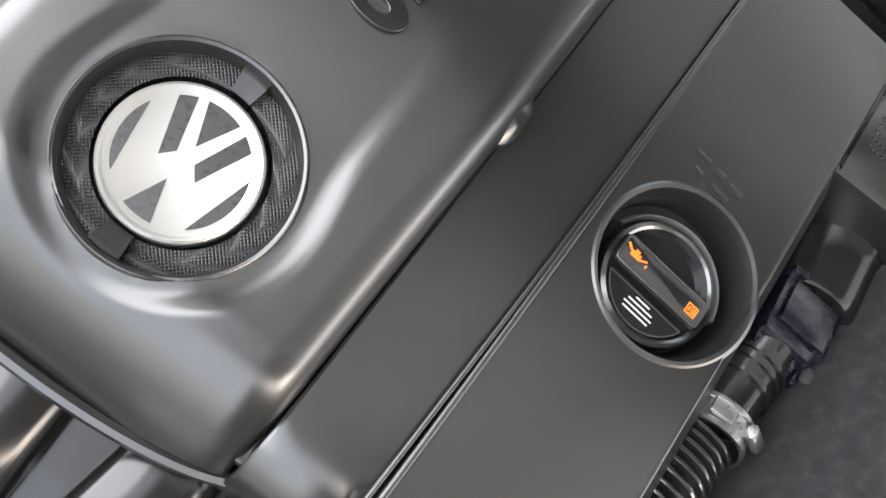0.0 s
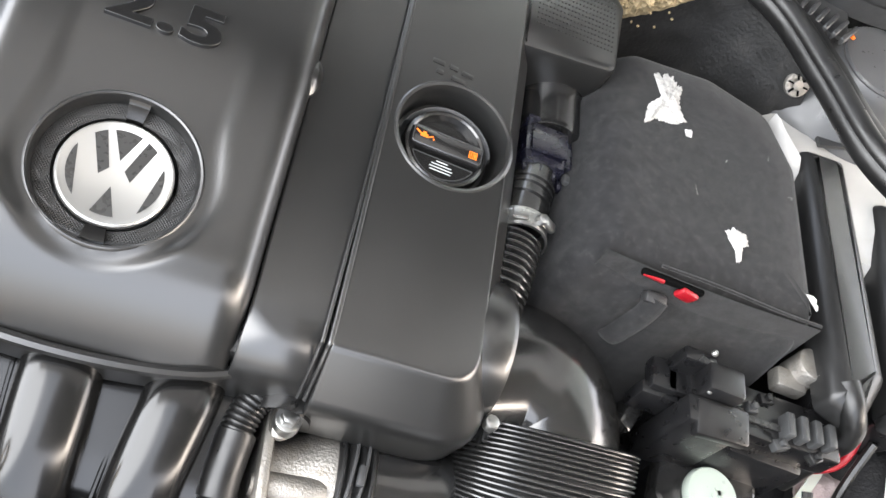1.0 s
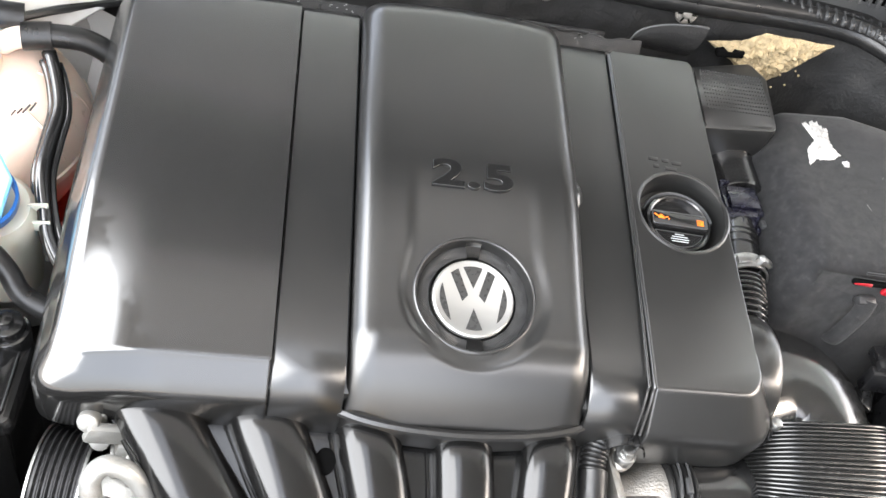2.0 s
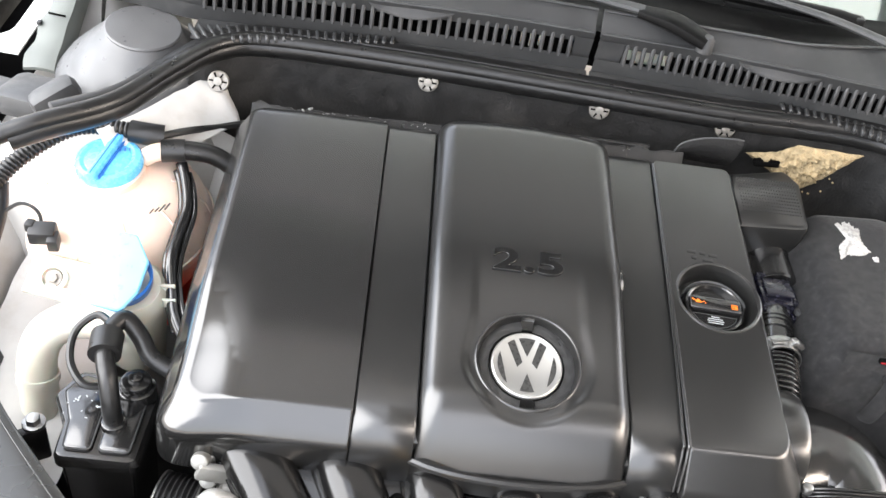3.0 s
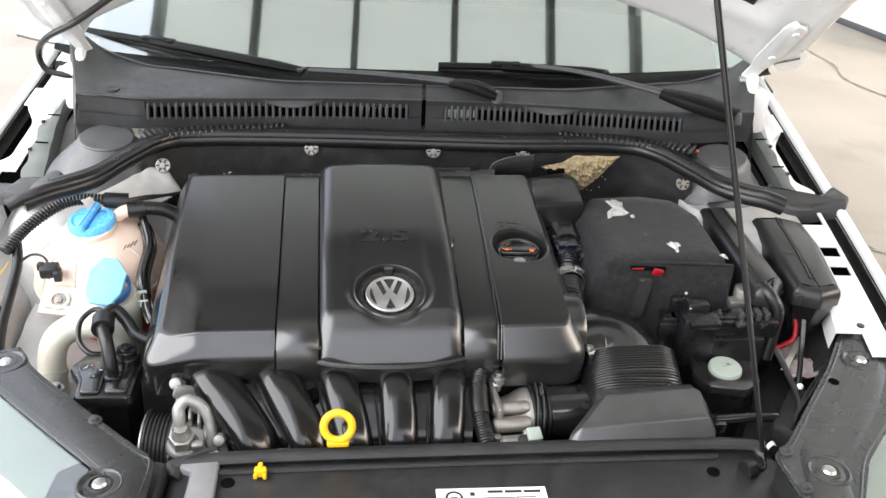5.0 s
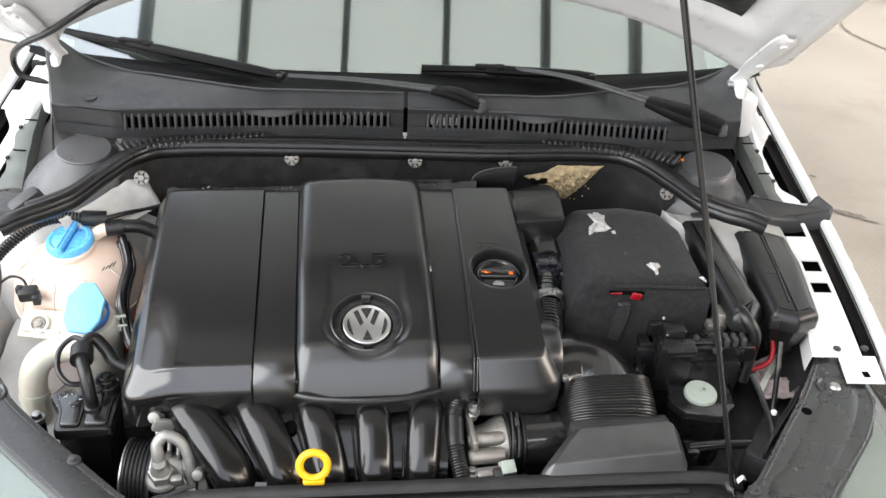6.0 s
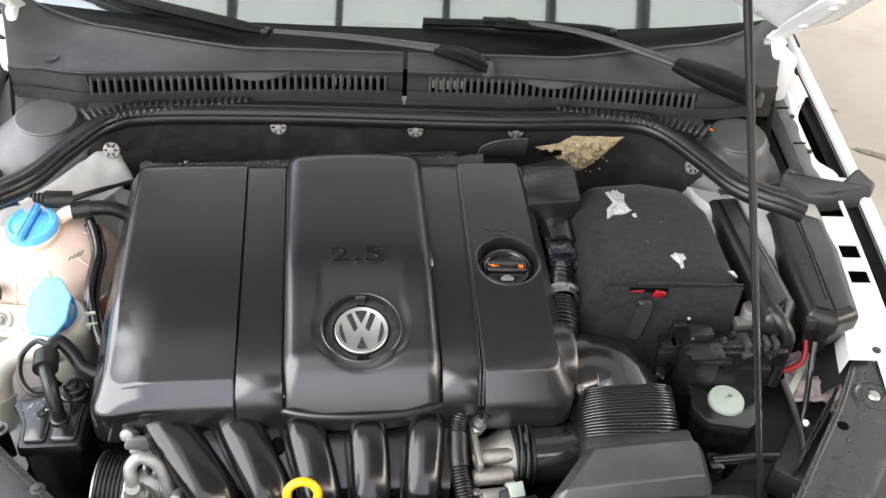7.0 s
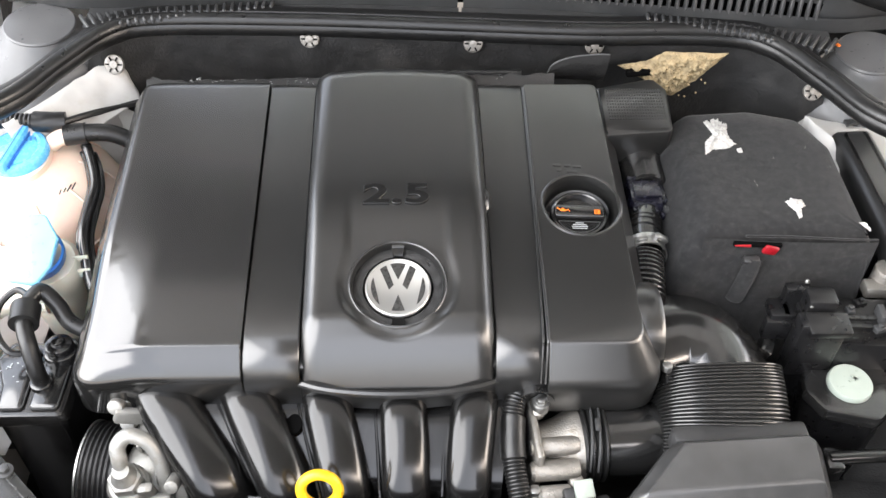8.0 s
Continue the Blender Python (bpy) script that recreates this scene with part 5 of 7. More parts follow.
def well_shape(y0, sgn):
    a0 = math.asin(min(1, abs(y0) / 0.0265))
    pts = [(0.0265 * math.cos(a), sgn * 0.0265 * math.sin(a)) for a in steps(a0, math.pi - a0, 14)]
    return pts if sgn > 0 else pts[::-1]
lo = well_shape(0.0105, -1)
pl = part("plate", stack([(lo, 0.0135), (lo, 0.0165), (grown(lo, -0.0007), 0.0172)]), GLOSS, cap, "lower plate with lines of white print", local=True)
part("plate_edge", tube([(x, y, 0.0172) for x, y in lo + lo[:1]], 0.0005, 5, 1), GREYPL, pl, local=True)
part("grip_edge", tube([(x, y, 0.0226) for x, y in grown(grip, -0.001) + grown(grip, -0.001)[:1]], 0.00035, 5, 1), GREYPL, g, local=True)
for k, w in enumerate((0.011, 0.019, 0.022, 0.020)):
    part("print_line", box((0.0, -0.0128 - 0.0026 * k, 0.01735), (w * 0.85, 0.0009, 0.0003), 0), PRINT, pl, local=True)
part("print_line", box((0.001, 0.0080, 0.0229), (0.022, 0.0012, 0.0003), 0), GREYPL, g, local=True)
# oil can symbol
can = join(box((-0.0195, 0.0010, 0.0229), (0.0060, 0.0030, 0.0004), 0), box((-0.0245, 0.0030, 0.0229), (0.0042, 0.0013, 0.0004), 0, (0, 0, -35)), box((-0.0147, 0.0012, 0.0229), (0.0052, 0.0010, 0.0004), 0, (0, 0, 28)), box((-0.0195, 0.0034, 0.0229), (0.0026, 0.0013, 0.0004), 0), box((-0.0118, 0.0000, 0.0229), (0.0010, 0.0016, 0.0004), 0))
part("oil_symbol", can, ORANGE, g, "orange oil can symbol", local=True)
book = join(box((0.0205, 0.0032, 0.0229), (0.0090, 0.0009, 0.0004), 0), box((0.0205, -0.0030, 0.0229), (0.0090, 0.0009, 0.0004), 0), box((0.0163, 0.0001, 0.0229), (0.0009, 0.0070, 0.0004), 0), box((0.0247, 0.0001, 0.0229), (0.0009, 0.0070, 0.0004), 0), box((0.0205, 0.0001, 0.0229), (0.0007, 0.0064, 0.0004), 0), box((0.0226, 0.0001, 0.0229), (0.0022, 0.0040, 0.0004), 0), box((0.0184, 0.0001, 0.0229), (0.0014, 0.0034, 0.0004), 0))
part("book_symbol", moved(book, pose(0.0205, 0, 0) @ Matrix.Diagonal((0.72, 0.86, 1, 1)) @ pose(-0.0205, 0, 0)), ORANGE, g, "orange handbook symbol", local=True)
part("collar", lathe([(0.0345, -0.002), (0.0372, 0.002), (0.0376, 0.010), (0.0360, 0.014), (0.0345, 0.010)], 56, arc=radians(150), m=pose(0, 0, 0.004, 0, 0, 10)), DOME, cap, "raised grey collar behind the cap", local=True)

# breather hose from the box down the side of the cover
hose = thing("breather_hose", "ribbed black breather hose with a metal clamp", "hose", (0.25, 0.15, 0.80))
along = lambda x, y, z: pose(x, y, z, 90, 0, 3)
part("collar", lathe([(0.028, -0.012), (0.0315, -0.009), (0.0335, -0.004), (0.0335, 0.002), (0.0322, 0.004), (0.0318, 0.047), (0.0300, 0.051), (0.0, 0.051)], 44, along(0.2510, 0.262, 0.837)), GLOSS, hose, "wide smooth collar")
con = part("connector", box((0.2474, 0.192, 0.836), (0.044, 0.048, 0.046), 0.009, (0, 0, 3)), INKBLUE, hose, "square dark blue quick connector")
part("upper_rim", box((0.2482, 0.2145, 0.839), (0.048, 0.006, 0.048), 0.003, (0, 0, 3)), INKBLUE, con)
part("side_latch", box((0.2715, 0.196, 0.842), (0.007, 0.032, 0.022), 0.002, (0, 0, 3)), INKBLUE, con)
part("release_tab", box((0.2745, 0.170, 0.848), (0.012, 0.010, 0.006), 0.002, (0, 12, 3)), GREYPL, con)
for x in (0.232, 0.245, 0.258, 0.268):
    part("lug", box((x, 0.165, 0.852 - 60 * (x - 0.246) ** 2 * 0.35), (0.005, 0.010, 0.008), 0.0015), INKBLUE, con)
part("top_plate", box((0.2475, 0.192, 0.8620), (0.034, 0.030, 0.003), 0.001, (0, 0, 3)), INKBLUE, con)
part("sleeve", tube([(0.2470, 0.172, 0.835), (0.2430, 0.145, 0.835), (0.2405, 0.115, 0.834)], 0.0210, 28, 6), GLOSS, hose)
for x, y in ((0.2450, 0.156), (0.2440, 0.149), (0.2425, 0.138)):
    part("ring", tube([(x, y, 0.835), (x - 0.0004, y - 0.003, 0.835)], 0.0226, 28, 1), GLOSS, hose)
cl = part("clamp", lathe([(0.0240, -0.009), (0.0262, -0.009), (0.0262, -0.006), (0.0256, -0.0055), (0.0256, 0.0055), (0.0262, 0.006), (0.0262, 0.009), (0.0240, 0.009)], 40, along(0.2392, 0.1045, 0.834)), STEEL, hose, "steel band clamp")
part("clamp_ear", join(box((0.256, 0.106, 0.858), (0.017, 0.009, 0.006), 0.002, (0, 32, 0)), box((0.231, 0.1045, 0.8605), (0.014, 0.011, 0.003), 0.001, (0, -14, 0)), disc(0.0045, 0, 0.008, 0.001, 8, pose(0.247, 0.1045, 0.857, 0, 20, 0))), STEEL, cl)
part("ribbed_section", ribbed([(0.2385, 0.096, 0.833), (0.2350, 0.06, 0.829), (0.2325, 0.03, 0.820), (0.233, 0.00, 0.806), (0.238, -0.02, 0.79)], 0.0245, 0.0048, 0.0060, 28), GLOSS, hose)

# intake elbow, bellows and air box
duct = thing("intake_duct", "black intake elbow with ribbed bellows to the air box", "intake duct", (0.30, -0.05, 0.72))
part("elbow", tube([(0.225, -0.008, 0.776), (0.265, 0.008, 0.773), (0.298, 0.003, 0.768), (0.315, -0.018, 0.758), (0.316, -0.040, 0.748)], lambda s: 0.064 + 0.006 * s, 40, 10, flat=0.90), GLOSS, duct)
part("bellows", ribbed([(0.315, -0.022, 0.759), (0.319, -0.070, 0.737), (0.320, -0.125, 0.704), (0.321, -0.16, 0.682)], 0.0760, 0.0030, 0.0038, 60, samples=6, flat=0.86, square=0.62), SATIN, duct, "ribbed bellows")
part("clip", box((0.382, 0.012, 0.775), (0.016, 0.03, 0.02), 0.004, (0, 20, -25)), GLOSS, duct)
part("clip_screw", disc(0.006, 0, 0.008, 0.002, 10, pose(0.247, -0.060, 0.8145)), STEEL, duct)
air = thing("air_box", "black air filter box with a sloping lid", "air box", (0.30, -0.19, 0.60))
AB = [(0.189, -0.211), (0.413, -0.187), (0.408, -0.130), (0.394, -0.119), (0.254, -0.134)]
ab = rounded(AB, [0.012, 0.01, 0.012, 0.01, 0.015], 5)
def tilt(bm):
    for v in bm.verts:
        d = v.co.y + 0.15
        v.co.z += 0.30 * d - 2.2 * d * d
    return bm
lid = [(grown(ab, 0.003), 0.760), (grown(ab, 0.003), 0.774), (grown(ab, 0.001), 0.777), (grown(ab, -0.010), 0.795), (grown(ab, -0.012), 0.7965)]
mid = Vector((0.325, -0.152))
lid += [([tuple(mid + (Vector(q) - mid) * k) for q in lid[-1][0]], 0.7968) for k in (0.86, 0.7, 0.5, 0.3, 0.1, 0.01)]
part("lid", tilt(stack(lid)), AIRLID, air, angle=24)
part("rim", tilt(stack([(grown(ab, 0.008), 0.748), (grown(ab, 0.008), 0.756)])), MATTE, air)
part("body", stack([(grown(ab, -0.01), 0.50), (grown(ab, 0.0), 0.74)]), MATTE, air)
part("rear_step", box((0.325, -0.118, 0.772), (0.15, 0.022, 0.03), 0.005, (0, 0, 6)), MATTE, air)

# throttle body and its pipe
thr = thing("throttle_body", "cast aluminium throttle body beside the manifold", "throttle body", (0.13, -0.13, 0.70))
XW = lambda x, y, z: pose(x, y, z, 0, 90, 8)
part("housing", lathe([(0.0, 0.0), (0.030, 0.0), (0.031, 0.014), (0.034, 0.024), (0.039, 0.034), (0.0425, 0.042), (0.0430, 0.050), (0.0, 0.050)], 36, XW(0.108, -0.112, 0.725)), ALU, thr, "cast horn-shaped housing")
part("flange_plate", join(box((0.1035, -0.118, 0.735), (0.009, 0.078, 0.082), 0.006, (0, 0, 8)), box((0.106, -0.090, 0.772), (0.016, 0.024, 0.024), 0.006, (25, 0, 8))), ALU, thr)
for y, z, r in ((-0.132, 0.7565, 0.0105), (-0.1555, 0.746, 0.0115)):
    part("boss", lathe([(0, -0.004), (r * 0.7, -0.004), (r, 0.0), (r, 0.044), (r * 0.85, 0.050), (0, 0.052)], 22, XW(0.103, y, z)), ALU, thr, "rounded cast boss")
part("rib", box((0.130, -0.144, 0.745), (0.044, 0.012, 0.012), 0.003, (40, 0, 8)), ALU, thr)
part("motor_foot", join(box((0.126, -0.171, 0.728), (0.040, 0.018, 0.022), 0.006, (15, 0, 8)), disc(0.009, -0.012, 0.004, 0.003, 16, pose(0.104, -0.176, 0.733, 20, 0, 0)), disc(0.008, -0.012, 0.006, 0.003, 16, pose(0.150, -0.160, 0.738, 20, 0, 0))), ALU, thr)
part("rubber_cuff", ribbed([(0.155, -0.103, 0.727), (0.185, -0.10, 0.727)], 0.045, 0.004, 0.0075, 32), RUBBER, thr)
part("spring_clamp", join(*[tube([(0.166 + dx, -0.1015 + 0.047 * math.cos(a), 0.727 + 0.047 * math.sin(a)) for a in steps(0.3, 2.9, 16)], 0.0014, 6, 1) for dx in (0.0, 0.009)], box((0.1725, -0.110, 0.7745), (0.006, 0.016, 0.005), 0.0015)), GREYPL, thr, "dark spring clamp round the cuff")
part("pipe", tube([(0.178, -0.100, 0.727), (0.23, -0.092, 0.725), (0.29, -0.075, 0.715)], 0.041, 28, 6), GLOSS, thr, "smooth black pipe")
part("plug", join(box((0.152, -0.178, 0.735), (0.034, 0.022, 0.016), 0.003, (20, 0, 12)), box((0.165, -0.190, 0.722), (0.05, 0.03, 0.022), 0.004, (0, 0, 15))), MATTE, thr, "black electrical plug")
part("plug_tag", box((0.156, -0.176, 0.749), (0.021, 0.020, 0.008), 0.002, (24, 0, 12)), MINT, thr, "pale plug latch")
for p in ((0.109, -0.0925, 0.788), (0.104, -0.176, 0.738)):
    part("bolt", join(disc(0.010, -0.012, 0.0, 0.002, 20, pose(*p)), disc(0.0068, 0, 0.007, 0.002, 6, pose(*p))), STEEL, thr)
loom = thing("wiring_loom", "black ribbed wiring conduit beside the throttle body", "wiring", (0.09, -0.15, 0.7))
part("conduit", ribbed([(0.094, -0.070, 0.787), (0.083, -0.085, 0.785), (0.078, -0.11, 0.776), (0.080, -0.15, 0.76), (0.091, -0.20, 0.735), (0.098, -0.24, 0.70)], 0.0125, 0.0015, 0.004, 14), RUBBER, loom)
part("tape", tube([(0.079, -0.108, 0.777), (0.079, -0.135, 0.766), (0.0805, -0.150, 0.760)], 0.0138, 14, 4), RUBBER, loom)
part("saddle", lathe([(0.020, -0.012), (0.020, 0.012)], 20, pose(0.104, -0.085, 0.790, 90, 0, 0), arc=math.pi), GLOSS, loom)

# inlet manifold: five runners over a plenum
man = thing("intake_manifold", "glossy black plastic inlet manifold with five runners", "intake manifold", (-0.12, -0.15, 0.6))
RUN = [((-0.322, -0.068, 0.766), (-0.310, -0.098, 0.781), (-0.277, -0.140, 0.768), (-0.243, -0.176, 0.742), (-0.228, -0.190, 0.710), (-0.224, -0.193, 0.66)),
       ((-0.226, -0.070, 0.766), (-0.215, -0.100, 0.781), (-0.190, -0.142, 0.768), (-0.167, -0.177, 0.742), (-0.157, -0.191, 0.710), (-0.155, -0.194, 0.66)),
       ((-0.133, -0.072, 0.766), (-0.127, -0.102, 0.781), (-0.113, -0.144, 0.768), (-0.101, -0.178, 0.742), (-0.097, -0.191, 0.710), (-0.096, -0.194, 0.66)),
       ((-0.045, -0.072, 0.766), (-0.043, -0.102, 0.781), (-0.038, -0.144, 0.768), (-0.035, -0.176, 0.742), (-0.034, -0.188, 0.710), (-0.034, -0.191, 0.66)),
       ((0.037, -0.066, 0.766), (0.036, -0.096, 0.781), (0.033, -0.138, 0.768), (0.032, -0.170, 0.742), (0.031, -0.182, 0.710), (0.031, -0.185, 0.66))]
WID = (0.0320, 0.0300, 0.0275, 0.0270, 0.0262)
for r, w in zip(RUN, WID):
    ru = part("runner", tube(r, lambda s: w * (1.0 - 0.06 * s), 36, 10, flat=0.84, square=0.80), RUNPL, man)
    # thin moulded bead beside the runner
    part("seam", tube([(x - w * 1.17 + 0.004 * i / 4, y - 0.004, max(z, 0.776 - 0.006 * i) - 0.002 - 0.003 * i) for i, (x, y, z) in enumerate(r[:5])], 0.0018, 6, 6), RUNPL, ru)
def web(u, v):
    x0, x1 = -0.352 + 0.085 * v, 0.074 - 0.006 * v
    return (x0 + (x1 - x0) * u, -0.070 - 0.118 * v, 0.783 - 0.018 * v - 0.044 * v ** 3 - 0.02 * sm(0.85, 1.0, v))
part("web", surface(web, steps(0, 1, 40), steps(0, 1, 14), 0.008), RUNPL, man, "satin web between the runners")
part("web_edge", tube([web(0, v) for v in steps(0, 1, 8)], 0.0038, 8, 3), RUNPL, man)
part("plenum", tube([(-0.235, -0.185, 0.675), (-0.1, -0.18, 0.675), (0.07, -0.168, 0.675)], 0.045, 20, 6, flat=0.8), GLOSS, man)
rail = []
for k, r in enumerate(RUN):
    q = Vector(r[4])
    rail += [(q.x - 0.020, q.y - 0.016, 0.712), (q.x, q.y - 0.030, 0.702), (q.x + 0.020, q.y - 0.016, 0.712)]
    gap = q.x + 0.033
    part("bridge", moved(stack([([(-0.017, -0.014), (0.017, -0.014), (0.0095, 0.012), (-0.0095, 0.012)], -0.003), ([(-0.017, -0.014), (0.017, -0.014), (0.0095, 0.012), (-0.0095, 0.012)], 0.001), ([(-0.0155, -0.013), (0.0155, -0.013), (0.0085, 0.011), (-0.0085, 0.011)], 0.002)]), pose(gap, q.y - 0.010, 0.722, 38, 0, 0)), GLOSS, man)
part("flange", tube(rail, 0.0035, 8, 6), GLOSS, man)
HM = pose(-0.160, -0.129, 0.7765, 13, 0, 0) @ Matrix.Diagonal((0.85, 1.1, 1, 1))
part("hole", disc(0.0105, -0.004, 0.0006, 0.0003, 28, HM), HOLE, man, "dark round hole in the web")
dip = thing("dipstick", "yellow plastic dipstick ring handle", "dipstick", (-0.114, -0.22, 0.76))
ring = [(0.0190 * math.cos(a), 0.0190 * math.sin(a), 0) for a in steps(0, math.tau, 28)]
bm = tube(ring, 0.0056, 10, 1, caps=False)
bmesh.ops.remove_doubles(bm, verts=bm.verts[:], dist=0.0001)
part("ring", moved(bm, pose(-0.119, -0.217, 0.792, 70, 0, 3)), YELLOW, dip)
part("stem", join(box((-0.1185, -0.2245, 0.7700), (0.030, 0.011, 0.009), 0.003, (10, 0, 3)), tube([(-0.1165, -0.222, 0.772), (-0.114, -0.212, 0.75), (-0.111, -0.205, 0.70)], 0.005, 10, 4)), YELLOW, dip)

# alternator and pulley
alt = thing("alternator", "cast metal alternator with a ribbed belt pulley", "alternator", (-0.36, -0.14, 0.60))
prof = [(0.030, -0.021), (0.058, -0.021), (0.062, -0.019)]
for k in range(6):
    z = -0.0165 + k * 0.0058
    prof += [(0.0625, z), (0.0595, z + 0.0020), (0.0595, z + 0.0034), (0.0625, z + 0.0052)]
prof += [(0.0625, 0.0195), (0.058, 0.021), (0.052, 0.019), (0.050, 0.004), (0.022, 0.002), (0.020, 0.012), (0, 0.012)]
part("pulley", lathe(prof, 56, pose(-0.378, -0.140, 0.672, 0, 90, 0)), MATTE, alt, "ribbed black belt pulley")
part("belt", lathe([(0.0628, -0.0185), (0.0645, -0.0185), (0.0645, 0.0175), (0.0628, 0.0175)], 40, pose(-0.378, -0.140, 0.672, 0, 90, 0), arc=radians(40)), RUBBER, alt)
part("housing", lathe([(0, 0), (0.052, 0.0), (0.06, 0.01), (0.062, 0.05), (0.055, 0.075), (0.03, 0.085), (0, 0.085)], 32, pose(-0.352, -0.145, 0.662, 0, 90, 0)), CAST, alt, "cast metal housing")
for k in range(4):
    part("rib", box((-0.338 + 0.014 * k, -0.118 - 0.006 * k, 0.728 - 0.002 * k), (0.005, 0.046, 0.034), 0.002, (12, 0, 8)), CAST, alt)
part("lug", join(box((-0.322, -0.112, 0.742), (0.034, 0.030, 0.022), 0.007, (0, 12, 12)), box((-0.300, -0.160, 0.722), (0.026, 0.034, 0.034), 0.008, (0, 0, 10)), disc(0.009, -0.008, 0.012, 0.003, 16, pose(-0.347, -0.118, 0.752, 50, 0, 0))), CAST, alt)
part("pipe", tube([(-0.339, -0.180, 0.745), (-0.340, -0.176, 0.764), (-0.341, -0.168, 0.778), (-0.331, -0.160, 0.786), (-0.314, -0.160, 0.779), (-0.302, -0.166, 0.762), (-0.297, -0.176, 0.735), (-0.296, -0.184, 0.69)], lambda q: 0.0088 - 0.0012 * q, 14, 8), CAST, alt, "bent pale metal pipe")
part("nut", disc(0.0185, -0.004, 0.013, 0.003, 6, pose(-0.337, -0.182, 0.733, 16, 0, 10)), CAST, alt, "large hexagon nut")
part("nut_flange", lathe([(0, -0.022), (0.021, -0.022), (0.023, -0.018), (0.023, -0.006), (0.020, -0.003), (0, -0.003)], 26, pose(-0.337, -0.184, 0.732, 16, 0, 0)), CAST, alt)
part("nut_cone", lathe([(0.0145, 0.012), (0.0125, 0.016), (0.0095, 0.020), (0.009, 0.026), (0, 0.026)], 22, pose(-0.337, -0.182, 0.733, 10, 0, 0)), CAST, alt)
part("rim", join(*[lathe([(0.0600, z), (0.0636, z), (0.0636, z + 0.0022), (0.0600, z + 0.0022)], 56, pose(-0.378, -0.140, 0.672, 0, 90, 0)) for z in (-0.0222, 0.0196)]), STEEL, alt, "bright worn pulley rim")
part("flange", join(box((-0.316, -0.186, 0.716), (0.018, 0.012, 0.044), 0.004, (14, 0, 10)), box((-0.304, -0.190, 0.706), (0.030, 0.010, 0.026), 0.004), disc(0.008, 0, 0.02, 0.002, 16, pose(-0.284, -0.178, 0.735, 60, 0, 0))), CAST, alt)
part("bracket", join(box((-0.352, -0.100, 0.765), (0.022, 0.03, 0.05), 0.006, (10, 0, 0)), box((-0.338, -0.125, 0.772), (0.040, 0.010, 0.022), 0.004, (0, 20, 15)), disc(0.009, 0, 0.014, 0.003, 16, pose(-0.354, -0.116, 0.782, 60, 0, 0))), CAST, alt)
block = thing("engine_block", "dark engine block below the cover", "engine block", (-0.08, 0.1, 0.45))
part("block", box((-0.08, 0.11, 0.58), (0.56, 0.36, 0.42), 0.02, (0, 0, 4.2)), DARK, block)
part("side_case", box((-0.36, 0.08, 0.66), (0.05, 0.26, 0.22), 0.015, (0, 0, 4.2)), DARK, block)


# ---- battery side ----
bat = thing("battery_cover", "dark grey felt battery jacket with torn white wadding spots", "battery cover", (0.40, 0.21, 0.66))
BT = [(0.292, 0.082), (0.503, 0.094), (0.500, 0.27), (0.470, 0.335), (0.400, 0.352), (0.305, 0.336), (0.280, 0.26)]
bo = rounded(BT, [0.02, 0.012, 0.03, 0.03, 0.04, 0.03, 0.04], 6)
def jacket(pts, g, dl):
    return [(x + (-(dl) if x < 0.33 else 0.0), y - (0.012 * dl / 0.02 if y < 0.12 else 0)) for x, y in grown(pts, g)]
rings = [(jacket(bo, 0.004, 0.030), 0.66), (jacket(bo, 0.006, 0.026), 0.72), (jacket(bo, 0.006, 0.022), 0.78), (jacket(bo, 0.004, 0.016), 0.82), (jacket(bo, 0.002, 0.012), 0.845), (jacket(bo, -0.002, 0.006), 0.868), (jacket(bo, -0.008, 0.002), 0.880), (jacket(bo, -0.018, 0), 0.8855)]
cxy = Vector((0.39, 0.215))
last = rings[-1][0]
for k in (0.8, 0.6, 0.4, 0.2, 0.03):
    rings.append(([tuple(cxy + (Vector(pt) - cxy) * k) for pt in last], 0.8865 + 0.0015 * (1 - k)))
bm = stack(rings)
for v in bm.verts:
    v.co += Vector((0, 0, 0.0012 * noise.noise(v.co * 22))) + Vector((1, 1, 0)) * 0.0015 * noise.noise(v.co * 17 + Vector((5, 5, 5)))
part("jacket", bm, FELT, bat, angle=60)
part("flap", surface(lambda u, v: (0.298 + 0.207 * u, 0.088 + 0.010 * u - 0.006 - 0.004 * v - 0.004 * math.sin(u * 3), 0.884 - 0.004 * u - 0.10 * v), steps(0, 1, 14), steps(0, 1, 6), 0.002), FELT, bat, "felt front flap")
part("flap_edge", tube([(0.345, 0.085, 0.8865), (0.40, 0.088, 0.886), (0.46, 0.089, 0.8845), (0.505, 0.095, 0.880)], 0.0016, 5, 5), FELT, bat)
def tuft(pts, z0, seed, name="wadding_tuft"):
    """A ragged patch of pulled-out wadding lying on the felt."""
    c = Vector((sum(p[0] for p in pts) / len(pts), sum(p[1] for p in pts) / len(pts)))
    def f(r, a):
        k = a / math.tau * len(pts)
        i = int(k) % len(pts)
        p = Vector(pts[i]).lerp(Vector(pts[(i + 1) % len(pts)]), k - int(k))
        j = 1 + 0.10 * noise.noise(Vector((math.cos(a) * 9, math.sin(a) * 9, seed))) + 0.09 * noise.noise(Vector((math.cos(a) * 30, math.sin(a) * 30, seed))) + 0.09 * noise.noise(Vector((math.cos(a) * 75, math.sin(a) * 75, seed)))
        q = c + (p - c) * r * j
        return (q.x, q.y, z0 + 0.0045 * (1 - r * r) + 0.0025 * noise.noise(Vector((q.x * 300, q.y * 300, seed))) * (1 - r ** 3))
    part(name, surface(f, steps(0.001, 1, 14), steps(0, math.tau, 200)), FLUFF, bat, "ragged white wadding showing through")
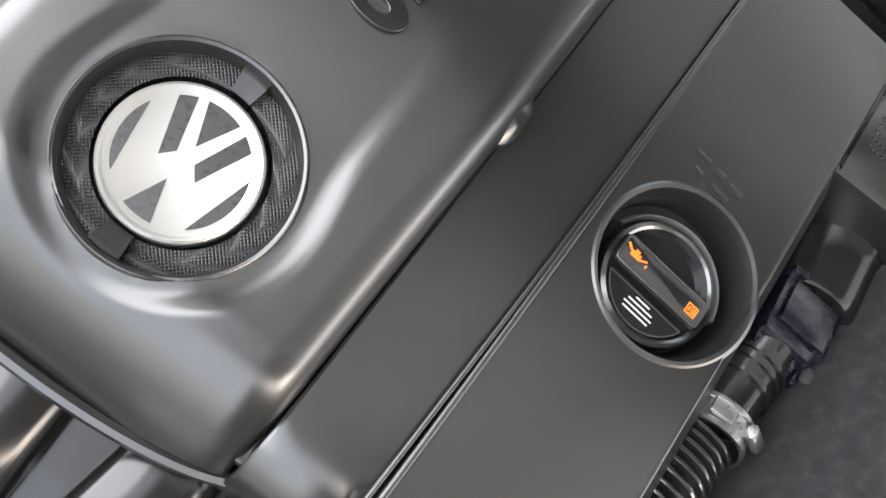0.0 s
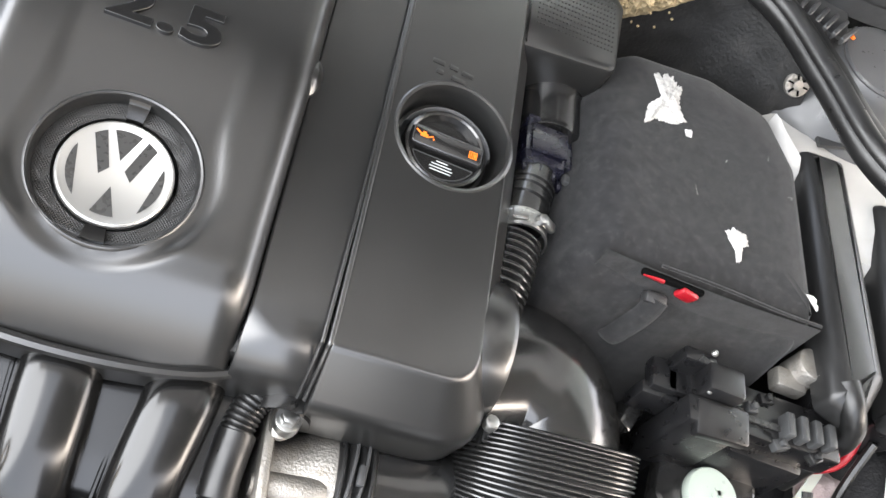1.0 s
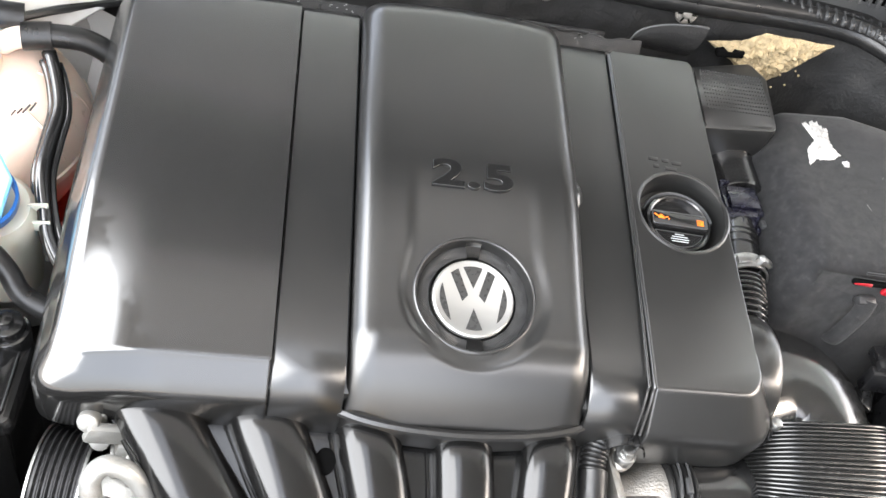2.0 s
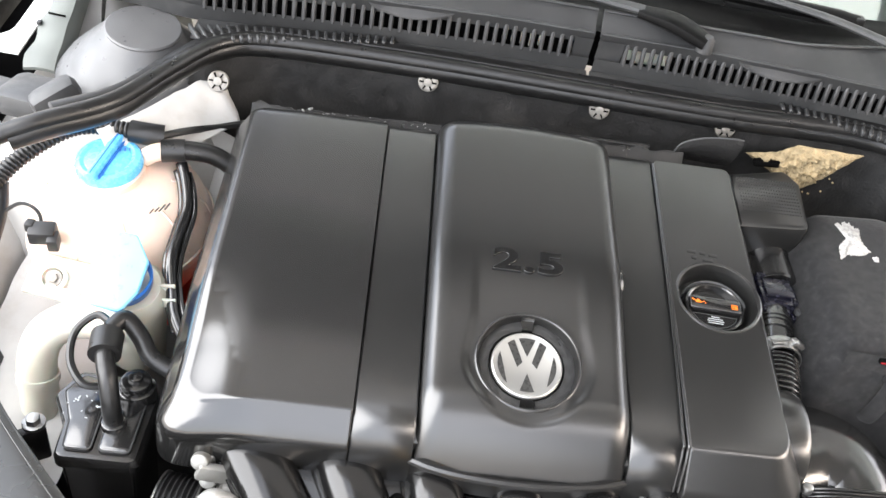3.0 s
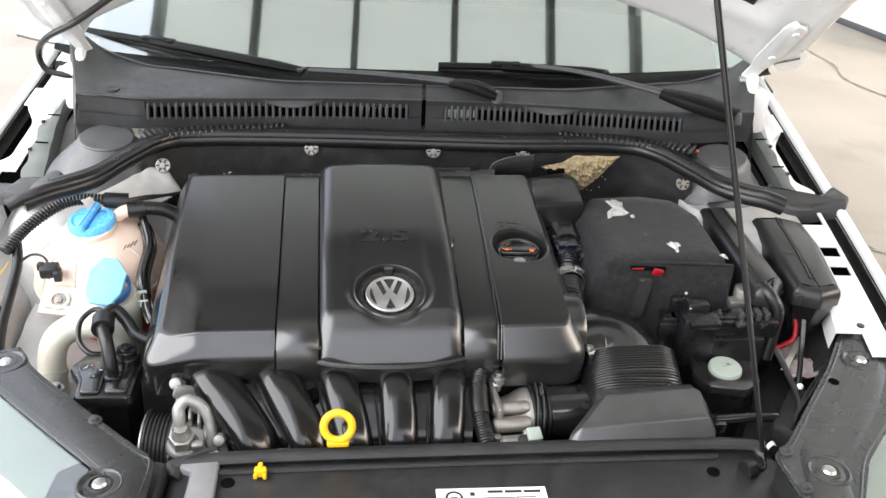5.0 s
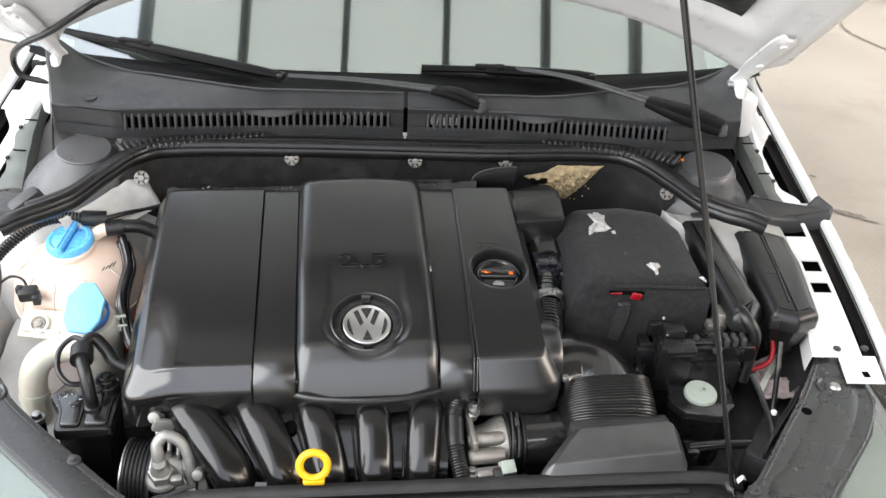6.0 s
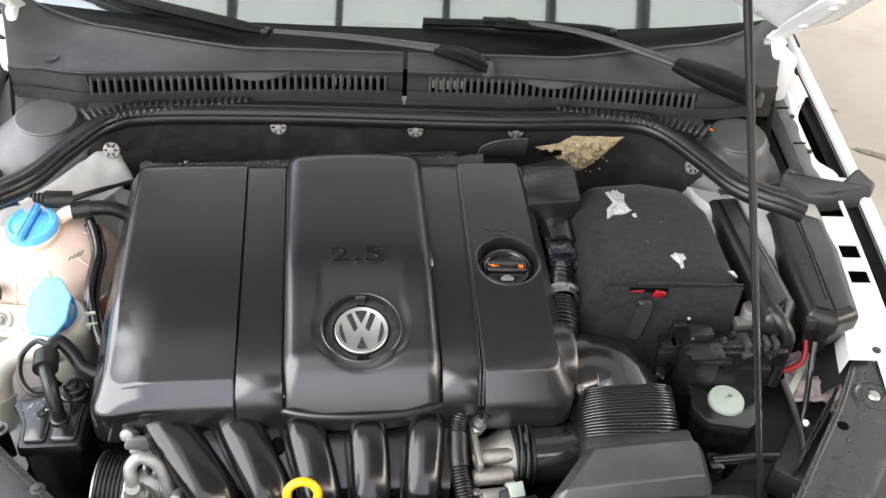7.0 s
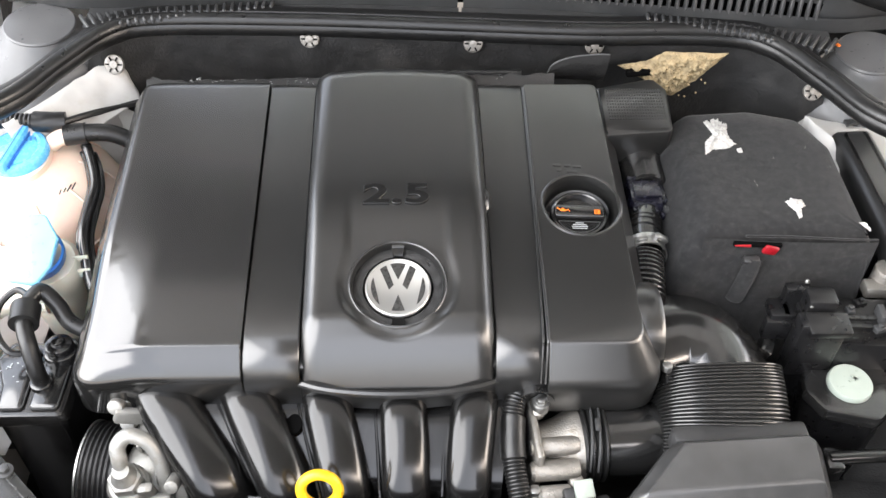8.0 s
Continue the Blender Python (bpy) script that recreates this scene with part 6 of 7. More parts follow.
tuft([(0.332, 0.307), (0.350, 0.316), (0.365, 0.304), (0.361, 0.281), (0.369, 0.260), (0.353, 0.248), (0.334, 0.246), (0.324, 0.236), (0.327, 0.262), (0.340, 0.280)], 0.8865, 3)
tuft([(0.366, 0.250), (0.372, 0.252), (0.373, 0.243), (0.367, 0.242)], 0.8868, 5)
tuft([(0.405, 0.150), (0.416, 0.158), (0.428, 0.155), (0.430, 0.143), (0.423, 0.138), (0.421, 0.122), (0.416, 0.119), (0.414, 0.133), (0.409, 0.140)], 0.8865, 8)
tuft([(0.487, 0.118), (0.491, 0.119), (0.498, 0.106), (0.496, 0.104)], 0.8855, 2)
part("red_terminal", join(box((0.376, 0.0770, 0.8735), (0.018, 0.006, 0.013), 0.003, (8, 14, 5)), box((0.342, 0.0775, 0.8798), (0.020, 0.006, 0.0035), 0.0015, (8, 0, -2))), RED, bat, "bright red terminal cover in the slit")
part("slit", box((0.360, 0.0795, 0.8790), (0.058, 0.006, 0.006), 0.002, (0, 2, 3)), HOLE, bat, "dark slit in the felt")
part("cable_end", box((0.356, 0.074, 0.858), (0.020, 0.010, 0.012), 0.003, (25, 0, 5)), MATTE, bat)
part("cable", tube([(0.357, 0.072, 0.862), (0.355, 0.066, 0.846), (0.351, 0.064, 0.82), (0.349, 0.066, 0.80), (0.348, 0.075, 0.79)], 0.0100, 14, 6, flat=0.35), FELT, bat, "thick felt-wrapped battery cable")
rng = random.Random(2)
bm = bmesh.new()
for k in range(5):
    x, y = rng.uniform(0.29, 0.49), rng.uniform(0.10, 0.32)
    a, ln = rng.uniform(0, math.tau), rng.uniform(0.003, 0.011)
    p = Vector((x, y, 0.8878))
    bm = join(bm, tube([p, p + Vector((math.cos(a), math.sin(a), 0)) * ln * 0.5 + Vector((0.001, 0.001, 0.0008)), p + Vector((math.cos(a + .4), math.sin(a + .4), 0)) * ln], 0.00009, 3, 2, caps=False))
tagged(part("loose_fibres", bm, FLUFF, bat, "fine loose pale fibres"), kind="stuff")

fuse = thing("fuse_bracket", "black fuse bracket with exposed terminals", "fuse box", (0.48, 0.03, 0.76))
part("tray", box((0.487, 0.028, 0.812), (0.15, 0.045, 0.030), 0.004, (0, 0, 2)), BLACKPL, fuse)
part("body", box((0.48, 0.02, 0.74), (0.13, 0.04, 0.12), 0.006), BLACKPL, fuse)
for k in range(4):
    part("fuse", box((0.502 + 0.014 * k, 0.020 + 0.001 * k, 0.832), (0.008, 0.022, 0.016), 0.002), GREYPL, fuse, "grey plastic fuse")
part("holder", box((0.432, 0.030, 0.838), (0.034, 0.026, 0.026), 0.003), BLACKPL, fuse)
part("contact", box((0.466, 0.008, 0.822), (0.05, 0.010, 0.012), 0.002), BLACKPL, fuse)
for p in ((0.419, 0.050, 0.850), (0.419, 0.019, 0.842)):
    part("nut", lathe([(0.0028, 0), (0.0028, 0.002), (0.0016, 0.004), (0, 0.004)], 12, pose(*p)), STEEL, fuse)
part("front_block", join(box((0.432, 0.006, 0.792), (0.056, 0.024, 0.090), 0.004, (0, 0, 4)), box((0.436, 0.000, 0.832), (0.050, 0.030, 0.012), 0.003, (10, 0, 4))), BLACKPL, fuse, "tall black block at the bracket's end")
part("side_clip", join(box((0.392, 0.035, 0.815), (0.024, 0.028, 0.014), 0.002), box((0.392, 0.022, 0.80), (0.034, 0.012, 0.03), 0.002)), BLACKPL, fuse)
for k, (x, y, z, w) in enumerate(((0.452, 0.040, 0.834, 0.012), (0.470, 0.028, 0.832, 0.010), (0.486, 0.042, 0.831, 0.014), (0.500, 0.006, 0.828, 0.016), (0.536, 0.006, 0.827, 0.012))):
    part("terminal", join(box((x, y, z - 0.004), (w, 0.010, 0.008), 0.0015, (0, 0, 8 * k)), disc(0.0035, 0, 0.004, 0.001, 6, pose(x, y, z))), GREYPL if k % 2 else BLACKPL, fuse, "small dark terminal")
part("busbar", box((0.488, 0.018, 0.829), (0.085, 0.006, 0.002), 0.0006, (0, 0, 2)), EMBDARK, fuse, "thin dark busbar")
part("upper_arm", join(box((0.410, 0.046, 0.832), (0.030, 0.012, 0.030), 0.002), box((0.404, 0.036, 0.818), (0.020, 0.028, 0.008), 0.002)), BLACKPL, fuse)
part("red_tip", box((0.563, 0.02, 0.818), (0.006, 0.008, 0.008), 0.001), RED, fuse)
post = thing("battery_post_clamp", "greyish metal battery post clamp behind the fuse bracket", "clamp", (0.525, 0.085, 0.80))
part("clamp", join(disc(0.016, 0, 0.03, 0.003, 20, pose(0.528, 0.085, 0.815)), box((0.515, 0.072, 0.822), (0.03, 0.02, 0.016), 0.003)), ALU, post)
part("nut", disc(0.007, 0, 0.01, 0.002, 6, pose(0.535, 0.072, 0.84)), STEEL, post)

res = thing("fluid_reservoir", "black square reservoir with a pale green-grey round cap", "reservoir", (0.475, -0.03, 0.60))
sq = rounded([(0.424, -0.036), (0.440, -0.064), (0.500, -0.076), (0.530, -0.048), (0.530, 0.016), (0.470, 0.030), (0.432, 0.010)], 0.014, 4)
part("tank", stack([(grown(sq, -0.006), 0.58), (grown(sq, -0.004), 0.742)]), BLACKPL, res)
part("rim", stack([(sq, 0.742), (sq, 0.752), (grown(sq, -0.002), 0.756), (grown(sq, -0.006), 0.7575)]), GLOSS, res)
cp = part("cap", lathe([(0, 0), (0.0255, 0.0), (0.0262, 0.002), (0.0256, 0.007), (0.0245, 0.0085), (0, 0.0092)], 40, pose(0.477, -0.026, 0.757, 4, 0, 0)), MINT, res, "pale green-grey round cap")
part("cap_mark", join(box((0.480, -0.024, 0.7668), (0.012, 0.004, 0.0008), 0, (0, 0, 30)), box((0.482, -0.022, 0.7668), (0.004, 0.009, 0.0008), 0, (0, 0, 30))), MINT, cp)
bar = thing("cross_bracket", "scuffed black steel bracket beside the reservoir", "bracket", (0.50, -0.11, 0.70))
part("bar", join(tube([(0.445, -0.105, 0.722), (0.50, -0.100, 0.724), (0.545, -0.096, 0.722)], 0.008, 10, 4), box((0.45, -0.105, 0.71), (0.02, 0.03, 0.03), 0.004)), GLOSS, bar)
part("plate", box((0.475, -0.13, 0.66), (0.11, 0.05, 0.05), 0.008), DARK, bar)

def relay(pts, z0, z1, name, label, creases):
    t = thing(name, label, "fuse box", (pts[0][0], pts[0][1], z0), "boxes beside the battery")
    o = rounded(pts, 0.010, 5)
    def dip_(bm):
        for v in bm.verts:
            v.co.z += 0.05 * (v.co.y - 0.17)
        return bm
    part("body", dip_(stack([(grown(o, -0.020), z0), (grown(o, -0.012), z1 - 0.060), (grown(o, -0.003), z1 - 0.03)])), BLACKPL, t)
    part("lid", dip_(stack([(o, z1 - 0.032), (o, z1 - 0.016), (grown(o, -0.0015), z1 - 0.010), (grown(o, -0.005), z1 - 0.0045), (grown(o, -0.010), z1 - 0.0012), (grown(o, -0.017), z1)])), RELAYPL, t)
    for c in creases:
        part("crease", tube([(x, y, z1 + 0.05 * (y - 0.17) + 0.0005) for x, y in c], 0.0022, 6, 3), RELAYPL, t)
    return t
relay([(0.530, 0.046), (0.562, 0.034), (0.588, 0.078), (0.566, 0.325), (0.510, 0.318)], 0.70, 0.872, "relay_cover", "long glossy black relay cover beside the battery", [])
r2 = relay([(0.598, 0.058), (0.640, 0.044), (0.680, 0.060), (0.698, 0.200), (0.696, 0.278), (0.655, 0.300), (0.604, 0.296)], 0.775, 0.868, "fuse_box", "wide black fuse box lid next to the inner wing", [[(0.646, 0.285), (0.642, 0.18), (0.634, 0.085)]])
# Black filler, added so the gap between the two lids reads as shade.
part("bracket", box((0.584, 0.185, 0.765), (0.026, 0.21, 0.15), 0.004, (0, 0, 0)), BLACKPL, r2)
part("latch", box((0.602, 0.052, 0.845), (0.016, 0.012, 0.02), 0.003), MATTE, r2)
for k in range(4):
    part("faint_mark", box((0.622 + 0.007 * k, 0.165, 0.8684), (0.003, 0.010, 0.0008), 0), RELAYPL, r2)
hb = thing("heater_hose", "black hose bend below the relay cover", "hose", (0.56, 0.05, 0.78))
part("hose", tube([(0.545, 0.065, 0.86), (0.553, 0.045, 0.855), (0.566, 0.034, 0.835), (0.566, 0.03, 0.80), (0.56, 0.02, 0.75)], 0.011, 12, 8), RUBBER, hb)
cb = thing("red_cable", "red power cable looping to the fuse box", "cable", (0.60, 0.03, 0.75))
part("cable", tube([(0.618, 0.075, 0.80), (0.618, 0.058, 0.785), (0.611, 0.044, 0.772), (0.592, 0.036, 0.764), (0.575, 0.034, 0.760)], 0.0043, 10, 8), RED, cb)
cb2 = thing("black_cable", "thin black cable beside the headlamp", "cable", (0.60, 0.0, 0.7))
part("cable", tube([(0.628, 0.060, 0.80), (0.622, 0.030, 0.765), (0.605, -0.02, 0.735), (0.590, -0.06, 0.70), (0.585, -0.10, 0.66)], 0.0045, 8, 8), RUBBER, cb2)
part("cable", tube([(0.565, 0.00, 0.78), (0.575, -0.04, 0.76), (0.578, -0.09, 0.74), (0.56, -0.14, 0.70), (0.55, -0.17, 0.66)], 0.0048, 8, 8), RUBBER, cb2)
liner_patch = thing("wing_liner_patch", "crumpled pale pinkish cloth patch beside the headlamp", "cloth", (0.65, 0.06, 0.72))
part("cloth", surface(lambda u, v: (0.600 + 0.095 * u + 0.012 * v, 0.012 + 0.098 * v, 0.722 + 0.012 * noise.noise(Vector((u * 4, v * 4, 1))) + 0.004 * noise.noise(Vector((u * 11, v * 11, 2)))), steps(0, 1, 24), steps(0, 1, 24), 0.003), CLOTH, liner_patch)
part("strip", surface(lambda u, v: (0.590 + 0.072 * v + 0.012 * u, 0.016 + 0.105 * v, 0.731 + 0.003 * math.sin(v * 5)), steps(0, 1, 3), steps(0, 1, 12), 0.002), NECK, liner_patch, "cream plastic strip")
orange = thing("orange_clip", "tiny orange clip at the end of the cowl", "clip", (0.525, 0.414, 0.945))
part("clip", box((0.525, 0.420, 0.945), (0.007, 0.006, 0.004), 0.0015, (0, 20, 30)), ORANGE, orange)
sd = thing("lamp_backing", "black ribbed backing of the headlamp with white bulb cap", "lamp backing", (0.58, -0.1, 0.68))
for k in range(5):
    part("fin", box((0.572 + 0.016 * k, -0.105 + 0.02 * k, 0.735), (0.005, 0.07, 0.05), 0.001, (0, 0, -35)), MATTE, sd)
part("shell", box((0.60, -0.10, 0.70), (0.10, 0.12, 0.06), 0.01, (0, 0, -35)), DARK, sd)
part("white_cap", lathe([(0.005, 0), (0.005, 0.004), (0.003, 0.006), (0, 0.006)], 14, pose(0.587, -0.060, 0.752)), PAPER, sd)
tagpaper = thing("paper_tag", "small white paper tag near the rod foot", "tag", (0.49, -0.21, 0.757))
part("sheet", surface(lambda u, v: (0.482 + 0.014 * u, -0.210 + 0.008 * v + 0.006 * u, 0.757 + 0.006 * math.sin(u * 3)), steps(0, 1, 6), steps(0, 1, 2), 0.001), PAPER, tagpaper)

# ---- coolant side ----
tank = thing("coolant_tank", "milky pinkish coolant expansion tank with a blue screw cap", "coolant tank", (-0.575, 0.20, 0.70))
TM = pose(-0.550, 0.205, 0.775, 8, -4, 0) @ Matrix.Scale(1.07, 4)
sph = [(0.0, -0.085), (0.045, -0.082), (0.080, -0.062), (0.098, -0.03), (0.1035, -0.004), (0.1055, -0.003), (0.1055, 0.003), (0.1035, 0.004), (0.098, 0.028), (0.084, 0.052), (0.063, 0.069), (0.044, 0.077), (0.040, 0.080), (0.040, 0.088), (0, 0.088)]
tb = part("tank", lathe(sph, 64, TM), TANK, tank)
for k in range(10):
    a = k * math.tau / 10 + 0.2
    part("rib", tube([TM @ Vector((r * math.cos(a), r * math.sin(a), z + 0.0005)) for r, z in ((0.101, 0.012), (0.0965, 0.030), (0.084, 0.0515), (0.066, 0.067))], 0.0016, 5, 4), TANK, tb)
part("lower_tank", lathe([(0.0, -0.10), (0.06, -0.098), (0.088, -0.07), (0.0985, -0.030)], 48, TM @ pose(0.027, -0.013, 0.004)), PINK, tank, "pink lower half holding coolant")
CAPM = TM @ pose(0.003, 0.004, 0.086, 0, 0, 14) @ Matrix.Scale(0.81, 4)
cp = part("cap", lathe([(0, 0.0), (0.043, 0.0), (0.0445, 0.004), (0.0445, 0.012), (0.042, 0.0165), (0.036, 0.0185), (0.031, 0.0165), (0.028, 0.0180), (0, 0.0195)], 56, CAPM), BLUE, tank, "sky blue screw cap with a grip bar")
part("grip", moved(box((0, 0, 0.022), (0.014, 0.094, 0.016), 0.005, (0, 0, -22)), CAPM), BLUE, cp)
# Groove and grip feet in the darker blue: crease shade put into colour.
part("grip_groove", moved(box((0, 0, 0.0295), (0.003, 0.088, 0.002), 0.0008, (0, 0, -22)), CAPM), DBLUE, cp)
for s in (-0.0085, 0.0085):
    part("grip_side", moved(moved(box((s, 0, 0.019), (0.002, 0.08, 0.006), 0.0008), pose(0, 0, 0, 0, 0, -22)), CAPM), DBLUE, cp)
part("faint_marks", join(*[moved(box((0.016 + 0.006 * k, 0.012, 0.0193), (0.002, 0.006, 0.0008), 0), CAPM) for k in range(3)]), DBLUE, cp)
part("pencil_mark", join(*[box((-0.4885 + 0.0055 * k, 0.146 + 0.002 * k, 0.854 + 0.002 * k), (0.0016, 0.0016, 0.014 - 0.003 * (k % 2)), 0.0004, (20, 30, 20 * k)) for k in range(4)]), INK, tank, "dark pen marks on the tank")
part("spigot", tube([(-0.520, 0.218, 0.872), (-0.505, 0.220, 0.882), (-0.485, 0.224, 0.884)], 0.011, 14, 4), TANK, tank)
part("sensor_plug", join(box((-0.598, 0.104, 0.832), (0.030, 0.022, 0.020), 0.004, (10, 0, 12)), box((-0.584, 0.098, 0.828), (0.012, 0.018, 0.018), 0.002, (10, 0, 12)), box((-0.612, 0.106, 0.838), (0.01, 0.012, 0.012), 0.002)), MATTE, tank, "black level sensor plug")
part("mount", join(box((-0.568, 0.078, 0.790), (0.085, 0.048, 0.008), 0.003, (35, 0, -6)), lathe([(0.016, 0.0), (0.016, 0.005), (0.012, 0.006), (0.011, 0.002)], 20, pose(-0.578, 0.074, 0.794, 35, 0, 0)), tube([(-0.603, 0.066, 0.790), (-0.545, 0.062, 0.788)], 0.003, 6, 1)), NECK, tank, "white mounting lug")
part("lug_bolt", join(disc(0.010, -0.002, 0.003, 0.001, 16, pose(-0.578, 0.074, 0.794, 35, 0, 0)), disc(0.006, 0.002, 0.006, 0.001, 6, pose(-0.578, 0.074, 0.794, 35, 0, 0))), ALU, tank, "dull steel bolt in the lug")
lh = thing("coolant_hose", "black coolant hose from tank to engine", "hose", (-0.44, 0.2, 0.8))
part("hose", tube([(-0.498, 0.222, 0.884), (-0.470, 0.229, 0.885), (-0.44, 0.236, 0.878), (-0.415, 0.238, 0.855), (-0.400, 0.235, 0.80)], 0.0115, 14, 8), RUBBER, lh)
part("cuff", tube([(-0.500, 0.2215, 0.884), (-0.474, 0.228, 0.885)], 0.0138, 16, 1), RUBBER, lh)
vh = thing("vertical_hose", "black coolant hose running down beside the engine cover", "hose", (-0.45, 0.1, 0.75))
part("hose", tube([(-0.478, 0.224, 0.868), (-0.468, 0.205, 0.856), (-0.458, 0.177, 0.841), (-0.457, 0.145, 0.832), (-0.454, 0.105, 0.824), (-0.443, 0.070, 0.808), (-0.434, 0.050, 0.792), (-0.420, 0.034, 0.780), (-0.40, 0.02, 0.775)], 0.0070, 12, 8), GLOSS, vh)
for dx, dz in ((-0.0072, -0.003), (0.0075, -0.004)):
    part("tube", tube([(-0.476 + dx, 0.220, 0.862 + dz), (-0.466 + dx, 0.203, 0.853 + dz), (-0.457 + dx, 0.175, 0.840 + dz), (-0.456 + dx, 0.142, 0.831 + dz), (-0.453 + dx, 0.104, 0.822 + dz), (-0.442 + dx, 0.070, 0.805 + dz), (-0.425 + dx, 0.040, 0.780 + dz)], 0.0040, 8, 8), GLOSS, vh, "thin tube strapped to the hose")
for q in ((-0.448, 0.070, 0.813), (-0.444, 0.058, 0.803)):
    part("clip", box(q, (0.018, 0.003, 0.012), 0.001, (0, 0, 10)), NECK, vh)
part("fitting", join(disc(0.008, -0.02, 0.02, 0.003, 16, pose(-0.428, 0.235, 0.80, 20, 10, 0)), disc(0.011, -0.004, 0.004, 0.002, 16, pose(-0.428, 0.235, 0.80, 20, 10, 0))), DARK, vh)
co = thing("wiring_conduit", "ribbed black wiring conduit behind the coolant tank", "wiring", (-0.55, 0.28, 0.88))
part("conduit", ribbed([(-0.675, 0.13, 0.850), (-0.655, 0.175, 0.868), (-0.62, 0.212, 0.888), (-0.587, 0.228, 0.897), (-0.535, 0.233, 0.896)], 0.0105, 0.0018, 0.0055, 14), RUBBER, co)
part("joint", tube([(-0.540, 0.233, 0.896), (-0.519, 0.234, 0.895), (-0.502, 0.238, 0.893)], 0.0135, 14, 3), RUBBER, co)
part("tail", tube([(-0.505, 0.238, 0.893), (-0.48, 0.27, 0.885), (-0.455, 0.305, 0.872), (-0.42, 0.33, 0.87)], 0.0045, 8, 6), RUBBER, co)
sl = thing("side_loom", "black taped wiring loom along the inner wing", "wiring", (-0.64, 0.05, 0.75))
part("loom", tube([(-0.665, 0.155, 0.85), (-0.655, 0.12, 0.83), (-0.648, 0.06, 0.81), (-0.642, 0.0, 0.79), (-0.63, -0.05, 0.765), (-0.60, -0.09, 0.73), (-0.57, -0.11, 0.68)], 0.0085, 10, 8), RUBBER, sl)
part("branch", tube([(-0.655, 0.12, 0.832), (-0.635, 0.135, 0.842), (-0.610, 0.125, 0.84), (-0.602, 0.105, 0.815)], 0.0022, 6, 8), RUBBER, sl)
part("yellow_wire", tube([(-0.668, 0.12, 0.835), (-0.674, 0.09, 0.825), (-0.668, 0.06, 0.815), (-0.672, 0.02, 0.80)], 0.0009, 5, 8), YELLOW, sl)
part("plug", box((-0.662, 0.025, 0.80), (0.02, 0.024, 0.02), 0.004), MATTE, sl)
part("knob", join(disc(0.013, 0, 0.012, 0.004, 14, pose(-0.66, -0.005, 0.795, 30, 10, 0)), disc(0.006, 0.012, 0.018, 0.002, 8, pose(-0.66, -0.005, 0.795, 30, 10, 0))), STEEL, sl)

was = thing("washer_filler", "milky white washer filler neck with a blue flip cap", "washer filler", (-0.49, 0.06, 0.65))
part("neck", lathe([(0.032, -0.14), (0.036, -0.08), (0.040, -0.03), (0.040, -0.008), (0.034, 0.0), (0, 0.0)], 32, pose(-0.487, 0.060, 0.818, 12, 4, 0)), NECK, was)
WM = pose(-0.493, 0.050, 0.845, 22, 8, 0) @ Matrix.Scale(0.94, 4)
oc = rounded([(-0.016, -0.045), (0.019, -0.045), (0.030, -0.018), (0.029, 0.021), (0.006, 0.050), (-0.016, 0.048), (-0.031, 0.017), (-0.027, -0.029)], 0.008, 5)
part("flip_cap", moved(stack([(grown(oc, -0.003), -0.004), (oc, -0.002), (oc, 0.003), (grown(oc, -0.002), 0.005), (grown(oc, -0.008), 0.0055)]), WM), PALEBLUE, was, "sky blue flip cap")
# Skirt in the darker blue, as the shaded side under the cap.
part("cap_skirt", lathe([(0.030, -0.024), (0.034, -0.018), (0.0345, -0.004), (0.032, -0.001)], 40, WM @ pose(0.004, 0, 0)), DBLUE, was)
part("elbow_pipe", tube([(-0.490, 0.048, 0.768), (-0.525, 0.046, 0.769), (-0.552, 0.040, 0.766), (-0.572, 0.026, 0.754), (-0.580, 0.014, 0.730), (-0.580, 0.004, 0.695), (-0.576, -0.01, 0.62)], 0.0215, 24, 8), NECK, was, "bent milky white pipe")
part("pipe_ring", tube([(-0.5803, 0.0075, 0.708), (-0.5800, 0.0050, 0.700)], 0.0235, 24, 1), NECK, was)

ch = thing("charcoal_canister", "black plastic canister with two raised lids and a hose", "canister", (-0.47, -0.07, 0.55))
co_ = rounded([(-0.502, -0.128), (-0.420, -0.122), (-0.424, -0.040), (-0.438, -0.012), (-0.515, -0.016), (-0.530, -0.052), (-0.508, -0.085)], 0.010, 5)
part("body", stack([(grown(co_, -0.012), 0.50), (grown(co_, -0.005), 0.742)]), GLOSS, ch)
part("lid", stack([(co_, 0.742), (co_, 0.752), (grown(co_, -0.003), 0.757), (grown(co_, -0.007), 0.758)]), GLOSS, ch)
for pts in ([(-0.494, -0.117), (-0.468, -0.115), (-0.476, -0.030), (-0.506, -0.026), (-0.518, -0.050), (-0.500, -0.085)], [(-0.460, -0.114), (-0.430, -0.112), (-0.434, -0.045), (-0.444, -0.024), (-0.467, -0.026)]):
    q = rounded(pts, 0.005, 4)
    lid = part("raised_lid", stack([(q, 0.757), (q, 0.762), (grown(q, -0.002), 0.7635)]), GLOSS, ch)
    # Greyer bead round the lid: the rim's shine line put into the colour.
    part("edge", tube([(x, y, 0.7615) for x, y in q + q[:1]], 0.0011, 5, 1), GREYPL, lid)
part("valve", join(disc(0.020, 0.0, 0.016, 0.003, 24, pose(-0.447, -0.038, 0.758)), disc(0.016, 0.016, 0.026, 0.003, 24, pose(-0.447, -0.038, 0.758)), disc(0.008, 0.026, 0.032, 0.002, 8, pose(-0.447, -0.038, 0.758))), GLOSS, ch, "round ribbed valve")
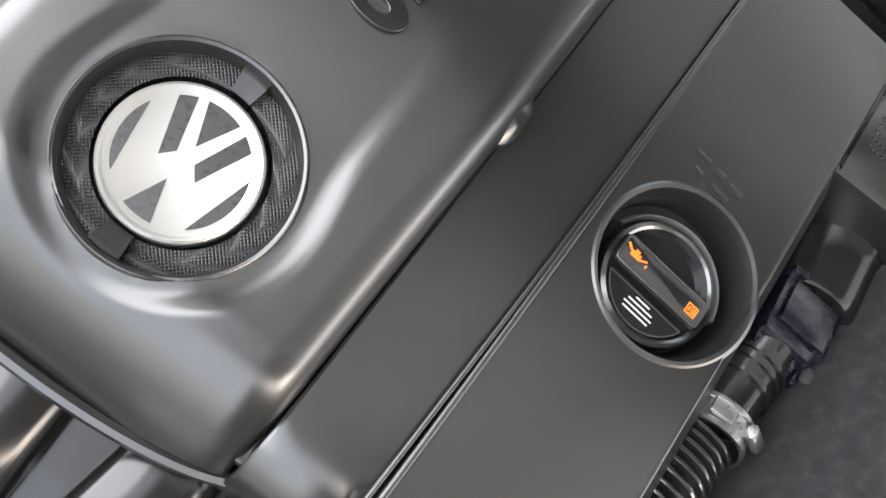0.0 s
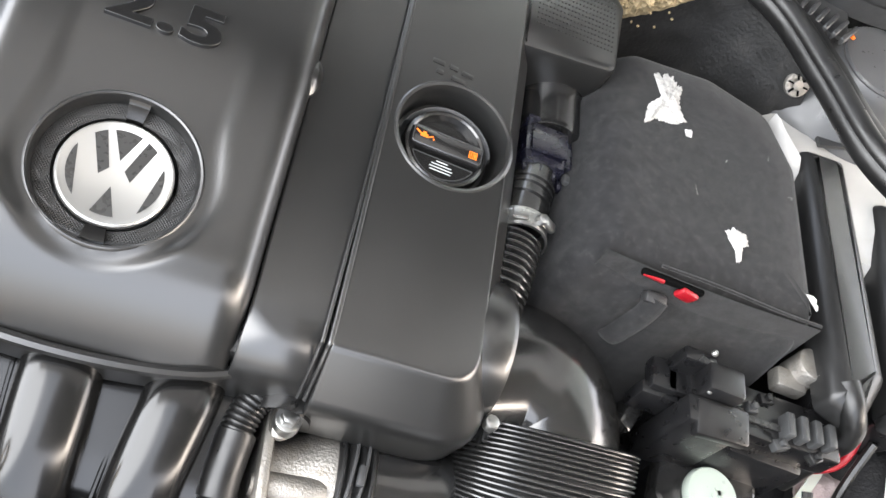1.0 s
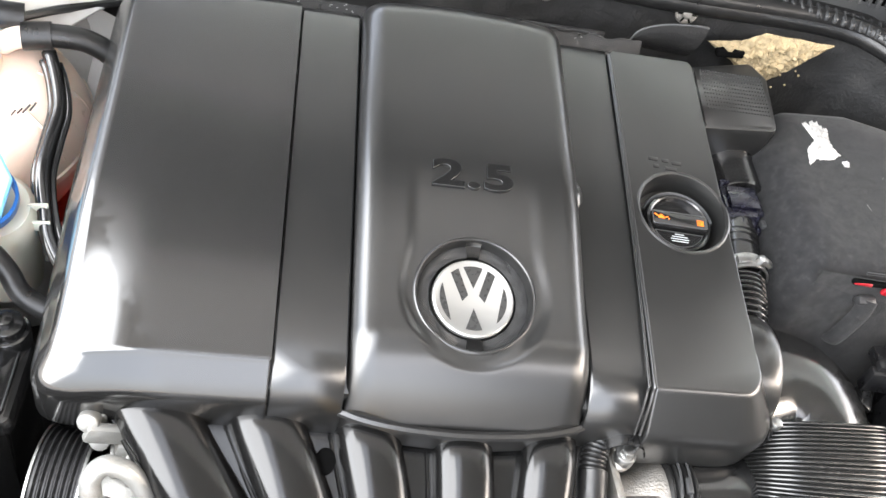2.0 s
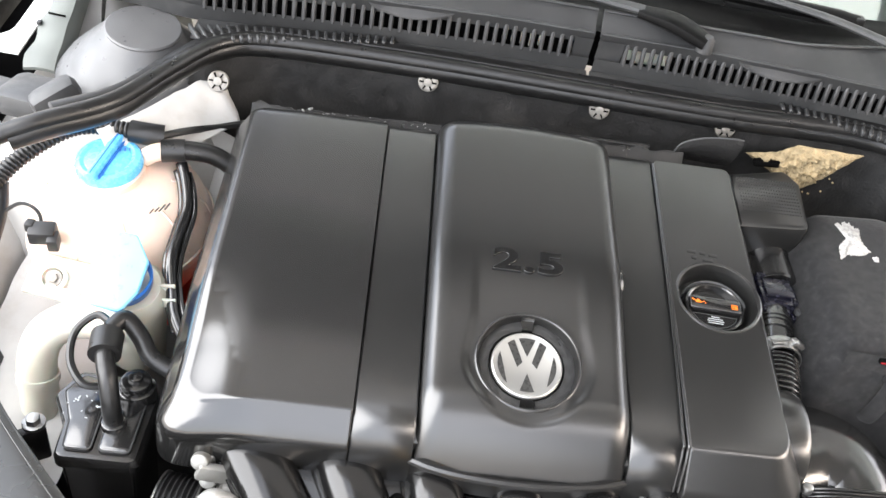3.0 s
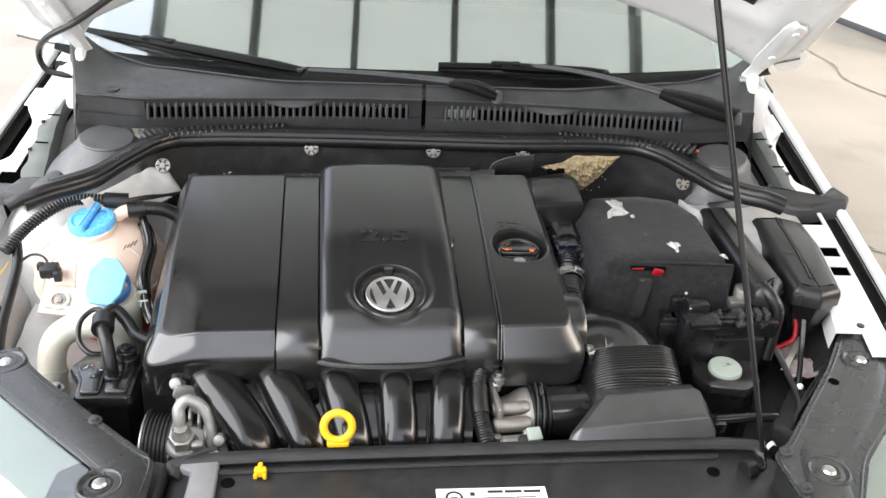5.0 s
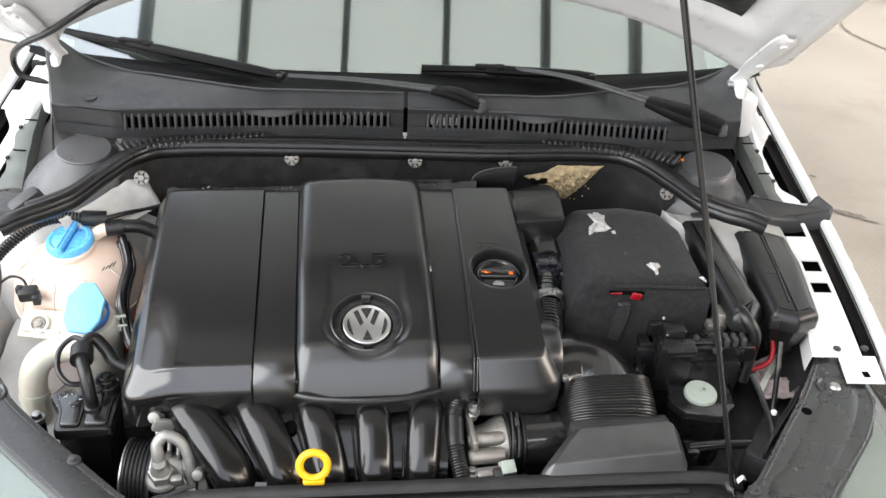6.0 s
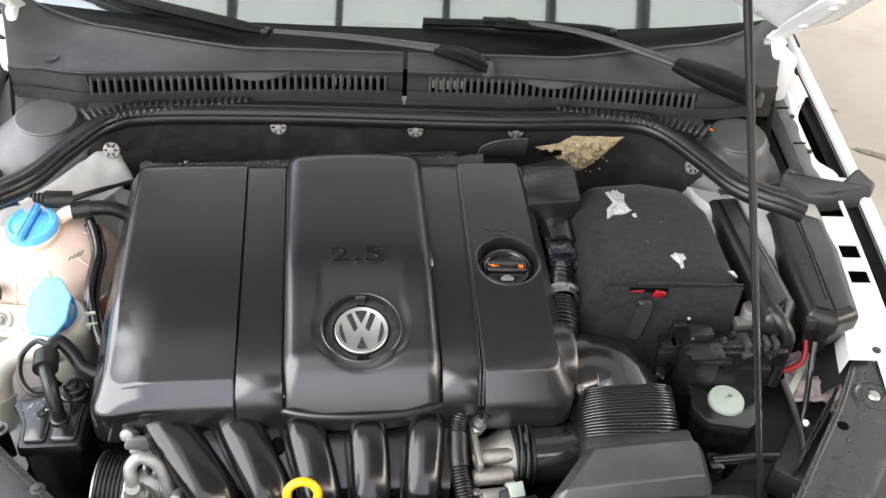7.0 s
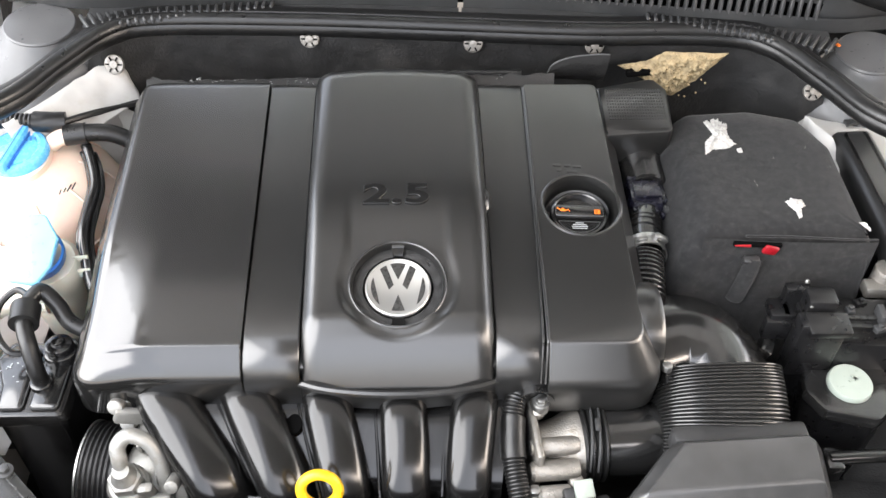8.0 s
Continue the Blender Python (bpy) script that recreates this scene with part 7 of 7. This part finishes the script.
part("hose", tube([(-0.455, -0.082, 0.762), (-0.457, -0.080, 0.785), (-0.463, -0.066, 0.812), (-0.472, -0.048, 0.822), (-0.478, -0.030, 0.822)], 0.0095, 14, 8), RUBBER, ch, "black rubber hose")
part("hose_foot", disc(0.0125, 0, 0.012, 0.002, 18, pose(-0.455, -0.083, 0.758)), GLOSS, ch)
part("hose_collar", tube([(-0.474, -0.044, 0.822), (-0.480, -0.018, 0.823)], 0.0165, 18, 1), RUBBER, ch)
part("hose_tail", tube([(-0.480, -0.012, 0.824), (-0.470, 0.004, 0.826), (-0.452, -0.004, 0.812), (-0.435, -0.018, 0.797), (-0.40, -0.026, 0.785)], 0.0095, 12, 8), RUBBER, ch)
part("ring_cable", tube([(-0.480, -0.005, 0.826), (-0.500, 0.004, 0.825), (-0.516, -0.014, 0.815), (-0.513, -0.04, 0.80), (-0.495, -0.058, 0.79), (-0.478, -0.055, 0.785)], 0.0042, 8, 8), RUBBER, ch)
rng = random.Random(12)
bm = bmesh.new()
for k in range(14):
    x, y = -0.495 + rng.gauss(0, 0.010), -0.07 + rng.gauss(0, 0.017)
    bm = join(bm, box((x, y, 0.7638), (rng.uniform(.0006, .002), rng.uniform(.001, .003), 0.0006), 0, (0, 0, rng.uniform(0, 90))))
tagged(part("flaking_paint", bm, PRINT, ch, "pale flaking residue on the lid"), kind="stuff")
br = thing("lower_bracket", "stacked black brackets in front of the canister", "bracket", (-0.57, -0.1, 0.65))
for c, d, b, a in (((-0.565, -0.09, 0.70), (0.07, 0.012, 0.05), 0.003, 35), ((-0.575, -0.105, 0.68), (0.07, 0.012, 0.05), 0.003, 35), ((-0.55, -0.13, 0.69), (0.06, 0.03, 0.06), 0.006, 40)):
    part("plate", box(c, d, b, (0, 0, a)), MATTE, br)
part("bolt", join(disc(0.012, 0, 0.004, 0.001, 18, pose(-0.543, -0.078, 0.735)), disc(0.008, 0.004, 0.012, 0.002, 6, pose(-0.543, -0.078, 0.735))), STEEL, br)
